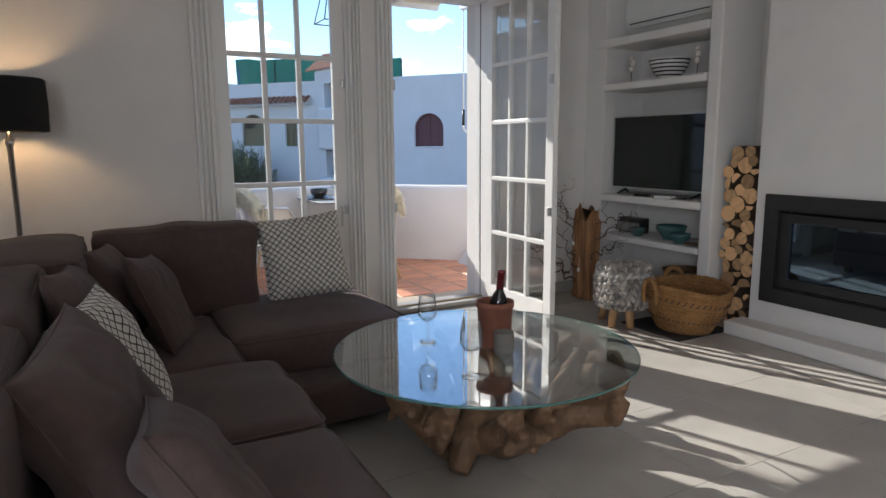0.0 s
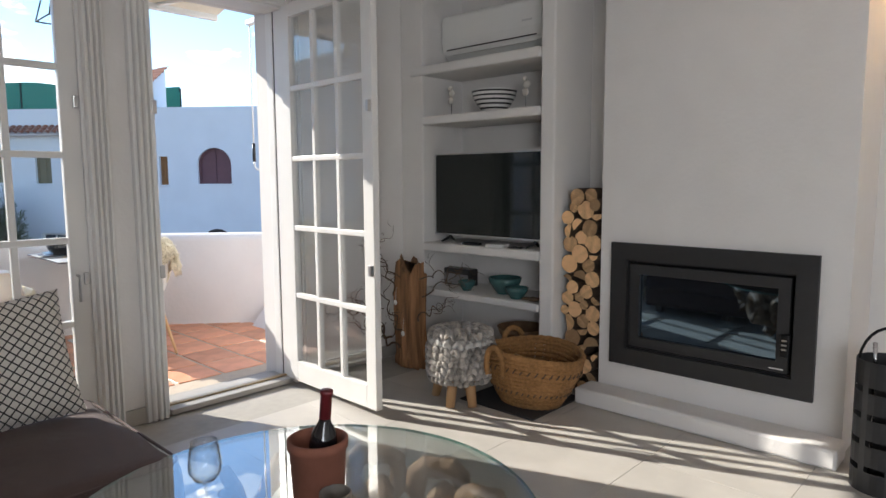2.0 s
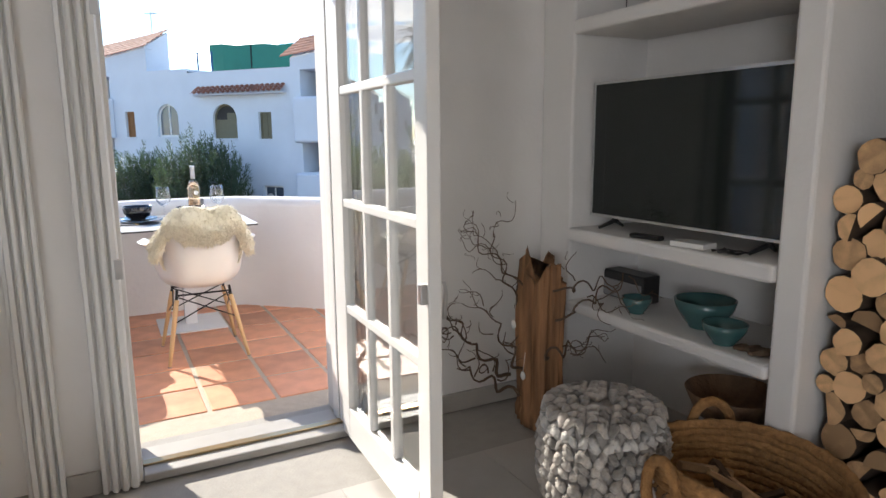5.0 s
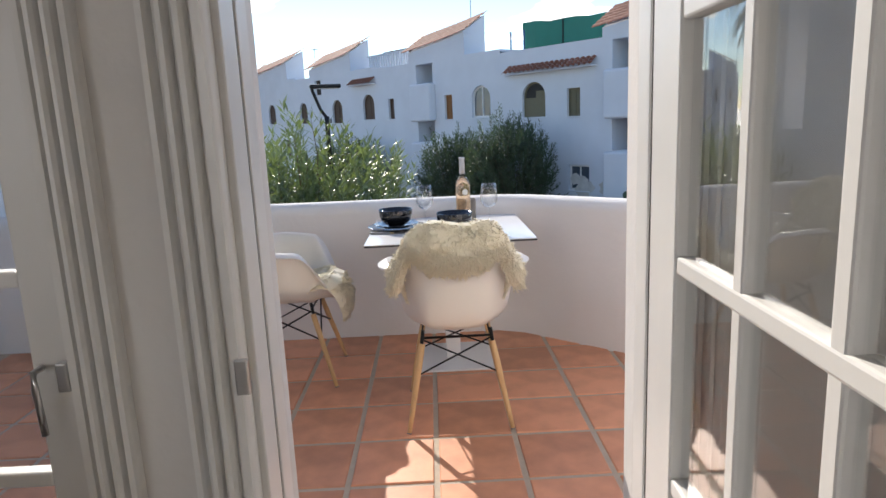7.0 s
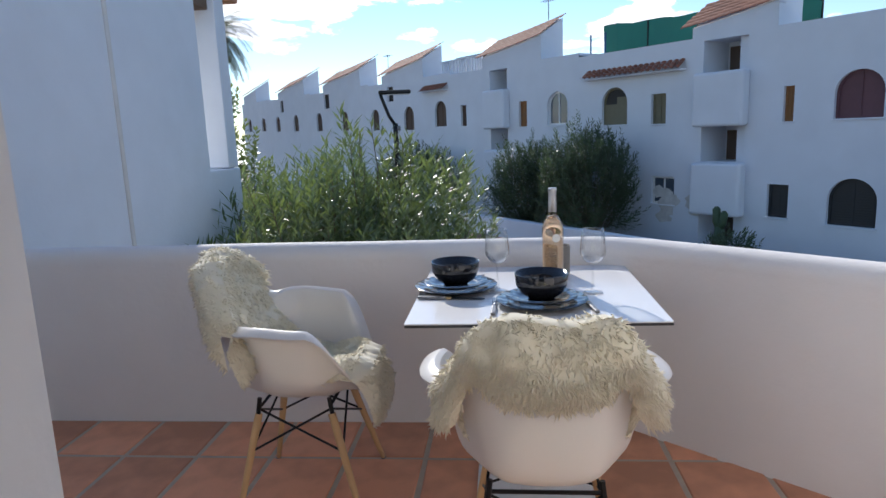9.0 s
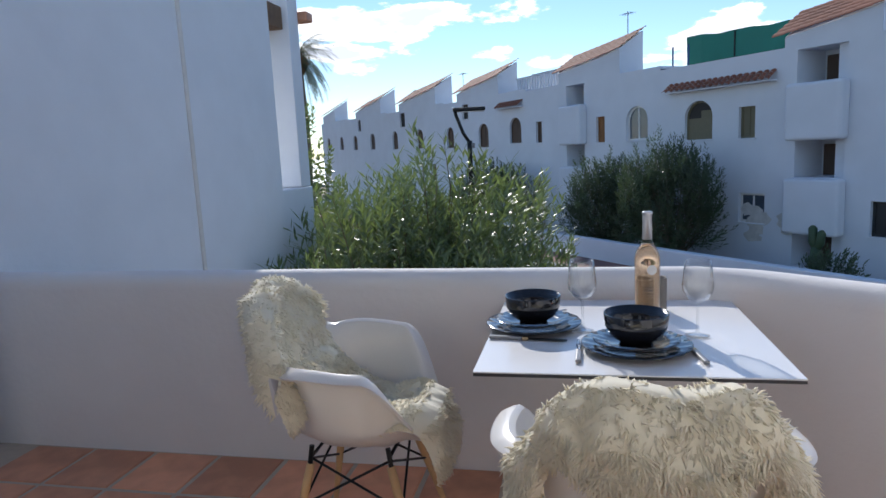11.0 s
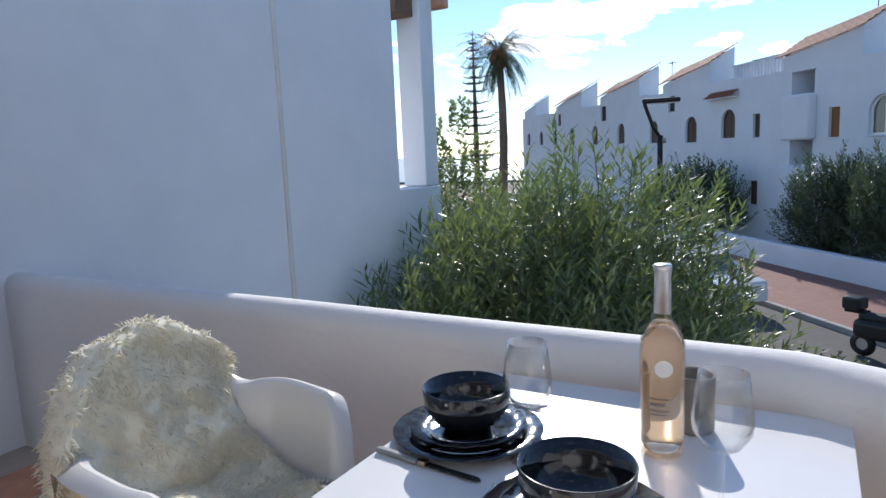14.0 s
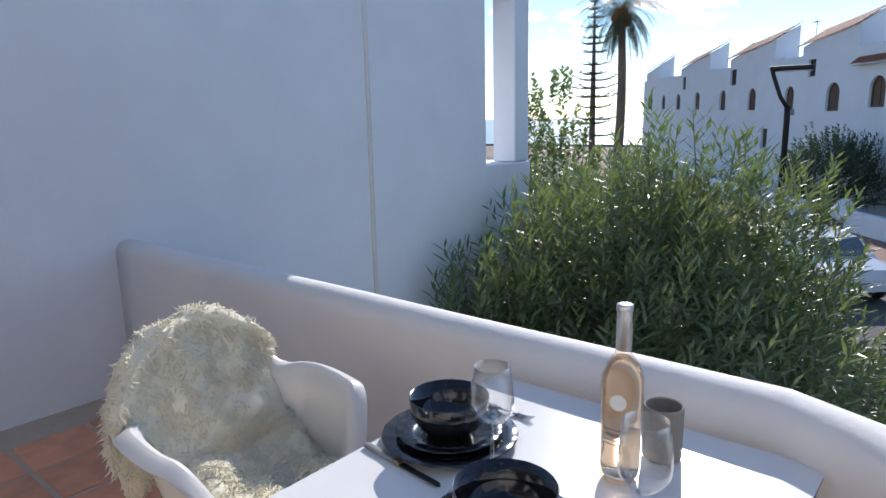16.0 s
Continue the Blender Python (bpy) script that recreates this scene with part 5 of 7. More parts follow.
def over_back(u, v):
    """Over the back rest: hanging outside in three lobes (v < 0) and inside (v > 0)."""
    th = u * 1.0
    p = rim(th)
    a = abs(u)
    lobes = 1 - 0.5 * math.exp(-((a - 0.62) / 0.15) ** 2) - 0.25 * smoothstep(0.9, 1.0, a) + 0.12 * noise.noise(Vector((u * 5.1, 0, 3)))
    drop = abs(v) * 0.165 * lobes * (1 - 0.30 * a * a) if v < 0 else abs(v) * 0.16
    radial = Vector((p.x, p.y + 0.02, 0)).normalized()
    q = shell_point(th, 1.0)
    k = min(1.0, abs(v) * 3.5)
    if v < 0:
        base = Vector((q.x, q.y, q.z - drop)) + radial * (0.010 - 0.10 * drop)
        out = (radial * (0.15 + 0.85 * k) + Vector((0, 0, 1.25 - 1.05 * k))).normalized()
    else:
        base = Vector((q.x, q.y, q.z - drop)) - radial * (0.012 + drop * 0.35)
        out = (-radial * (0.15 + 0.85 * k) + Vector((0, 0, 1.25 - 0.95 * k))).normalized()
    base.z += 0.006
    return base, out


def down_seat(u, v):
    """Over the back, down the inside and across the seat to hang over its front."""
    s = 0.12 + (v + 1) / 2 * 1.07
    half = (0.262 - 0.07 * smoothstep(0.5, 0.9, s)) * (1 + 0.14 * noise.noise(Vector((v * 4, u, 1)))) * (1 - 0.3 * smoothstep(0.98, 1.08, s)) * (1 - 0.35 * smoothstep(0.14, -0.02, s))
    x = u * half + 0.04 * (1 - smoothstep(0.45, 0.75, s)) + 0.05 * smoothstep(0.9, 1.1, s)
    if s < 0.24:
        d = 0.24 - s
        y, z, o = -0.335 + d * 0.12, 0.872 - d, Vector((0, -1, 0.25 + 1.2 * smoothstep(0.12, 0.24, s)))
    elif s < 0.30:
        f = (s - 0.24) / 0.06
        y, z, o = -0.335 + 0.05 * f, 0.879, Vector((0, -0.7 + 1.4 * f, 1))
    elif s < 0.66:
        f = (s - 0.30) / 0.36
        y, z, o = -0.285 + 0.15 * f ** 1.5, 0.872 - 0.365 * f, Vector((0, 1, 1.3 - 0.9 * smoothstep(0, 0.3, f) + 0.6 * smoothstep(0.7, 1.0, f)))
    elif s < 1.02:
        f = (s - 0.66) / 0.36
        y, z, o = -0.13 + 0.35 * f, 0.517 - 0.045 * math.sin(f * math.pi) - 0.022 * f, Vector((0, 0.35 * (1 - f), 1))
    else:
        f = (s - 1.02) / 0.20
        y, z, o = 0.225 + 0.05 * math.sin(f * 2), 0.491 - 0.18 * f, Vector((0, 1, 1.0 - 0.8 * f))
    up = smoothstep(0.45, 0.68, s)
    bow = (1.7 - 0.55 * smoothstep(0.26, 0.36, s)) * (1 - up)
    lift = (-1.9 * (1 - up) + 0.9 * up * (1 - smoothstep(0.95, 1.05, s))) * x * x
    o = o + Vector((x * (1.6 - 2.6 * smoothstep(0.12, 0.5, s)), 0, 0))
    return Vector((x, y + bow * x * x, z + lift)), o.normalized()


fleece("sheepskin", "cream sheepskin hung over the back of a white chair", over_back, 130, 70, FRONT, 8000, 1, thick=0.058, length=0.016)
fleece("sheepskin", "cream sheepskin lying over the back and seat of a chair", down_seat, 90, 190, SIDE, 14000, 2, thick=0.064, length=0.018)


# ---- laid table ----
def plate(name, label, x, y, z, r, group, material=BLACK_CER):
    bm = lathe([(0, 0.001), (r * 0.6, 0.001), (r * 0.66, 0.005), (r * 0.97, 0.016), (r, 0.0185), (r * 0.985, 0.0205), (r * 0.68, 0.0105), (r * 0.6, 0.0065), (0, 0.0065)], 72)
    for v in bm.verts:
        q = v.co.to_2d().length / r
        if q > 0.64:
            a = math.atan2(v.co.y, v.co.x)
            v.co.z += 0.0012 * math.sin(a * 18) * (q - 0.64) * 2.6
    return tagged(part(name, bm, material, smooth=True, at=Matrix.Translation((x, y, z))), label, "plate", group)


for (px, py, word) in ((2.925, 6.655, "by the parapet"), (3.235, 6.43, "near the table edge")):
    plate("dinner_plate", f"black glazed dinner plate with embossed rim, {word}", px, py, TOP + 0.0005, 0.157, "black dinner plates")
    plate("side_plate", "smaller black glazed plate stacked on a dinner plate", px, py, TOP + 0.0125, 0.122, "black side plates")
    bm = lathe([(0, 0), (0.045, 0), (0.048, 0.006), (0.072, 0.022), (0.088, 0.05), (0.0915, 0.088), (0.0895, 0.0895), (0.0855, 0.05), (0.068, 0.026), (0.04, 0.014), (0, 0.013)], 60)
    tagged(part("soup_bowl", bm, BLACK_CER, smooth=True, at=Matrix.Translation((px, py, TOP + 0.0205))), f"deep glossy black bowl on stacked plates, {word}", "bowl", "black bowls")
wine_glass("tall clear wine glass on the white terrace table", 3.085, 6.60, TOP + 0.0005, 0.235, 0.046, "wine glasses on the terrace")
wine_glass("tall clear wine glass beside the rose bottle", 3.425, 6.56, TOP + 0.0005, 0.235, 0.046, "wine glasses on the terrace")

ROSE = glass("rose_bottle_glass", (0.985, 0.93, 0.87), thin=True)
ROSEWINE = bpy.data.materials.new("rose_wine")
ROSEWINE.use_nodes = True
rp = ROSEWINE.node_tree.nodes["Principled BSDF"]
rp.inputs["Base Color"].default_value, rp.inputs["Roughness"].default_value = (0.97, 0.80, 0.60, 1), 0.02
rp.inputs["Transmission Weight"].default_value, rp.inputs["IOR"].default_value = 0.9, 1.34
PRINT = mat("label_print", (0.20, 0.16, 0.13), 0.6, 0.05, 30)
CAPSULE = mat("silver_capsule", (0.62, 0.61, 0.60), 0.32, 0.05, 30, metal=0.8)
rose = thing("rose_wine_bottle", "clear bottle of pale rose wine with a silver capsule", "bottle", Matrix.Translation((3.298, 6.747, TOP + 0.0005)))
part("glass_body", lathe([(0, 0.012), (0.025, 0.006), (0.036, 0), (0.0395, 0.004), (0.041, 0.02), (0.0415, 0.20), (0.040, 0.222), (0.032, 0.243), (0.018, 0.262), (0.0145, 0.275), (0.0145, 0.29)], 48), ROSE, rose, smooth=True)
part("wine", lathe([(0, 0.022), (0.024, 0.016), (0.036, 0.012), (0.0385, 0.024), (0.039, 0.20), (0.0375, 0.221), (0.029, 0.242), (0.016, 0.259), (0, 0.259)], 48), ROSEWINE, rose, "pale pink wine", smooth=True)
part("capsule", lathe([(0, 0.274), (0.0158, 0.274), (0.0150, 0.352), (0.0165, 0.353), (0.0165, 0.364), (0.0145, 0.366), (0, 0.366)], 36), CAPSULE, rose, "silver foil capsule", smooth=True)


def wrap(z0, z1, a0, a1, r):
    bm = bmesh.new()
    n = 16
    lo = [bm.verts.new((r * math.cos(a0 + (a1 - a0) * i / n), r * math.sin(a0 + (a1 - a0) * i / n), z0)) for i in range(n + 1)]
    hi = [bm.verts.new((v.co.x, v.co.y, z1)) for v in lo]
    for i in range(n):
        bm.faces.new((lo[i], lo[i + 1], hi[i + 1], hi[i]))
    return bm


for z0, z1, a0, a1 in ((0.118, 0.121, -2.0, -1.1), (0.106, 0.112, -1.9, -1.25), (0.096, 0.098, -2.05, -1.05), (0.088, 0.090, -1.95, -1.2)):
    part("print_bar", wrap(z0, z1, a0, a1, 0.0421), PRINT, rose, "line of small print")
part("medallion", lathe([(0, 0), (0.016, 0), (0.016, 0.001), (0, 0.001)], 24), WHITE_CER, rose, "round white medallion", at=pose(0.0105, -0.0405, 0.178, 90, 0, 14))
tumbler = part("tumbler", lathe([(0, 0), (0.036, 0), (0.041, 0.006), (0.042, 0.118), (0.040, 0.121), (0.036, 0.117), (0.035, 0.012), (0, 0.012)], 40), CONCRETE, smooth=True, at=Matrix.Translation((3.335, 6.875, TOP + 0.0005)))
tagged(tumbler, "tall grey stoneware tumbler behind the wine bottle", "tumbler")


def knife(label, x, y, rz):
    ob = thing("table_knife", label, "knife", pose(x, y, TOP + 0.001, 0, 0, rz), "table knives")
    part("handle", box(0, 0.105, -0.008, 0.008, 0, 0.011, 0.004), GREYHANDLE, ob, "grey handle")
    part("collar", box(0.1055, 0.125, -0.008, 0.008, 0, 0.011, 0.003), BRASS, ob, "worn metal collar")
    bm = solid_from([(0.1255, -0.006), (0.235, -0.005), (0.245, 0.001), (0.236, 0.008), (0.1255, 0.007)], 0.003, 0.006)
    for v in bm.verts:
        v.co = Vector((v.co.x, v.co.z, v.co.y))
    part("blade", bm, BLACK, ob, "dark blade")


def fork(label, x, y, rz):
    ob = thing("table_fork", label, "fork", pose(x, y, TOP + 0.001, 0, 0, rz), "table forks")
    part("handle", box(0, 0.10, -0.008, 0.008, 0, 0.011, 0.004), GREYHANDLE, ob, "grey handle")
    bm = tube([(0.10, 0, 0.006), (0.13, 0, 0.006), (0.15, 0, 0.004)], [0.005, 0.004, 0.008], 8, flat=0.4)
    for k in range(4):
        tube([(0.15, (k - 1.5) * 0.0055, 0.004), (0.17, (k - 1.5) * 0.006, 0.003), (0.20, (k - 1.5) * 0.006, 0.009)], [0.0022, 0.0018, 0.001], 6, bm)
    part("tines", bm, STEEL, ob, "steel tines", smooth=True)


knife("grey-handled knife beside the plate on the white table", 2.795, 6.512, -6)
fork("grey-handled fork lying beyond the black plates", 2.83, 6.845, 0)
knife("grey-handled knife beside the stacked plates", 3.405, 6.295, 98)
fork("grey-handled fork beside the stacked plates", 3.070, 6.285, 88)

# ---- awning and its crank ----
awning = thing("awning", "cream canvas awning half wound out over the terrace doors", "awning", Matrix.Translation((2.2, 4.86, 2.6)))
m = off(awning)
bm = bmesh.new()
n = 12
lo = [[bm.verts.new((0.7 + 3.05 * i / n, 4.87 + 0.62 * j / 6, 2.66 - 0.14 * (j / 6) ** 1.1)) for i in range(n + 1)] for j in range(7)]
for j in range(6):
    for i in range(n):
        bm.faces.new((lo[j][i], lo[j][i + 1], lo[j + 1][i + 1], lo[j + 1][i]))
cv = part("canvas", bm, CREAM, awning, at=m)
cv.modifiers.new("thickness", "SOLIDIFY").thickness = 0.004
part("front_bar", box(0.7, 3.75, 5.485, 5.53, 2.475, 2.535, 0.01), ACWHITE, awning, at=m)
part("cassette", box(0.65, 3.8, 4.865, 4.98, 2.64, 2.76, 0.02), ACWHITE, awning, at=m)
for x in (1.2, 3.3):
    part("arm", tube([(x, 4.95, 2.63), (x + 0.25, 5.2, 2.58), (x, 5.485, 2.505)], 0.016, 8), ACWHITE, awning, at=m)
crank = thing("awning_crank", "white awning crank rod with a black grip, hanging", "crank", Matrix.Translation((4.31, 6.0, 1.4)))
m = off(crank)
part("rod", tube([(4.31, 6.0, 2.62), (4.31, 6.0, 1.62)], 0.007, 8), ACWHITE, crank, at=m, smooth=True)
part("grip", tube([(4.31, 6.0, 1.62), (4.31, 6.0, 1.46)], 0.014, 10), BLACK, crank, "black rubber grip", at=m, smooth=True)
part("hook", tube([(4.31, 6.0, 1.46), (4.312, 6.0, 1.42), (4.335, 6.0, 1.395), (4.37, 6.0, 1.385), (4.50, 6.0, 1.375)], 0.009, 8), ACWHITE, crank, at=m, smooth=True)
tagged(part("crank_bracket", box(4.28, 4.34, 5.0, 6.02, 2.62, 2.66, 0.006), ACWHITE), "white bracket arm that the awning crank hangs from", "bracket")
setting("soffit_right", box(4.2, 5.2, 4.865, 5.4, 2.661, 2.76), LIME_SKY, "white limewashed soffit beside the awning", "soffit")

# wire lantern outside the closed door
lantern = thing("lantern", "black wire cage lantern hanging over the terrace doors", "lantern", Matrix.Translation((2.59, 5.05, 2.2)))
lo, hi = [(-0.125, -0.125), (0.125, -0.125), (0.125, 0.125), (-0.125, 0.125)], [(-0.065, -0.065), (0.065, -0.065), (0.065, 0.065), (-0.065, 0.065)]
for k in range(4):
    j = (k + 1) % 4
    part("wire", tube([(*lo[k], 0), (*lo[j], 0)], 0.0045, 6), STEELWIRE, lantern)
    part("wire", tube([(*hi[k], 0.27), (*hi[j], 0.27)], 0.0045, 6), STEELWIRE, lantern)
    part("wire", tube([(*lo[k], 0), (*hi[k], 0.27)], 0.0045, 6), STEELWIRE, lantern)
    part("wire", tube([(*hi[k], 0.27), (0, 0, 0.34)], 0.0045, 6), STEELWIRE, lantern)
part("lamp_holder", lathe([(0, 0.06), (0.032, 0.06), (0.034, 0.15), (0.02, 0.17), (0.006, 0.18), (0.006, 0.36), (0, 0.36)], 20), CREAM, lantern, "cream lamp holder", smooth=True)
part("bracket", tube([(0, 0, 0.35), (0, -0.02, 0.39), (0, -0.185, 0.40)], 0.008, 8), STEELWIRE, lantern, smooth=True)

# cable on the side wall, porch pillar
tagged(part("wall_cable", tube([(0.208, 9.02, -1.0), (0.209, 9.015, 0.6), (0.208, 9.02, 1.9), (0.209, 9.01, 3.2), (0.208, 9.015, 5.5)], 0.018, 8), mat("cable_sheath", (0.70, 0.68, 0.64), 0.7, 0.1, 10), smooth=True), "cable painted over in white on the house wall", "cable")
porch = thing("porch_pillar", "white limewashed porch pillar with a wooden beam end", "pillar", Matrix.Translation((0.02, 11.18, -3.0)))
m = off(porch)
part("shaft", box(-0.115, 0.155, 11.06, 11.31, 0.99, 4.2, 0.012), LIME_SKY, porch, at=m)
part("low_wall", box(-0.45, 0.16, 10.53, 11.34, -3.0, 0.985, 0.015), LIME_SKY, porch, at=m)
part("beam", box(-0.36, 0.09, 10.76, 11.055, 2.63, 2.86, 0.01), mat("old_beam", (0.16, 0.10, 0.06), 0.8, 0.3, 20, 0.4, 40), porch, "weathered brown beam", at=m)
part("roof_edge", box(-1.2, 0.25, 11.315, 11.5, 2.76, 2.86, 0.02), TERRACOTTA, porch, at=m)


# ---- street: ground, road, sea ----
GZ = -3.0
STREET = pose(7.4, 29.7, 0, 0, 0, 128.83)       # x along the terrace row, y towards the street
EARTH = mat("dry_earth", (0.26, 0.20, 0.14), 0.95, 0.25, 1.5, 0.3, 8, big=0.3)
ASPHALT = mat("asphalt", (0.11, 0.105, 0.10), 0.9, 0.18, 6, 0.3, 60, big=0.4)
REDPAVE = mat("red_paving", (0.24, 0.12, 0.095), 0.85, 0.2, 5, 0.2, 20, big=0.6)
KERB = mat("kerb_stone", (0.36, 0.34, 0.32), 0.85, 0.12, 8, 0.2, 30)
SEA = mat("sea_water", (0.05, 0.09, 0.12), 0.28, 0.1, 0.05, 0.6, 0.8, big=0.01)
setting("ground", box(-2500, 2500, -500, 3000, GZ - 0.5, GZ - 0.06), EARTH, "dry earth ground between the houses", "ground")
setting("sea", box(-2500, 700, 95, 2990, GZ - 0.3, GZ + 0.25), SEA, "calm sea shining under the low sun", "sea")
ob = setting("road", box(-30, 60, 7.4, 14.5, GZ - 0.2, GZ), ASPHALT, "worn grey asphalt street", "road")
ob.matrix_basis = STREET
ob = setting("pavement", box(-30, 60, 3.75, 7.25, GZ - 0.2, GZ + 0.11), REDPAVE, "red paved footway along the street", "pavement")
ob.matrix_basis = STREET
kerb = setting("kerb", box(-30, 60, 7.251, 7.399, GZ - 0.2, GZ + 0.03), KERB, "kerb bed of the red paved footway", "kerb")
kerb.matrix_basis = STREET
kme = tile_mesh("kerb_stone", 0.985, 0.15, 0.1, 0.015, KERB)
for i in range(60):
    ob = new("kerb_stone", kme)
    ob.parent = kerb
    ob.location = (-14 + i, 7.325, GZ + 0.13)
bm = box(-12.0, 7.2, 3.45, 3.74, GZ - 0.2, GZ + 0.85, 0.05, 3)
box(9.6, 46, 3.45, 3.74, GZ - 0.2, GZ + 0.85, 0.05, 3, bm=bm)
tube([(7.2, 3.6, GZ + 0.5), (7.5, 3.6, GZ + 0.9), (7.8, 3.6, GZ + 0.6)], [0.32, 0.36, 0.3], 12, bm)
ob = setting("garden_wall", bm, LIME_FAR_SKY, "low white garden wall along the footway", "wall")
ob.matrix_basis = STREET


# ---- terrace row across the street ----
ROOFTILE = mat("roof_tile", (0.27, 0.10, 0.055), 0.8, 0.3, 3, 0.2, 12, spread=0.7, big=0.8)
# near-black, paints the shade inside open windows and slit recesses
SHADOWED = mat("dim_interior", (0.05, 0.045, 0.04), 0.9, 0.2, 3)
PURPLE = mat("plum_shutter", (0.13, 0.055, 0.065), 0.6, 0.1, 6)
BROWNSH = mat("brown_shutter", (0.10, 0.062, 0.042), 0.6, 0.12, 6)
ORANGESH = mat("orange_shutter", (0.30, 0.14, 0.05), 0.6, 0.12, 6)
OLIVESH = mat("olive_shutter", (0.17, 0.15, 0.09), 0.6, 0.1, 6)
BLACKSH = mat("black_shutter", (0.025, 0.026, 0.028), 0.5, 0.1, 6)
HOUSEGLASS = mat("house_glass", (0.10, 0.12, 0.15), 0.1, 0.1, 3, spec=0.8)
GREENNET = mat("green_netting", (0.02, 0.17, 0.12), 0.7, 0.12, 1.5, big=0.4)
STAINED = mat("flaked_plaster", (0.62, 0.60, 0.57), 0.9, 0.25, 4, 0.3, 20)


def arch_outline(sc, hw, z0, z1):
    pts = [(sc - hw, z0), (sc + hw, z0)]
    zc = z1 - hw * 0.95
    for i in range(13):
        a = math.pi * i / 12
        pts.append((sc + hw * math.cos(a), zc + hw * 0.95 * math.sin(a)))
    return pts


def rect_outline(s0, s1, z0, z1):
    return [(s0, z0), (s1, z0), (s1, z1), (s0, z1)]


def pierced(outer, holes, depth, y=0.0):
    """A wall face in x-z with holes, and the reveals of the holes going back by depth."""
    bm = bmesh.new()
    edges = []
    for k, pts in enumerate([outer] + holes):
        vs = [bm.verts.new((s, y, z)) for s, z in pts]
        edges += [bm.edges.new((vs[i], vs[(i + 1) % len(vs)])) for i in range(len(vs))]
    bmesh.ops.triangle_fill(bm, use_beauty=True, use_dissolve=False, edges=edges)
    for pts in holes:
        a = [bm.verts.new((s, y, z)) for s, z in pts]
        b = [bm.verts.new((s, y - depth, z)) for s, z in pts]
        for i in range(len(pts)):
            j = (i + 1) % len(pts)
            bm.faces.new((a[i], a[j], b[j], b[i]))
    bmesh.ops.remove_doubles(bm, verts=bm.verts[:], dist=0.0005)
    return bm


def plate_of(pts, y, bm=None):
    bm = bm or bmesh.new()
    bm.faces.new([bm.verts.new((s, y, z)) for s, z in pts])
    return bm


def inset(pts, d):
    sc = sum(p[0] for p in pts) / len(pts)
    zc = (min(p[1] for p in pts) + max(p[1] for p in pts)) / 2
    hw, hh = max(abs(p[0] - sc) for p in pts), max(abs(p[1] - zc) for p in pts)
    return [(sc + (s - sc) * (1 - d / hw), zc + (z - zc) * (1 - d / hh)) for s, z in pts]


def add_window(house, pts, leafmat, style):
    """A window in its hole: frame, shutters or panes, sill."""
    d = 0.12
    s0, s1 = min(p[0] for p in pts), max(p[0] for p in pts)
    z0, z1 = min(p[1] for p in pts), max(p[1] for p in pts)
    fr = pierced(pts, [inset(pts, 0.07)], 0.05, -d)
    win = part("window", fr, leafmat if style != "glass" else PAINT, house)
    ins = inset(pts, 0.07)
    if style == "glass":
        part("pane", plate_of(ins, -d - 0.03), HOUSEGLASS, win)
        part("mullion", box((s0 + s1) / 2 - 0.03, (s0 + s1) / 2 + 0.03, -d - 0.028, -d - 0.005, z0 + 0.07, z1 - 0.08), PAINT, win)
    elif style == "half":
        part("pane", plate_of(ins, -d - 0.04), SHADOWED, win)
        zm = z0 + (z1 - z0) * 0.55
        part("shutter", box(s0 + 0.07, s1 - 0.07, -d - 0.035, -d - 0.01, z0 + 0.07, zm), leafmat, win)
        part("shutter", box((s0 + s1) / 2 - 0.62, (s0 + s1) / 2 - 0.02, -d - 0.034, -d - 0.012, zm + 0.001, z1 - 0.36), leafmat, win)
    else:
        # in the dim interior colour this sheet paints a shaded recess
        part("shutter", plate_of(ins, -d - 0.035), leafmat, win)
        if style == "louvre":
            zz = z0 + 0.12
            while zz < z1 - 0.12:
                half = (s1 - s0) / 2 - 0.1
                if len(pts) > 4 and zz > z1 - half:
                    half = max(0.08, math.sqrt(max(0, half * half - (zz - (z1 - half - 0.1)) ** 2)))
                c = (s0 + s1) / 2
                part("slat", box(c - half, c + half, -d - 0.032, -d - 0.012, zz, zz + 0.035), leafmat, win)
                zz += 0.075
        part("meeting_rail", box((s0 + s1) / 2 - 0.02, (s0 + s1) / 2 + 0.02, -d - 0.03, -d - 0.008, z0 + 0.07, z1 - 0.09), leafmat, win)
    part("sill", box(s0 - 0.05, s1 + 0.05, -0.02, 0.05, z0 - 0.05, z0 - 0.002, 0.01), LIME_FAR_SKY, win)


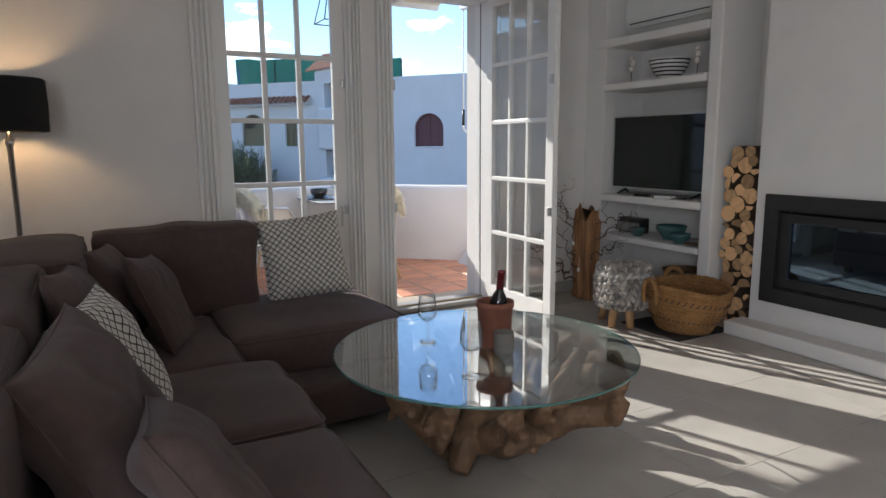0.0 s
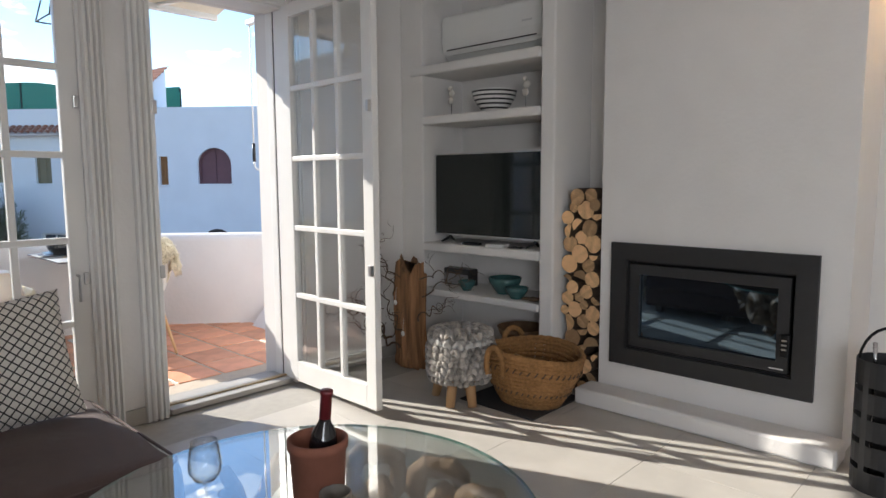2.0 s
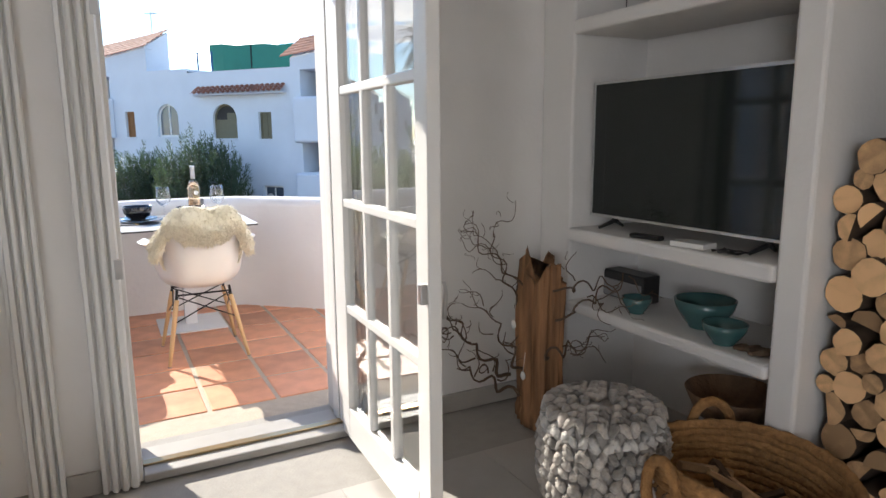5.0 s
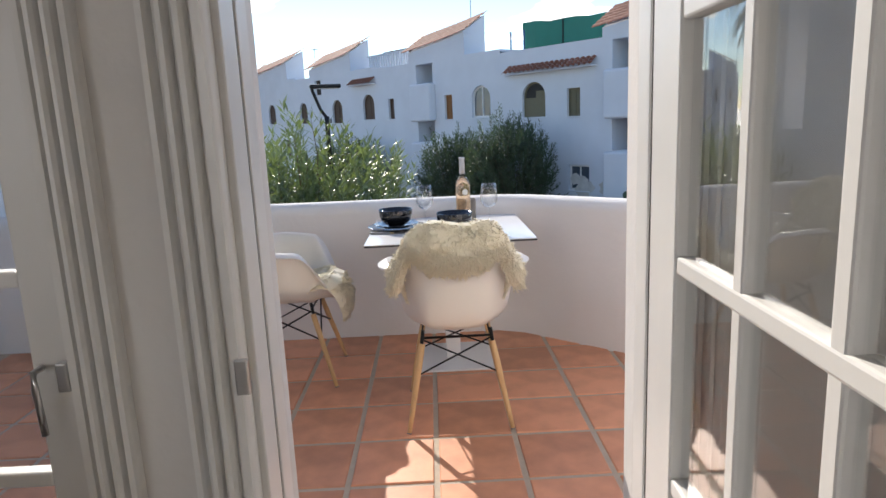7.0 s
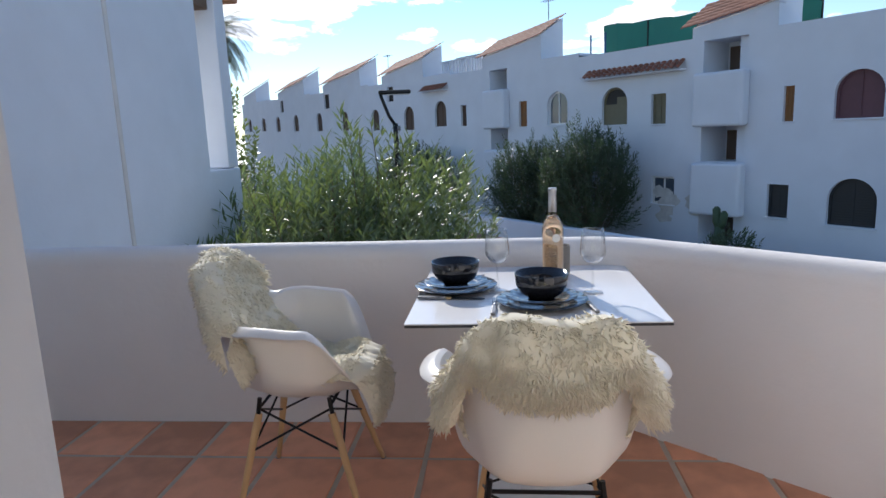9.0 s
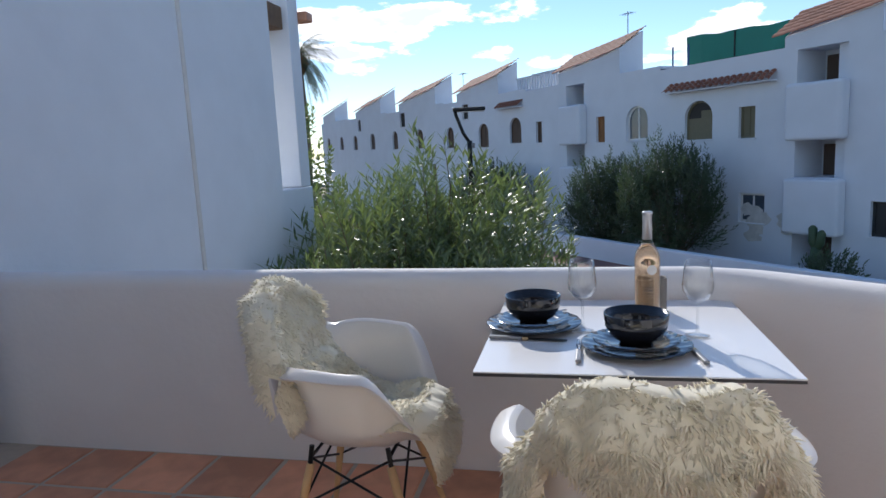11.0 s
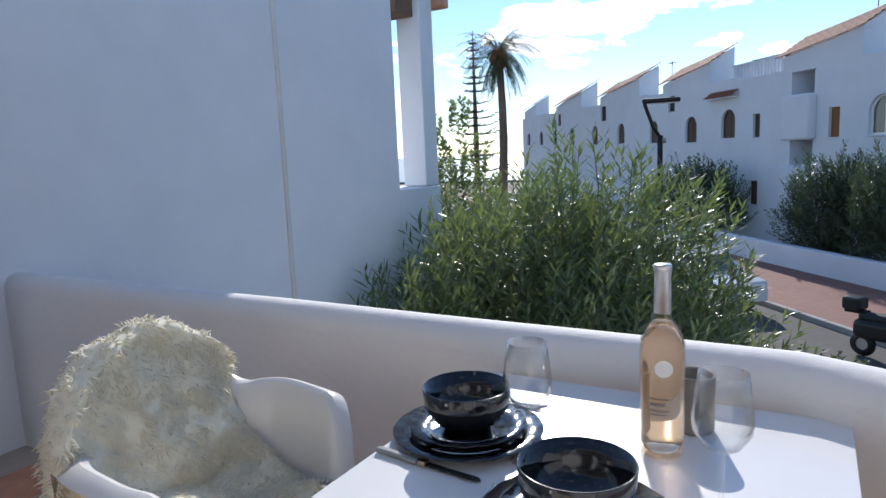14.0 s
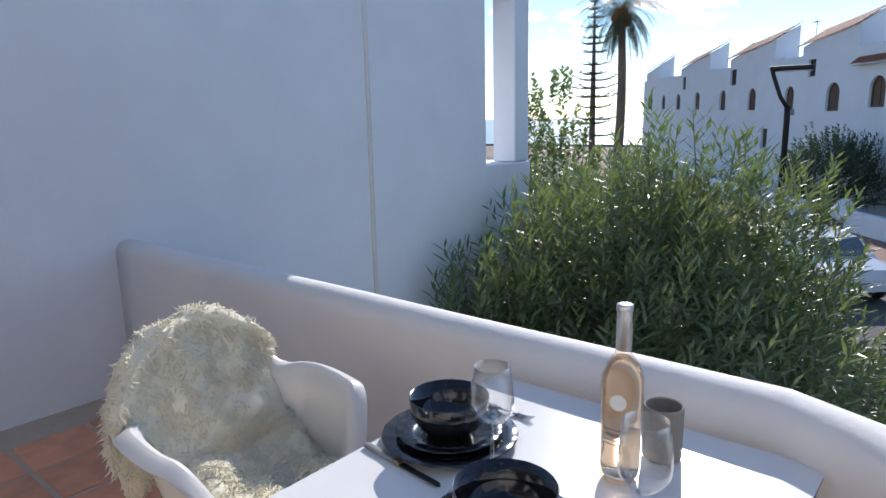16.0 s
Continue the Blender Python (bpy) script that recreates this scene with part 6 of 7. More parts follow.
def tiled_slope(name, house, s0, s1, ya, za, yb, zb, along_s=False, label="faded terracotta roof tiles"):
    """Rows of barrel tiles from the high edge (ya, za) to the low edge (yb, zb), or along s."""
    verts, faces = [], []
    if along_s:
        cols, span = max(3, int(abs(yb - ya) / 0.24)), s1 - s0
        rows = max(3, int(abs(span) / 0.38))
    else:
        cols = max(3, int((s1 - s0) / 0.24))
        rows = max(3, int(math.hypot(yb - ya, zb - za) / 0.38))
    for c in range(cols):
        for r in range(rows):
            q = len(verts)
            for e in (0, 1.12):
                f = (r + e) / rows
                for k in range(5):
                    a = math.pi * k / 4
                    w = 0.11 * (1.05 if e else 0.9)
                    up = 0.055 * math.sin(a) + (0.03 if not e else 0.0) * 0 + (0.018 if e else 0)
                    if along_s:
                        s = s0 + span * f
                        y = ya + (yb - ya) * (c + 0.5) / cols + w * math.cos(a)
                        z = za + (zb - za) * f ** 0.8 + up + 0.60 * (ya - y)
                    else:
                        s = s0 + (s1 - s0) * (c + 0.5) / cols + w * math.cos(a)
                        y = ya + (yb - ya) * f
                        z = za + (zb - za) * f + up
                    verts.append((s, y, z))
            for k in range(4):
                faces.append((q + k, q + k + 1, q + 6 + k, q + 5 + k))
    ob = raw(name, verts, faces, ROOFTILE, house, label, smooth=True)
    ob["kind"] = "stuff"
    return ob


def zz(s):
    return 0.012 * s


def row_house(label, s0, s1, wins, tower, strip=None, block=None):
    """One house of the row: front wall with windows, balcony tower, tiled roofs."""
    ob = thing("row_house", label, "house", STREET, "row of white houses")
    top = 4.05 + zz((s0 + s1) / 2)
    outer = rect_outline(s0, s1, GZ - 0.3, top)
    holes = [w[0] for w in wins]
    voids = []
    if tower:
        t0, t1, levels, boxes = tower
        voids = [rect_outline(t0, t1, a, min(b, top - 0.12)) for a, b in levels]
    part("wall", pierced(outer, holes + voids, 0.22), LIME_FAR_SKY, ob)
    part("mass", box(s0, s1, -7.5, -1.45, GZ - 0.3, top - 0.01), LIME_FAR_SKY, ob)
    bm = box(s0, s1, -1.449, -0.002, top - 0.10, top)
    part("flat_roof", bm, LIME_FAR_SKY, ob)
    for pts, mt, style in wins:
        add_window(ob, pts, mt, style)
    if tower:
        for v in voids:
            a, b = min(p[0] for p in v), max(p[0] for p in v)
            c, d = min(p[1] for p in v), max(p[1] for p in v)
            part("loggia", pierced_box(a, b, -1.4, -0.221, c, d), LIME_FAR_SKY, ob)
            part("loggia_door", box(a + (b - a) * 0.42, b - 0.08, -1.39, -1.35, c, d - 0.15), BROWNSH, ob)
            part("loggia_pier", box(a, a + (b - a) * 0.26, -0.6, -0.23, c, d), LIME_FAR_SKY, ob)
        for a, b in boxes:
            bm = box(t0 - 0.12, t1 + 0.12, -0.01, 0.42, a, b, 0.10, 4)
            part("balcony", bm, LIME_FAR_SKY, ob, "rounded white balcony front", smooth=False)
    if strip:
        a, b, z = strip
        part("strip_bed", solid_from([(a, z - 0.02), (b, z - 0.02), (b, z + 0.02), (a, z + 0.02)], 0.001, 0.35), LIME_FAR_SKY, ob)
        tiled_slope("eave_tiles", ob, a, b, 0.02, z + 0.32, 0.42, z + 0.02)
    if block:
        a, b, zh, zl = block
        a, b = a + 1.0, b + 0.8
        b, zl = a + (b - a) * 0.74, zh + (zl - zh) * 0.78
        zh, zl = zh - 0.28, zl - 0.28
        bm = bmesh.new()
        prof = [(a, top - 0.02)]
        prof += [(a + (b - a) * f, zh + (zl - zh) * (f ** 0.8)) for f in (0, 0.25, 0.5, 0.75, 1.0)]
        prof += [(b, top - 0.02)]
        solid_from(prof, -1.3, -0.003, bm)
        for v in bm.verts:
            if v.co.y < -1 and v.co.z > top:
                v.co.z += 0.76
        part("roof_block", bm, LIME_FAR_SKY, ob)
        tiled_slope("roof_tiles", ob, a - 0.15, b + 0.35, 0.12, zh + 0.02, -1.4, zl + 0.02, along_s=True)
        tiles = part("roof_edge", box(a - 0.06, a - 0.002, -0.3, 0.06, zh - 0.10, zh - 0.02), LIME_FAR_SKY, ob)
    return ob


def pierced_box(a, b, y0, y1, c, d):
    """The inside of a loggia: back, sides, floor and ceiling, open at the front."""
    bm = box(a - 0.05, b + 0.05, y0 - 0.05, y0, c - 0.05, d + 0.05)
    box(a - 0.05, a - 0.002, y0, y1, c - 0.05, d + 0.05, bm=bm)
    box(b + 0.002, b + 0.05, y0, y1, c - 0.05, d + 0.05, bm=bm)
    box(a, b, y0, y1, c - 0.05, c - 0.002, bm=bm)
    box(a, b, y0, y1, d + 0.002, d + 0.05, bm=bm)
    return bm


A, R = arch_outline, rect_outline
row_house("white house with plum arched shutters and a balcony tower", -16.0, 1.85, [
    (A(-8.55, 0.63, 1.20, 2.50), PURPLE, "plain"), (A(-8.55, 0.65, -1.80, -0.45), BLACKSH, "louvre"), (R(-6.78, -6.12, -1.73, -0.71), BLACKSH, "louvre"),
    (R(-6.80, -6.48, 1.17, 2.20), ORANGESH, "plain"), (R(-2.32, -1.69, 1.24, 2.29), OLIVESH, "plain"), (R(-2.74, -1.74, -1.61, -0.62), BLACKSH, "glass"),
    (A(0.02, 0.62, 1.27, 2.66), OLIVESH, "half"), (A(-13.4, 0.63, 1.15, 2.45), PURPLE, "plain")],
    (-5.30, -3.75, [(2.82, 3.93), (-0.06, 1.08), (GZ + 0.12, -1.82)], [(1.09, 2.81), (-1.80, -0.08)]), (-3.1, 1.4, 3.02), (-7.2, -3.1, 5.0, 4.45))
row_house("white house with a glazed arched window and tiled tower", 1.85, 11.0, [
    (A(3.12, 0.60, 1.36, 2.73), PAINT, "glass"), (R(5.04, 5.59, 1.35, 2.46), ORANGESH, "louvre"), (R(9.64, 10.13, 1.50, 2.53), BROWNSH, "plain"), (R(9.71, 10.30, -1.49, -0.41), BROWNSH, "plain")],
    (6.33, 7.68, [(3.08, 4.0), (0.32, 1.29), (-2.4, -1.5)], [(1.30, 3.07), (-1.45, 0.30)]), None, (3.1, 8.9, 5.42, 4.75))
row_house("white house with two brown arched windows", 11.0, 20.2, [
    (A(12.0, 0.55, 1.54, 2.87), BROWNSH, "plain"), (A(15.3, 0.55, 1.42, 2.76), BROWNSH, "plain"), (A(19.4, 0.48, 1.50, 2.78), BROWNSH, "plain"), (A(13.2, 0.55, -1.45, -0.2), BLACKSH, "plain"), (R(17.0, 17.7, 3.15, 4.0), SHADOWED, "plain")],
    None, (11.2, 13.5, 3.40), (12.6, 19.2, 5.5, 4.8))
row_house("white house further along the terrace row", 20.2, 29.8, [
    (A(23.9, 0.53, 1.58, 2.88), BROWNSH, "plain"), (A(28.3, 0.50, 1.64, 2.97), BROWNSH, "plain"), (R(26.3, 27.2, 3.2, 4.2), SHADOWED, "plain"), (R(21.6, 22.3, -0.6, 0.5), BROWNSH, "plain")],
    None, None, (20.3, 28.6, 5.7, 4.95))
row_house("white house near the sea end of the row", 29.8, 39.0, [
    (A(33.0, 0.52, 1.74, 3.02), BROWNSH, "plain"), (A(37.2, 0.50, 1.80, 3.05), BROWNSH, "plain"), (R(35.6, 36.3, 3.35, 4.3), SHADOWED, "plain")], None, None, (29.9, 38.0, 5.85, 5.05))
row_house("last white house of the row towards the sea", 39.0, 47.0, [
    (A(41.0, 0.5, 1.9, 3.1), BROWNSH, "plain"), (A(45.0, 0.5, 1.95, 3.15), BROWNSH, "plain")], None, None, (41.5, 46.8, 6.0, 5.4))

net = thing("netting_screen", "bright green netting screen on the flat roof", "screen", STREET)
bm = bmesh.new()
g0 = [bm.verts.new((2.9 - 9.0 * i / 12, -2.6 + 0.05 * math.sin(i * 1.7), 4.0)) for i in range(13)]
g1 = [bm.verts.new((2.9 - 9.0 * i / 12, -2.6 + 0.06 * math.sin(i * 1.3 + 1), 5.45 - 0.035 * i + 0.04 * math.sin(i * 2.2))) for i in range(13)]
for i in range(12):
    bm.faces.new((g0[i], g0[i + 1], g1[i + 1], g1[i]))
part("netting", bm, GREENNET, net).modifiers.new("thickness", "SOLIDIFY").thickness = 0.01
for i in range(0, 13, 3):
    part("post", box(2.9 - 9.0 * i / 12 - 0.03, 2.9 - 9.0 * i / 12 + 0.03, -2.68, -2.62, 3.9, 5.43 - 0.035 * i), STEELWIRE, net)
for s, z in ((1.9, 5.0), (2.7, 5.0)):
    tagged(part("roof_frame", box(s, s + 0.05, -1.6, -1.55, 4.0, z), mat("blue_paint", (0.04, 0.09, 0.22), 0.5, 0.1, 6), at=STREET), "blue painted post on the roof terrace", "post", "roof posts")
bal = thing("roof_balustrade", "white pierced block balustrade on the flat roof", "balustrade", STREET)
part("rail", box(8.9, 12.5, -0.6, -0.45, 4.85, 4.92), LIME_FAR_SKY, bal)
part("screen_board", box(8.9, 12.5, -1.6, -1.5, 4.3, 5.15), BROWNSH, bal, "dark brown board screen")
for i in range(16):
    part("block", box(8.9 + i * 0.225, 8.9 + i * 0.225 + 0.10, -0.58, -0.47, 4.14, 4.85), LIME_FAR_SKY, bal)
for s, y, h in ((5.2, -1.5, 1.9), (21.0, -2.0, 1.6), (17.3, -2.5, 1.3), (28.5, -2.0, 1.3), (34.0, -2.0, 1.2)):
    ant = thing("roof_antenna", "thin metal television antenna on a roof", "antenna", STREET @ Matrix.Translation((s, y, 4.75 if s != 5.2 else 5.0)), "roof antennas")
    part("mast", tube([(0, 0, -0.6), (0, 0, h)], 0.022, 6), GREYHANDLE, ant)
    part("boom", tube([(-0.35, 0, h - 0.1), (0.35, 0, h - 0.05)], 0.014, 6), GREYHANDLE, ant)
    for k in range(5):
        part("element", tube([(-0.3 + k * 0.15, -0.2, h - 0.09), (-0.3 + k * 0.15, 0.2, h - 0.09)], 0.008, 5), GREYHANDLE, ant)
bm = bmesh.new()
prg = random.Random(6)
for k in range(9):
    c = Vector((-3.0 + prg.uniform(-0.7, 0.9), 0.012, -1.6 + prg.uniform(-0.9, 0.6)))
    pts = [(c.x + (0.2 + 0.15 * prg.random()) * math.cos(a) * (1 + 0.4 * noise.noise(Vector((k, a, 0)))), c.z + (0.16 + 0.12 * prg.random()) * math.sin(a)) for a in [i * math.pi / 6 for i in range(12)]]
    plate_of(pts, 0.006 + 0.001 * k, bm)
ob = setting("flaked_patch", bm, STAINED, "flaked grey patch of damp plaster on the house wall", "plaster patch")
ob.matrix_basis = STREET


# ---- plants ----
def leaf_material(name, col, back):
    m = mat(name, col, 0.36, 0.35, 3, 0.0, big=1.1, spec=0.7)
    n, l = m.node_tree.nodes, m.node_tree.links
    p = n["Principled BSDF"]
    t = n.new("ShaderNodeBsdfTranslucent")
    t.inputs["Color"].default_value = (*back, 1)
    x = n.new("ShaderNodeMixShader")
    x.inputs[0].default_value = 0.35
    l.new(p.outputs[0], x.inputs[1])
    l.new(t.outputs[0], x.inputs[2])
    l.new(x.outputs[0], n["Material Output"].inputs["Surface"])
    g = n.new("ShaderNodeNewGeometry")
    hs = n.new("ShaderNodeHueSaturation")
    mr = n.new("ShaderNodeMapRange")
    mr.inputs[3].default_value, mr.inputs[4].default_value = 0.65, 1.35
    l.new(g.outputs["Random Per Island"], mr.inputs[0])
    l.new(mr.outputs[0], hs.inputs["Value"])
    src = p.inputs["Base Color"].links[0].from_socket
    l.new(src, hs.inputs["Color"])
    l.new(hs.outputs[0], p.inputs["Base Color"])
    return m


OLEANDER = leaf_material("oleander_leaf", (0.15, 0.19, 0.10), (0.25, 0.33, 0.08))
OLEDARK = leaf_material("dark_oleander_leaf", (0.075, 0.105, 0.055), (0.09, 0.14, 0.04))
PALM = leaf_material("palm_frond", (0.075, 0.085, 0.035), (0.08, 0.09, 0.02))
PINE = leaf_material("pine_needle", (0.035, 0.055, 0.03), (0.03, 0.05, 0.02))
STEM = mat("shrub_stem", (0.17, 0.13, 0.09), 0.9, 0.25, 12, 0.4, 40)
PALMTRUNK = mat("palm_trunk", (0.19, 0.14, 0.10), 0.95, 0.3, 8, 0.8, 12)


def shrub(name, label, base, rx, ry, h, shoots, leaves, leaf, width, seed, material, skirt=0.25, category="shrub"):
    """A many-stemmed shrub: bare stems and a crown of leafy shoots with gaps and an uneven outline."""
    rg = random.Random(seed)
    ob = thing(name, label, category, Matrix.Translation(base))
    bm = bmesh.new()
    verts, faces = [], []
    for k in range(shoots):
        a = rg.uniform(0, 2 * math.pi)
        el = math.asin(min(1, rg.random() ** 0.75)) if rg.random() > skirt else rg.uniform(-0.5, 0.2)
        bump = 1 + 0.34 * noise.noise(Vector((math.cos(a) * 1.9 + seed, math.sin(a) * 1.9, el * 2.4))) + rg.gauss(0, 0.07)
        fill = rg.uniform(0.62, 1.0) if rg.random() < 0.45 else 1.0
        mid = h * 0.45
        tip = Vector((rx * math.cos(a) * math.cos(el), ry * math.sin(a) * math.cos(el), 0)) * bump * fill
        tip.z = mid + (h - mid) * math.sin(el) * bump * fill
        if tip.z < 0.1:
            continue
        root = Vector((tip.x * 0.18, tip.y * 0.18, 0.1))
        d = (tip - Vector((tip.x * 0.35, tip.y * 0.35, mid * 0.5))).normalized()
        d = (d + Vector((rg.gauss(0, 0.12), rg.gauss(0, 0.12), 0.5))).normalized()
        L = rg.uniform(0.35, 0.62) * (leaf / 0.14)
        start = tip - d * L
        if k % 9 == 0:
            tube([root, (root + start) / 2 + Vector((rg.gauss(0, 0.1), rg.gauss(0, 0.1), 0.15)), start, tip], [0.022, 0.016, 0.008, 0.003], 5, bm)
        ax = d.orthogonal().normalized()
        ay = d.cross(ax)
        for i in range(leaves):
            f = (i + rg.random()) / leaves
            p = start + d * L * f
            t = i * 2.4 + rg.uniform(-0.4, 0.4)
            out = ax * math.cos(t) + ay * math.sin(t)
            w = (out * (1.0 - 0.45 * f) + d * (0.35 + 0.7 * f) + Vector((0, 0, rg.uniform(-0.25, 0.25)))).normalized()
            ln = leaf * rg.uniform(0.7, 1.15) * (1 - 0.25 * f)
            s = w.cross(d).normalized()
            s = (Matrix.Rotation(rg.uniform(-0.6, 0.6), 3, w) @ s) * width * rg.uniform(0.8, 1.15)
            nrm = w.cross(s).normalized()
            q = len(verts)
            m1 = p + w * ln * 0.45 - nrm * width * 0.25
            tipp = p + w * ln + Vector((0, 0, -ln * 0.10))
            verts += [tuple(p), tuple(p + w * ln * 0.42 + s), tuple(m1), tuple(p + w * ln * 0.42 - s), tuple(tipp)]
            faces += [(q, q + 1, q + 2), (q, q + 2, q + 3), (q + 1, q + 4, q + 2), (q + 2, q + 4, q + 3)]
    part("branchwork", bm, STEM, ob)["kind"] = "stuff"
    raw("crown", verts, faces, material, ob)["kind"] = "stuff"
    return ob


shrub("oleander", "large green oleander in front of the terrace parapet", (1.20, 12.0, GZ), 2.05, 2.15, 4.0, 2300, 19, 0.23, 0.0165, 3, OLEANDER)
shrub("oleander", "smaller oleander spray against the white house wall", (0.80, 9.9, GZ), 0.52, 0.85, 3.35, 600, 19, 0.22, 0.0155, 7, OLEANDER)
pos = STREET @ Vector((2.6, 1.95, GZ))
shrub("oleander", "dark rounded oleander in the opposite garden", pos, 1.75, 1.4, 3.7, 950, 20, 0.24, 0.019, 5, OLEDARK)
pos = STREET @ Vector((-0.6, 2.0, GZ))
shrub("oleander", "tall dark oleander in the opposite garden", pos, 1.8, 1.5, 4.2, 1050, 20, 0.24, 0.019, 6, OLEDARK)
pos = STREET @ Vector((11.2, 2.0, GZ))
shrub("oleander", "dark oleander further down the street", pos, 2.1, 1.6, 3.6, 700, 18, 0.22, 0.028, 8, OLEDARK)
shrub("hedge", "low clipped dark green hedge beside the street", (3.2, 15.2, GZ), 1.6, 1.0, 1.35, 500, 16, 0.09, 0.02, 9, OLEDARK, category="hedge")
shrub("hedge", "low clipped dark green hedge along the garden edge", (5.6, 14.4, GZ), 1.7, 1.0, 1.3, 500, 16, 0.09, 0.02, 10, OLEDARK, category="hedge")
shrub("shrub", "green shrub behind the porch pillar", (-1.35, 14.2, GZ), 0.8, 0.8, 4.9, 300, 16, 0.14, 0.03, 12, OLEANDER)
pos = STREET @ Vector((-6.7, 2.6, GZ))
shrub("shrub", "small dark shrub by the opposite house wall", pos, 0.8, 0.6, 1.25, 160, 14, 0.14, 0.02, 14, OLEDARK)

cactus = thing("cactus", "column cactus with two lobes in a garden", "cactus", STREET @ Matrix.Translation((-5.6, 1.6, GZ)))
CACT = mat("cactus_skin", (0.045, 0.08, 0.035), 0.6, 0.2, 10, 0.2, 30)
part("stem", tube([(0, 0, 0), (0.02, 0, 0.7), (0, 0, 1.1)], [0.14, 0.16, 0.13], 12), CACT, cactus, smooth=True)
part("lobe", tube([(0.0, 0, 1.0), (0.10, 0, 1.25), (0.12, 0, 1.62), (0.12, 0, 1.70)], [0.10, 0.13, 0.12, 0.05], 12), CACT, cactus, smooth=True)
part("lobe", tube([(0.0, 0, 1.0), (-0.10, 0, 1.2), (-0.14, 0, 1.50), (-0.14, 0, 1.58)], [0.10, 0.12, 0.11, 0.05], 12), CACT, cactus, smooth=True)

# palm
palm = thing("palm_tree", "tall date palm with a drooping crown", "palm tree", Matrix.Translation((-15.4, 46.4, GZ)))
pts = [(0.25 * math.sin(i * 0.25), 0.1 * math.sin(i * 0.4), i * 1.06) for i in range(11)]
part("trunk", tube(pts, [0.34 - 0.012 * i + 0.015 * (i % 2) for i in range(11)], 12), PALMTRUNK, palm, smooth=True)
part("boot", tube([(pts[-1][0], pts[-1][1], 9.9), (pts[-1][0], pts[-1][1], 10.6), (pts[-1][0], pts[-1][1], 11.3)], [0.32, 0.7, 0.35], 12), mat("date_stalks", (0.30, 0.13, 0.05), 0.9, 0.3, 10), palm, smooth=True)
verts, faces = [], []
rg = random.Random(21)
c = Vector((pts[-1][0], pts[-1][1], 11.0))
for k in range(95):
    a, lift = rg.uniform(0, 2 * math.pi), rg.uniform(-0.75, 1.25)
    hdir = Vector((math.cos(a), math.sin(a), 0))
    L = rg.uniform(2.7, 3.6)
    prev, v = c.copy(), (hdir * math.cos(lift) + Vector((0, 0, math.sin(lift)))).normalized()
    n = 14
    for i in range(n):
        v = (v + Vector((0, 0, -0.13))).normalized()
        p = prev + v * (L / n)
        side = v.cross(Vector((0, 0, 1))).normalized()
        for s in (1, -1):
            for e in (0, 0.5):
                b = prev + (p - prev) * e
                ln = (0.52 * math.sin(math.pi * (0.12 + 0.86 * i / n)) + 0.08) * rg.uniform(0.85, 1.1)
                tip = b + (side * s * 0.8 + v * 0.55 + Vector((0, 0, -0.45))).normalized() * ln
                q = len(verts)
                verts += [tuple(b - v * 0.022), tuple(b + v * 0.022), tuple(tip)]
                faces.append((q, q + 1, q + 2))
        q = len(verts)
        verts += [tuple(prev + side * 0.02), tuple(prev - side * 0.02), tuple(p - side * 0.015), tuple(p + side * 0.015)]
        faces.append((q, q + 1, q + 2, q + 3))
        prev = p
raw("crown", verts, faces, PALM, palm)["kind"] = "stuff"

# norfolk pine
pine = thing("norfolk_pine", "slender tiered norfolk pine near the sea", "pine tree", Matrix.Translation((-21.4, 54.6, GZ)))
part("trunk", tube([(0, 0, 0), (0, 0, 7), (0, 0, 14.4)], [0.3, 0.2, 0.03], 10), PALMTRUNK, pine, smooth=True)
verts, faces = [], []
for tier in range(16):
    z = 3.0 + tier * 0.7 + rg.uniform(-0.22, 0.22)
    reach = 3.4 * (1 - tier / 17.2) * rg.uniform(0.8, 1.1)
    for k in range(6):
        L = reach * rg.uniform(0.45, 1.12)
        a = 2 * math.pi * k / 6 + tier * 0.7 + rg.uniform(-0.2, 0.2)
        d = Vector((math.cos(a), math.sin(a), 0))
        n = max(5, int(L / 0.13))
        for i in range(n):
            f = i / n
            p = Vector((0, 0, z)) + d * L * f + Vector((0, 0, (0.34 * f * f - 0.14 * f) * L * rg.uniform(0.7, 1.4) - 0.05))
            side = Vector((-d.y, d.x, 0))
            for s in (1, -1):
                for t in (0, 1):
                    ln = 0.46 * (1 - 0.5 * f) * rg.uniform(0.4, 1.2)
                    tip = p + (side * s + d * 0.5 + Vector((0, 0, 0.25 + 0.3 * t))).normalized() * ln
                    q = len(verts)
                    verts += [tuple(p - d * 0.10), tuple(p + d * 0.10), tuple(tip)]
                    faces.append((q, q + 1, q + 2))
raw("crown", verts, faces, PINE, pine)["kind"] = "stuff"

# ---- street lamp ----
sl = thing("street_lamp", "black street lamp with a bent arm and flat head", "street lamp", Matrix.Translation((0.20, 22.05, GZ)))
part("pole", tube([(0, 0, 0), (0, 0, 4.3), (0, 0, 4.55)], [0.075, 0.065, 0.075], 14), STEELWIRE, sl, smooth=True)
part("collar", tube([(0.05, 0, 4.42), (0.14, 0, 4.42)], 0.07, 12), GREYHANDLE, sl, smooth=True)
part("arm", tube([(0, 0, 4.5), (-0.16, 0, 4.75), (-0.34, 0, 5.25), (-0.36, 0, 5.33)], 0.045, 10), STEELWIRE, sl, smooth=True)
part("head", box(-0.42, 0.46, -0.16, 0.16, 5.33, 5.44, 0.04, 3), STEELWIRE, sl)
part("lens", box(-0.2, 0.42, -0.12, 0.12, 5.315, 5.329, 0.004), WHITE_CER, sl)
bpy.data.objects["street_lamp"].rotation_euler[2] = radians(12)


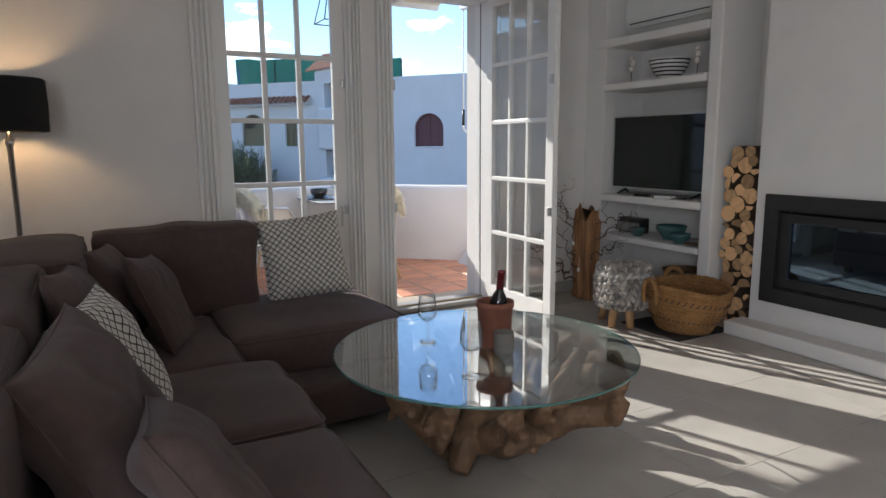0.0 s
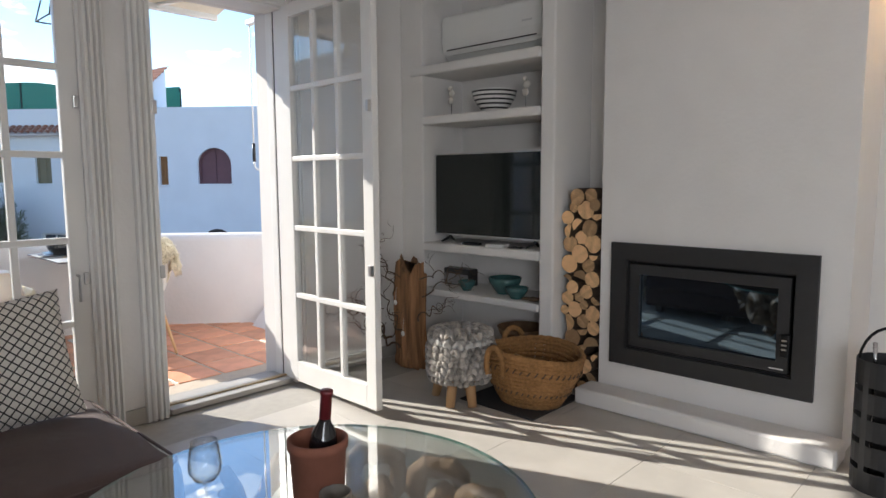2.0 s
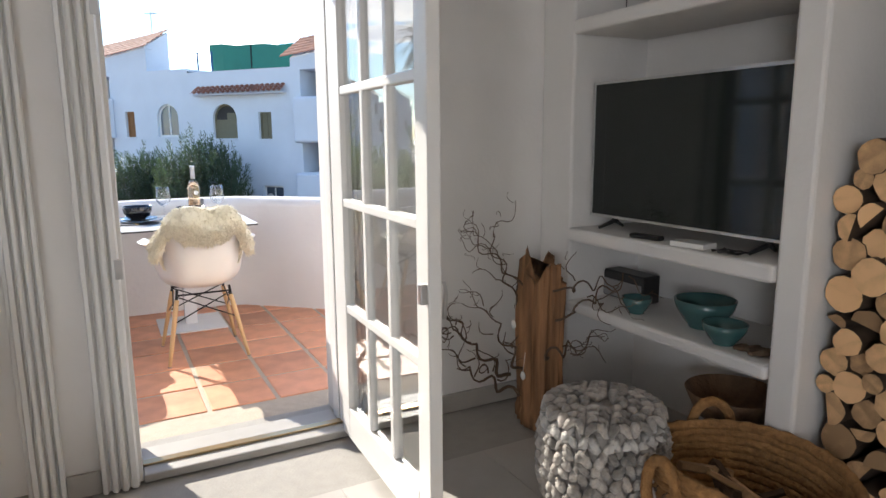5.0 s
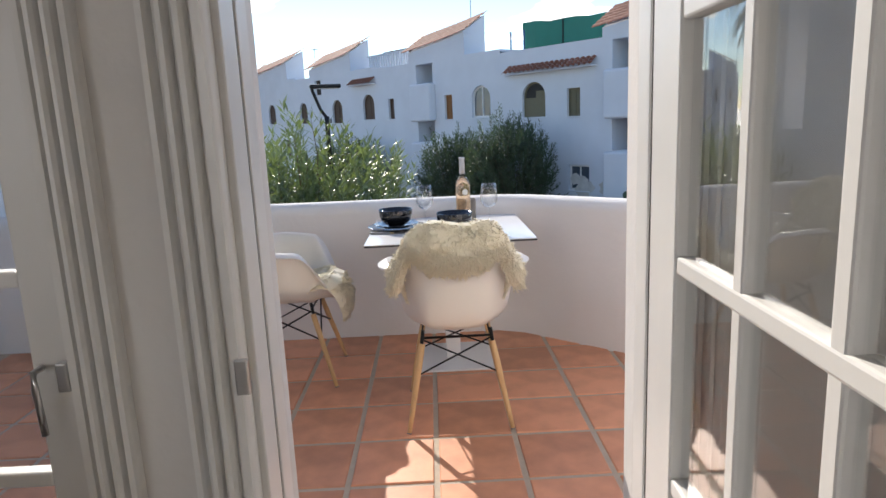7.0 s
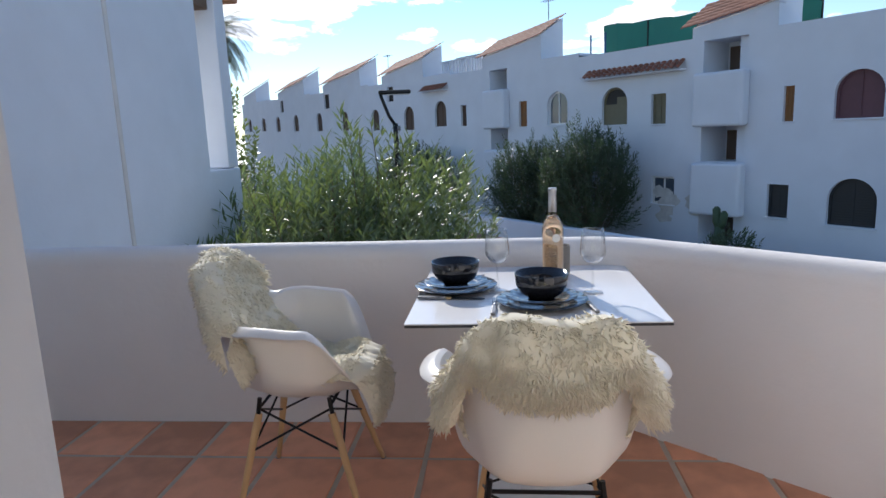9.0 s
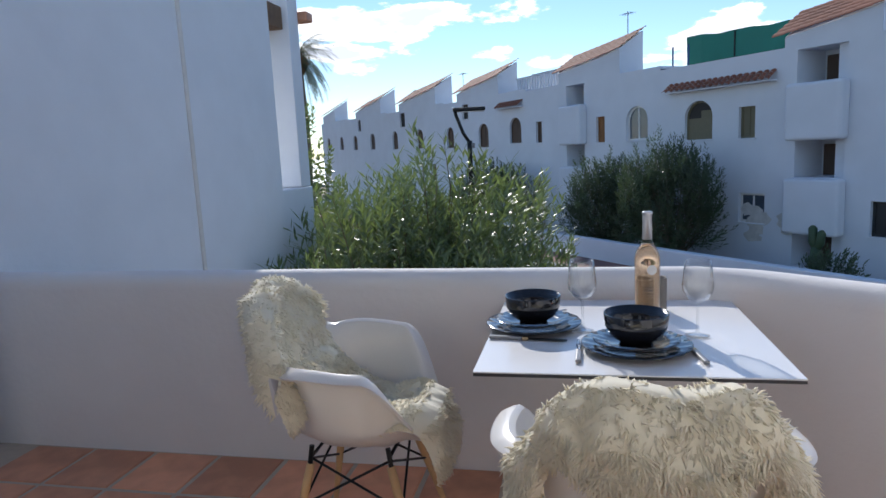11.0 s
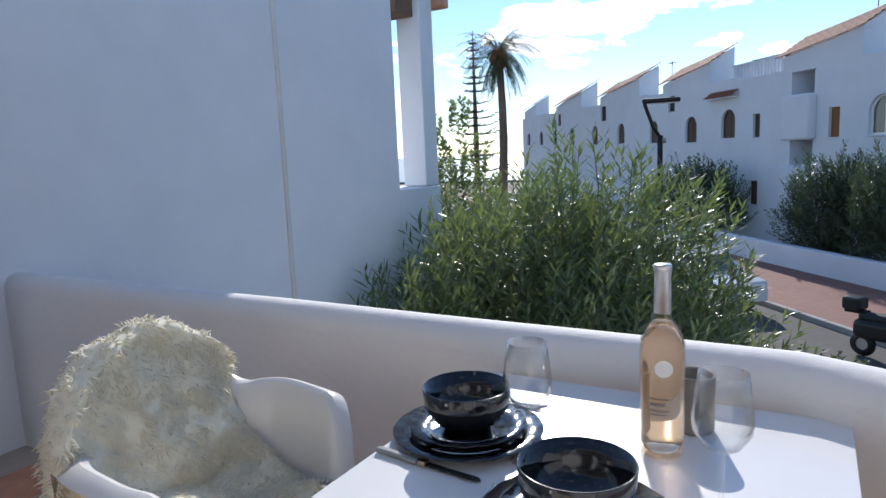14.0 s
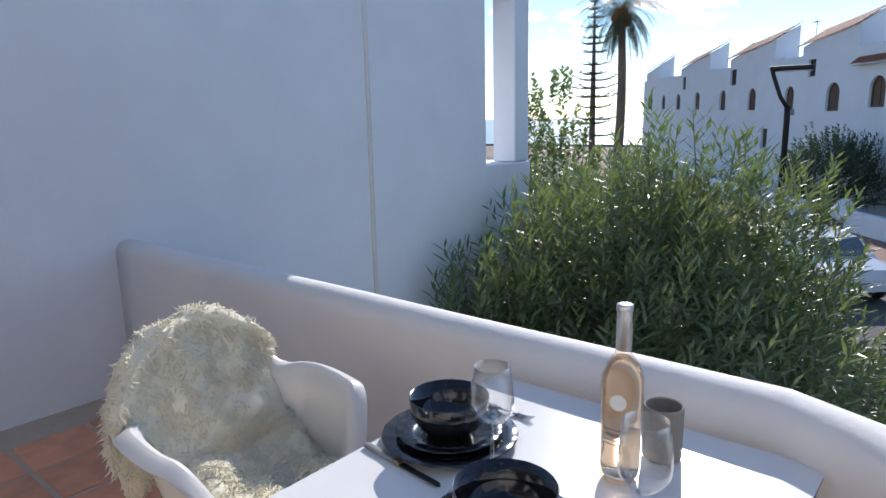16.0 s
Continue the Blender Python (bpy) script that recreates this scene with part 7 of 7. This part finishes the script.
# ---- parked car and scooters ----
def small_car(label, at, paint):
    car = thing("car", label, "car", at)
    bm = bmesh.new()
    prof = [(-1.95, 0.35), (-1.97, 0.62), (-1.9, 0.85), (-1.1, 0.98), (-0.55, 1.36), (0.1, 1.44), (0.95, 1.42), (1.6, 1.12), (1.85, 1.0), (1.93, 0.7), (1.9, 0.35)]
    secs = []
    for y, k in ((-0.84, 0.0), (-0.80, 0.5), (-0.62, 1.0), (0.62, 1.0), (0.80, 0.5), (0.84, 0.0)):
        secs.append([bm.verts.new((x * (0.985 if k == 0 else 1), y, z if z < 0.9 else 0.9 + (z - 0.9) * (k if k else 0.0) + (0.0 if k else 0))) for x, z in prof])
    for a, b in zip(secs, secs[1:]):
        for i in range(len(prof) - 1):
            bm.faces.new((a[i], a[i + 1], b[i + 1], b[i]))
    bm.faces.new(secs[0])
    bm.faces.new(secs[-1][::-1])
    for a, b in zip(secs, secs[1:]):
        bm.faces.new((a[-1], a[0], b[0], b[-1]))
    part("body", bm, paint, car)
    part("windscreen", solid_from([(-1.08, 1.0), (-0.57, 1.36), (-0.60, 1.38), (-1.12, 1.01)], -0.58, 0.58), HOUSEGLASS, car)
    part("rear_window", solid_from([(1.0, 1.42), (1.56, 1.15), (1.58, 1.17), (1.02, 1.44)], -0.58, 0.58), HOUSEGLASS, car)
    for s in (1, -1):
        part("side_window", solid_from([(-0.85, 1.0), (-0.5, 1.30), (0.85, 1.33), (1.3, 1.02)], s * 0.735, s * 0.775), HOUSEGLASS, car)
        part("headlight", box(-1.97, -1.88, s * 0.60 - 0.15, s * 0.60 + 0.15, 0.66, 0.78, 0.02), WHITE_CER, car, "clear headlight")
        for x in (-1.22, 1.22):
            w = part("wheel", lathe([(0, -0.09), (0.2, -0.09), (0.29, -0.09), (0.31, -0.06), (0.31, 0.06), (0.29, 0.09), (0.2, 0.09), (0, 0.09)], 24), BLACK, car, at=pose(x, s * 0.76, 0.31, 90, 0, 0), smooth=True)
            part("rim", lathe([(0, -0.095), (0.19, -0.093), (0.19, 0.093), (0, 0.095)], 20), SILVER, w)
    return car


CARPAINT = mat("white_car_paint", (0.70, 0.71, 0.73), 0.2, 0.03, 3, coat=0.6)
small_car("small white car parked at the kerb", STREET @ pose(-0.2, 8.7, GZ, 0, 0, 0), CARPAINT)


def scooter(label, at):
    sc = thing("scooter", label, "scooter", at, "parked scooters")
    for x in (-0.62, 0.62):
        w = part("wheel", lathe([(0.12, -0.05), (0.22, -0.05), (0.25, 0), (0.22, 0.05), (0.12, 0.05), (0.12, -0.05)], 20), BLACK, sc, at=pose(x, 0, 0.25, 90, 0, 0), smooth=True)
        part("rim", lathe([(0, -0.03), (0.12, -0.03), (0.12, 0.03), (0, 0.03)], 16), SILVER, w)
    part("body", soft_block(0.85, 0.32, 0.38, 0.1, 0.05, 8, 3, 0.01), BLACK, sc, at=Matrix.Translation((0.35, 0, 0.38)), smooth=True)
    part("seat", soft_block(0.75, 0.28, 0.12, 0.05, 0.03, 8, 4, 0.01), MATBLACK, sc, at=Matrix.Translation((0.3, 0, 0.76)), smooth=True)
    part("footboard", box(-0.45, 0.0, -0.16, 0.16, 0.28, 0.36, 0.03), BLACK, sc)
    part("front_shield", box(-0.55, -0.44, -0.2, 0.2, 0.3, 0.9, 0.04, 3), BLACK, sc)
    part("fork", tube([(-0.62, 0, 0.25), (-0.48, 0, 0.7), (-0.42, 0, 1.02)], 0.035, 8), STEELWIRE, sc, smooth=True)
    part("handlebar", tube([(-0.36, -0.33, 1.05), (-0.42, -0.1, 1.03), (-0.42, 0.1, 1.03), (-0.36, 0.33, 1.05)], 0.02, 8), STEELWIRE, sc, smooth=True)
    part("headlight", box(-0.56, -0.48, -0.07, 0.07, 0.9, 1.02, 0.02), WHITE_CER, sc)
    part("top_box", box(0.62, 0.98, -0.18, 0.18, 0.92, 1.18, 0.06, 3), BLACK, sc)
    part("box_rack", box(0.55, 0.95, -0.1, 0.1, 0.86, 0.92, 0.01), STEELWIRE, sc)


scooter("black scooter parked along the kerb", STREET @ pose(-7.7, 8.0, GZ, 0, 0, 25))
scooter("black scooter with a top box parked at the kerb", STREET @ pose(-6.1, 8.0, GZ, 0, 0, 20))
scooter("dark scooter parked by the footway", STREET @ pose(-9.4, 8.1, GZ, 0, 0, 25))
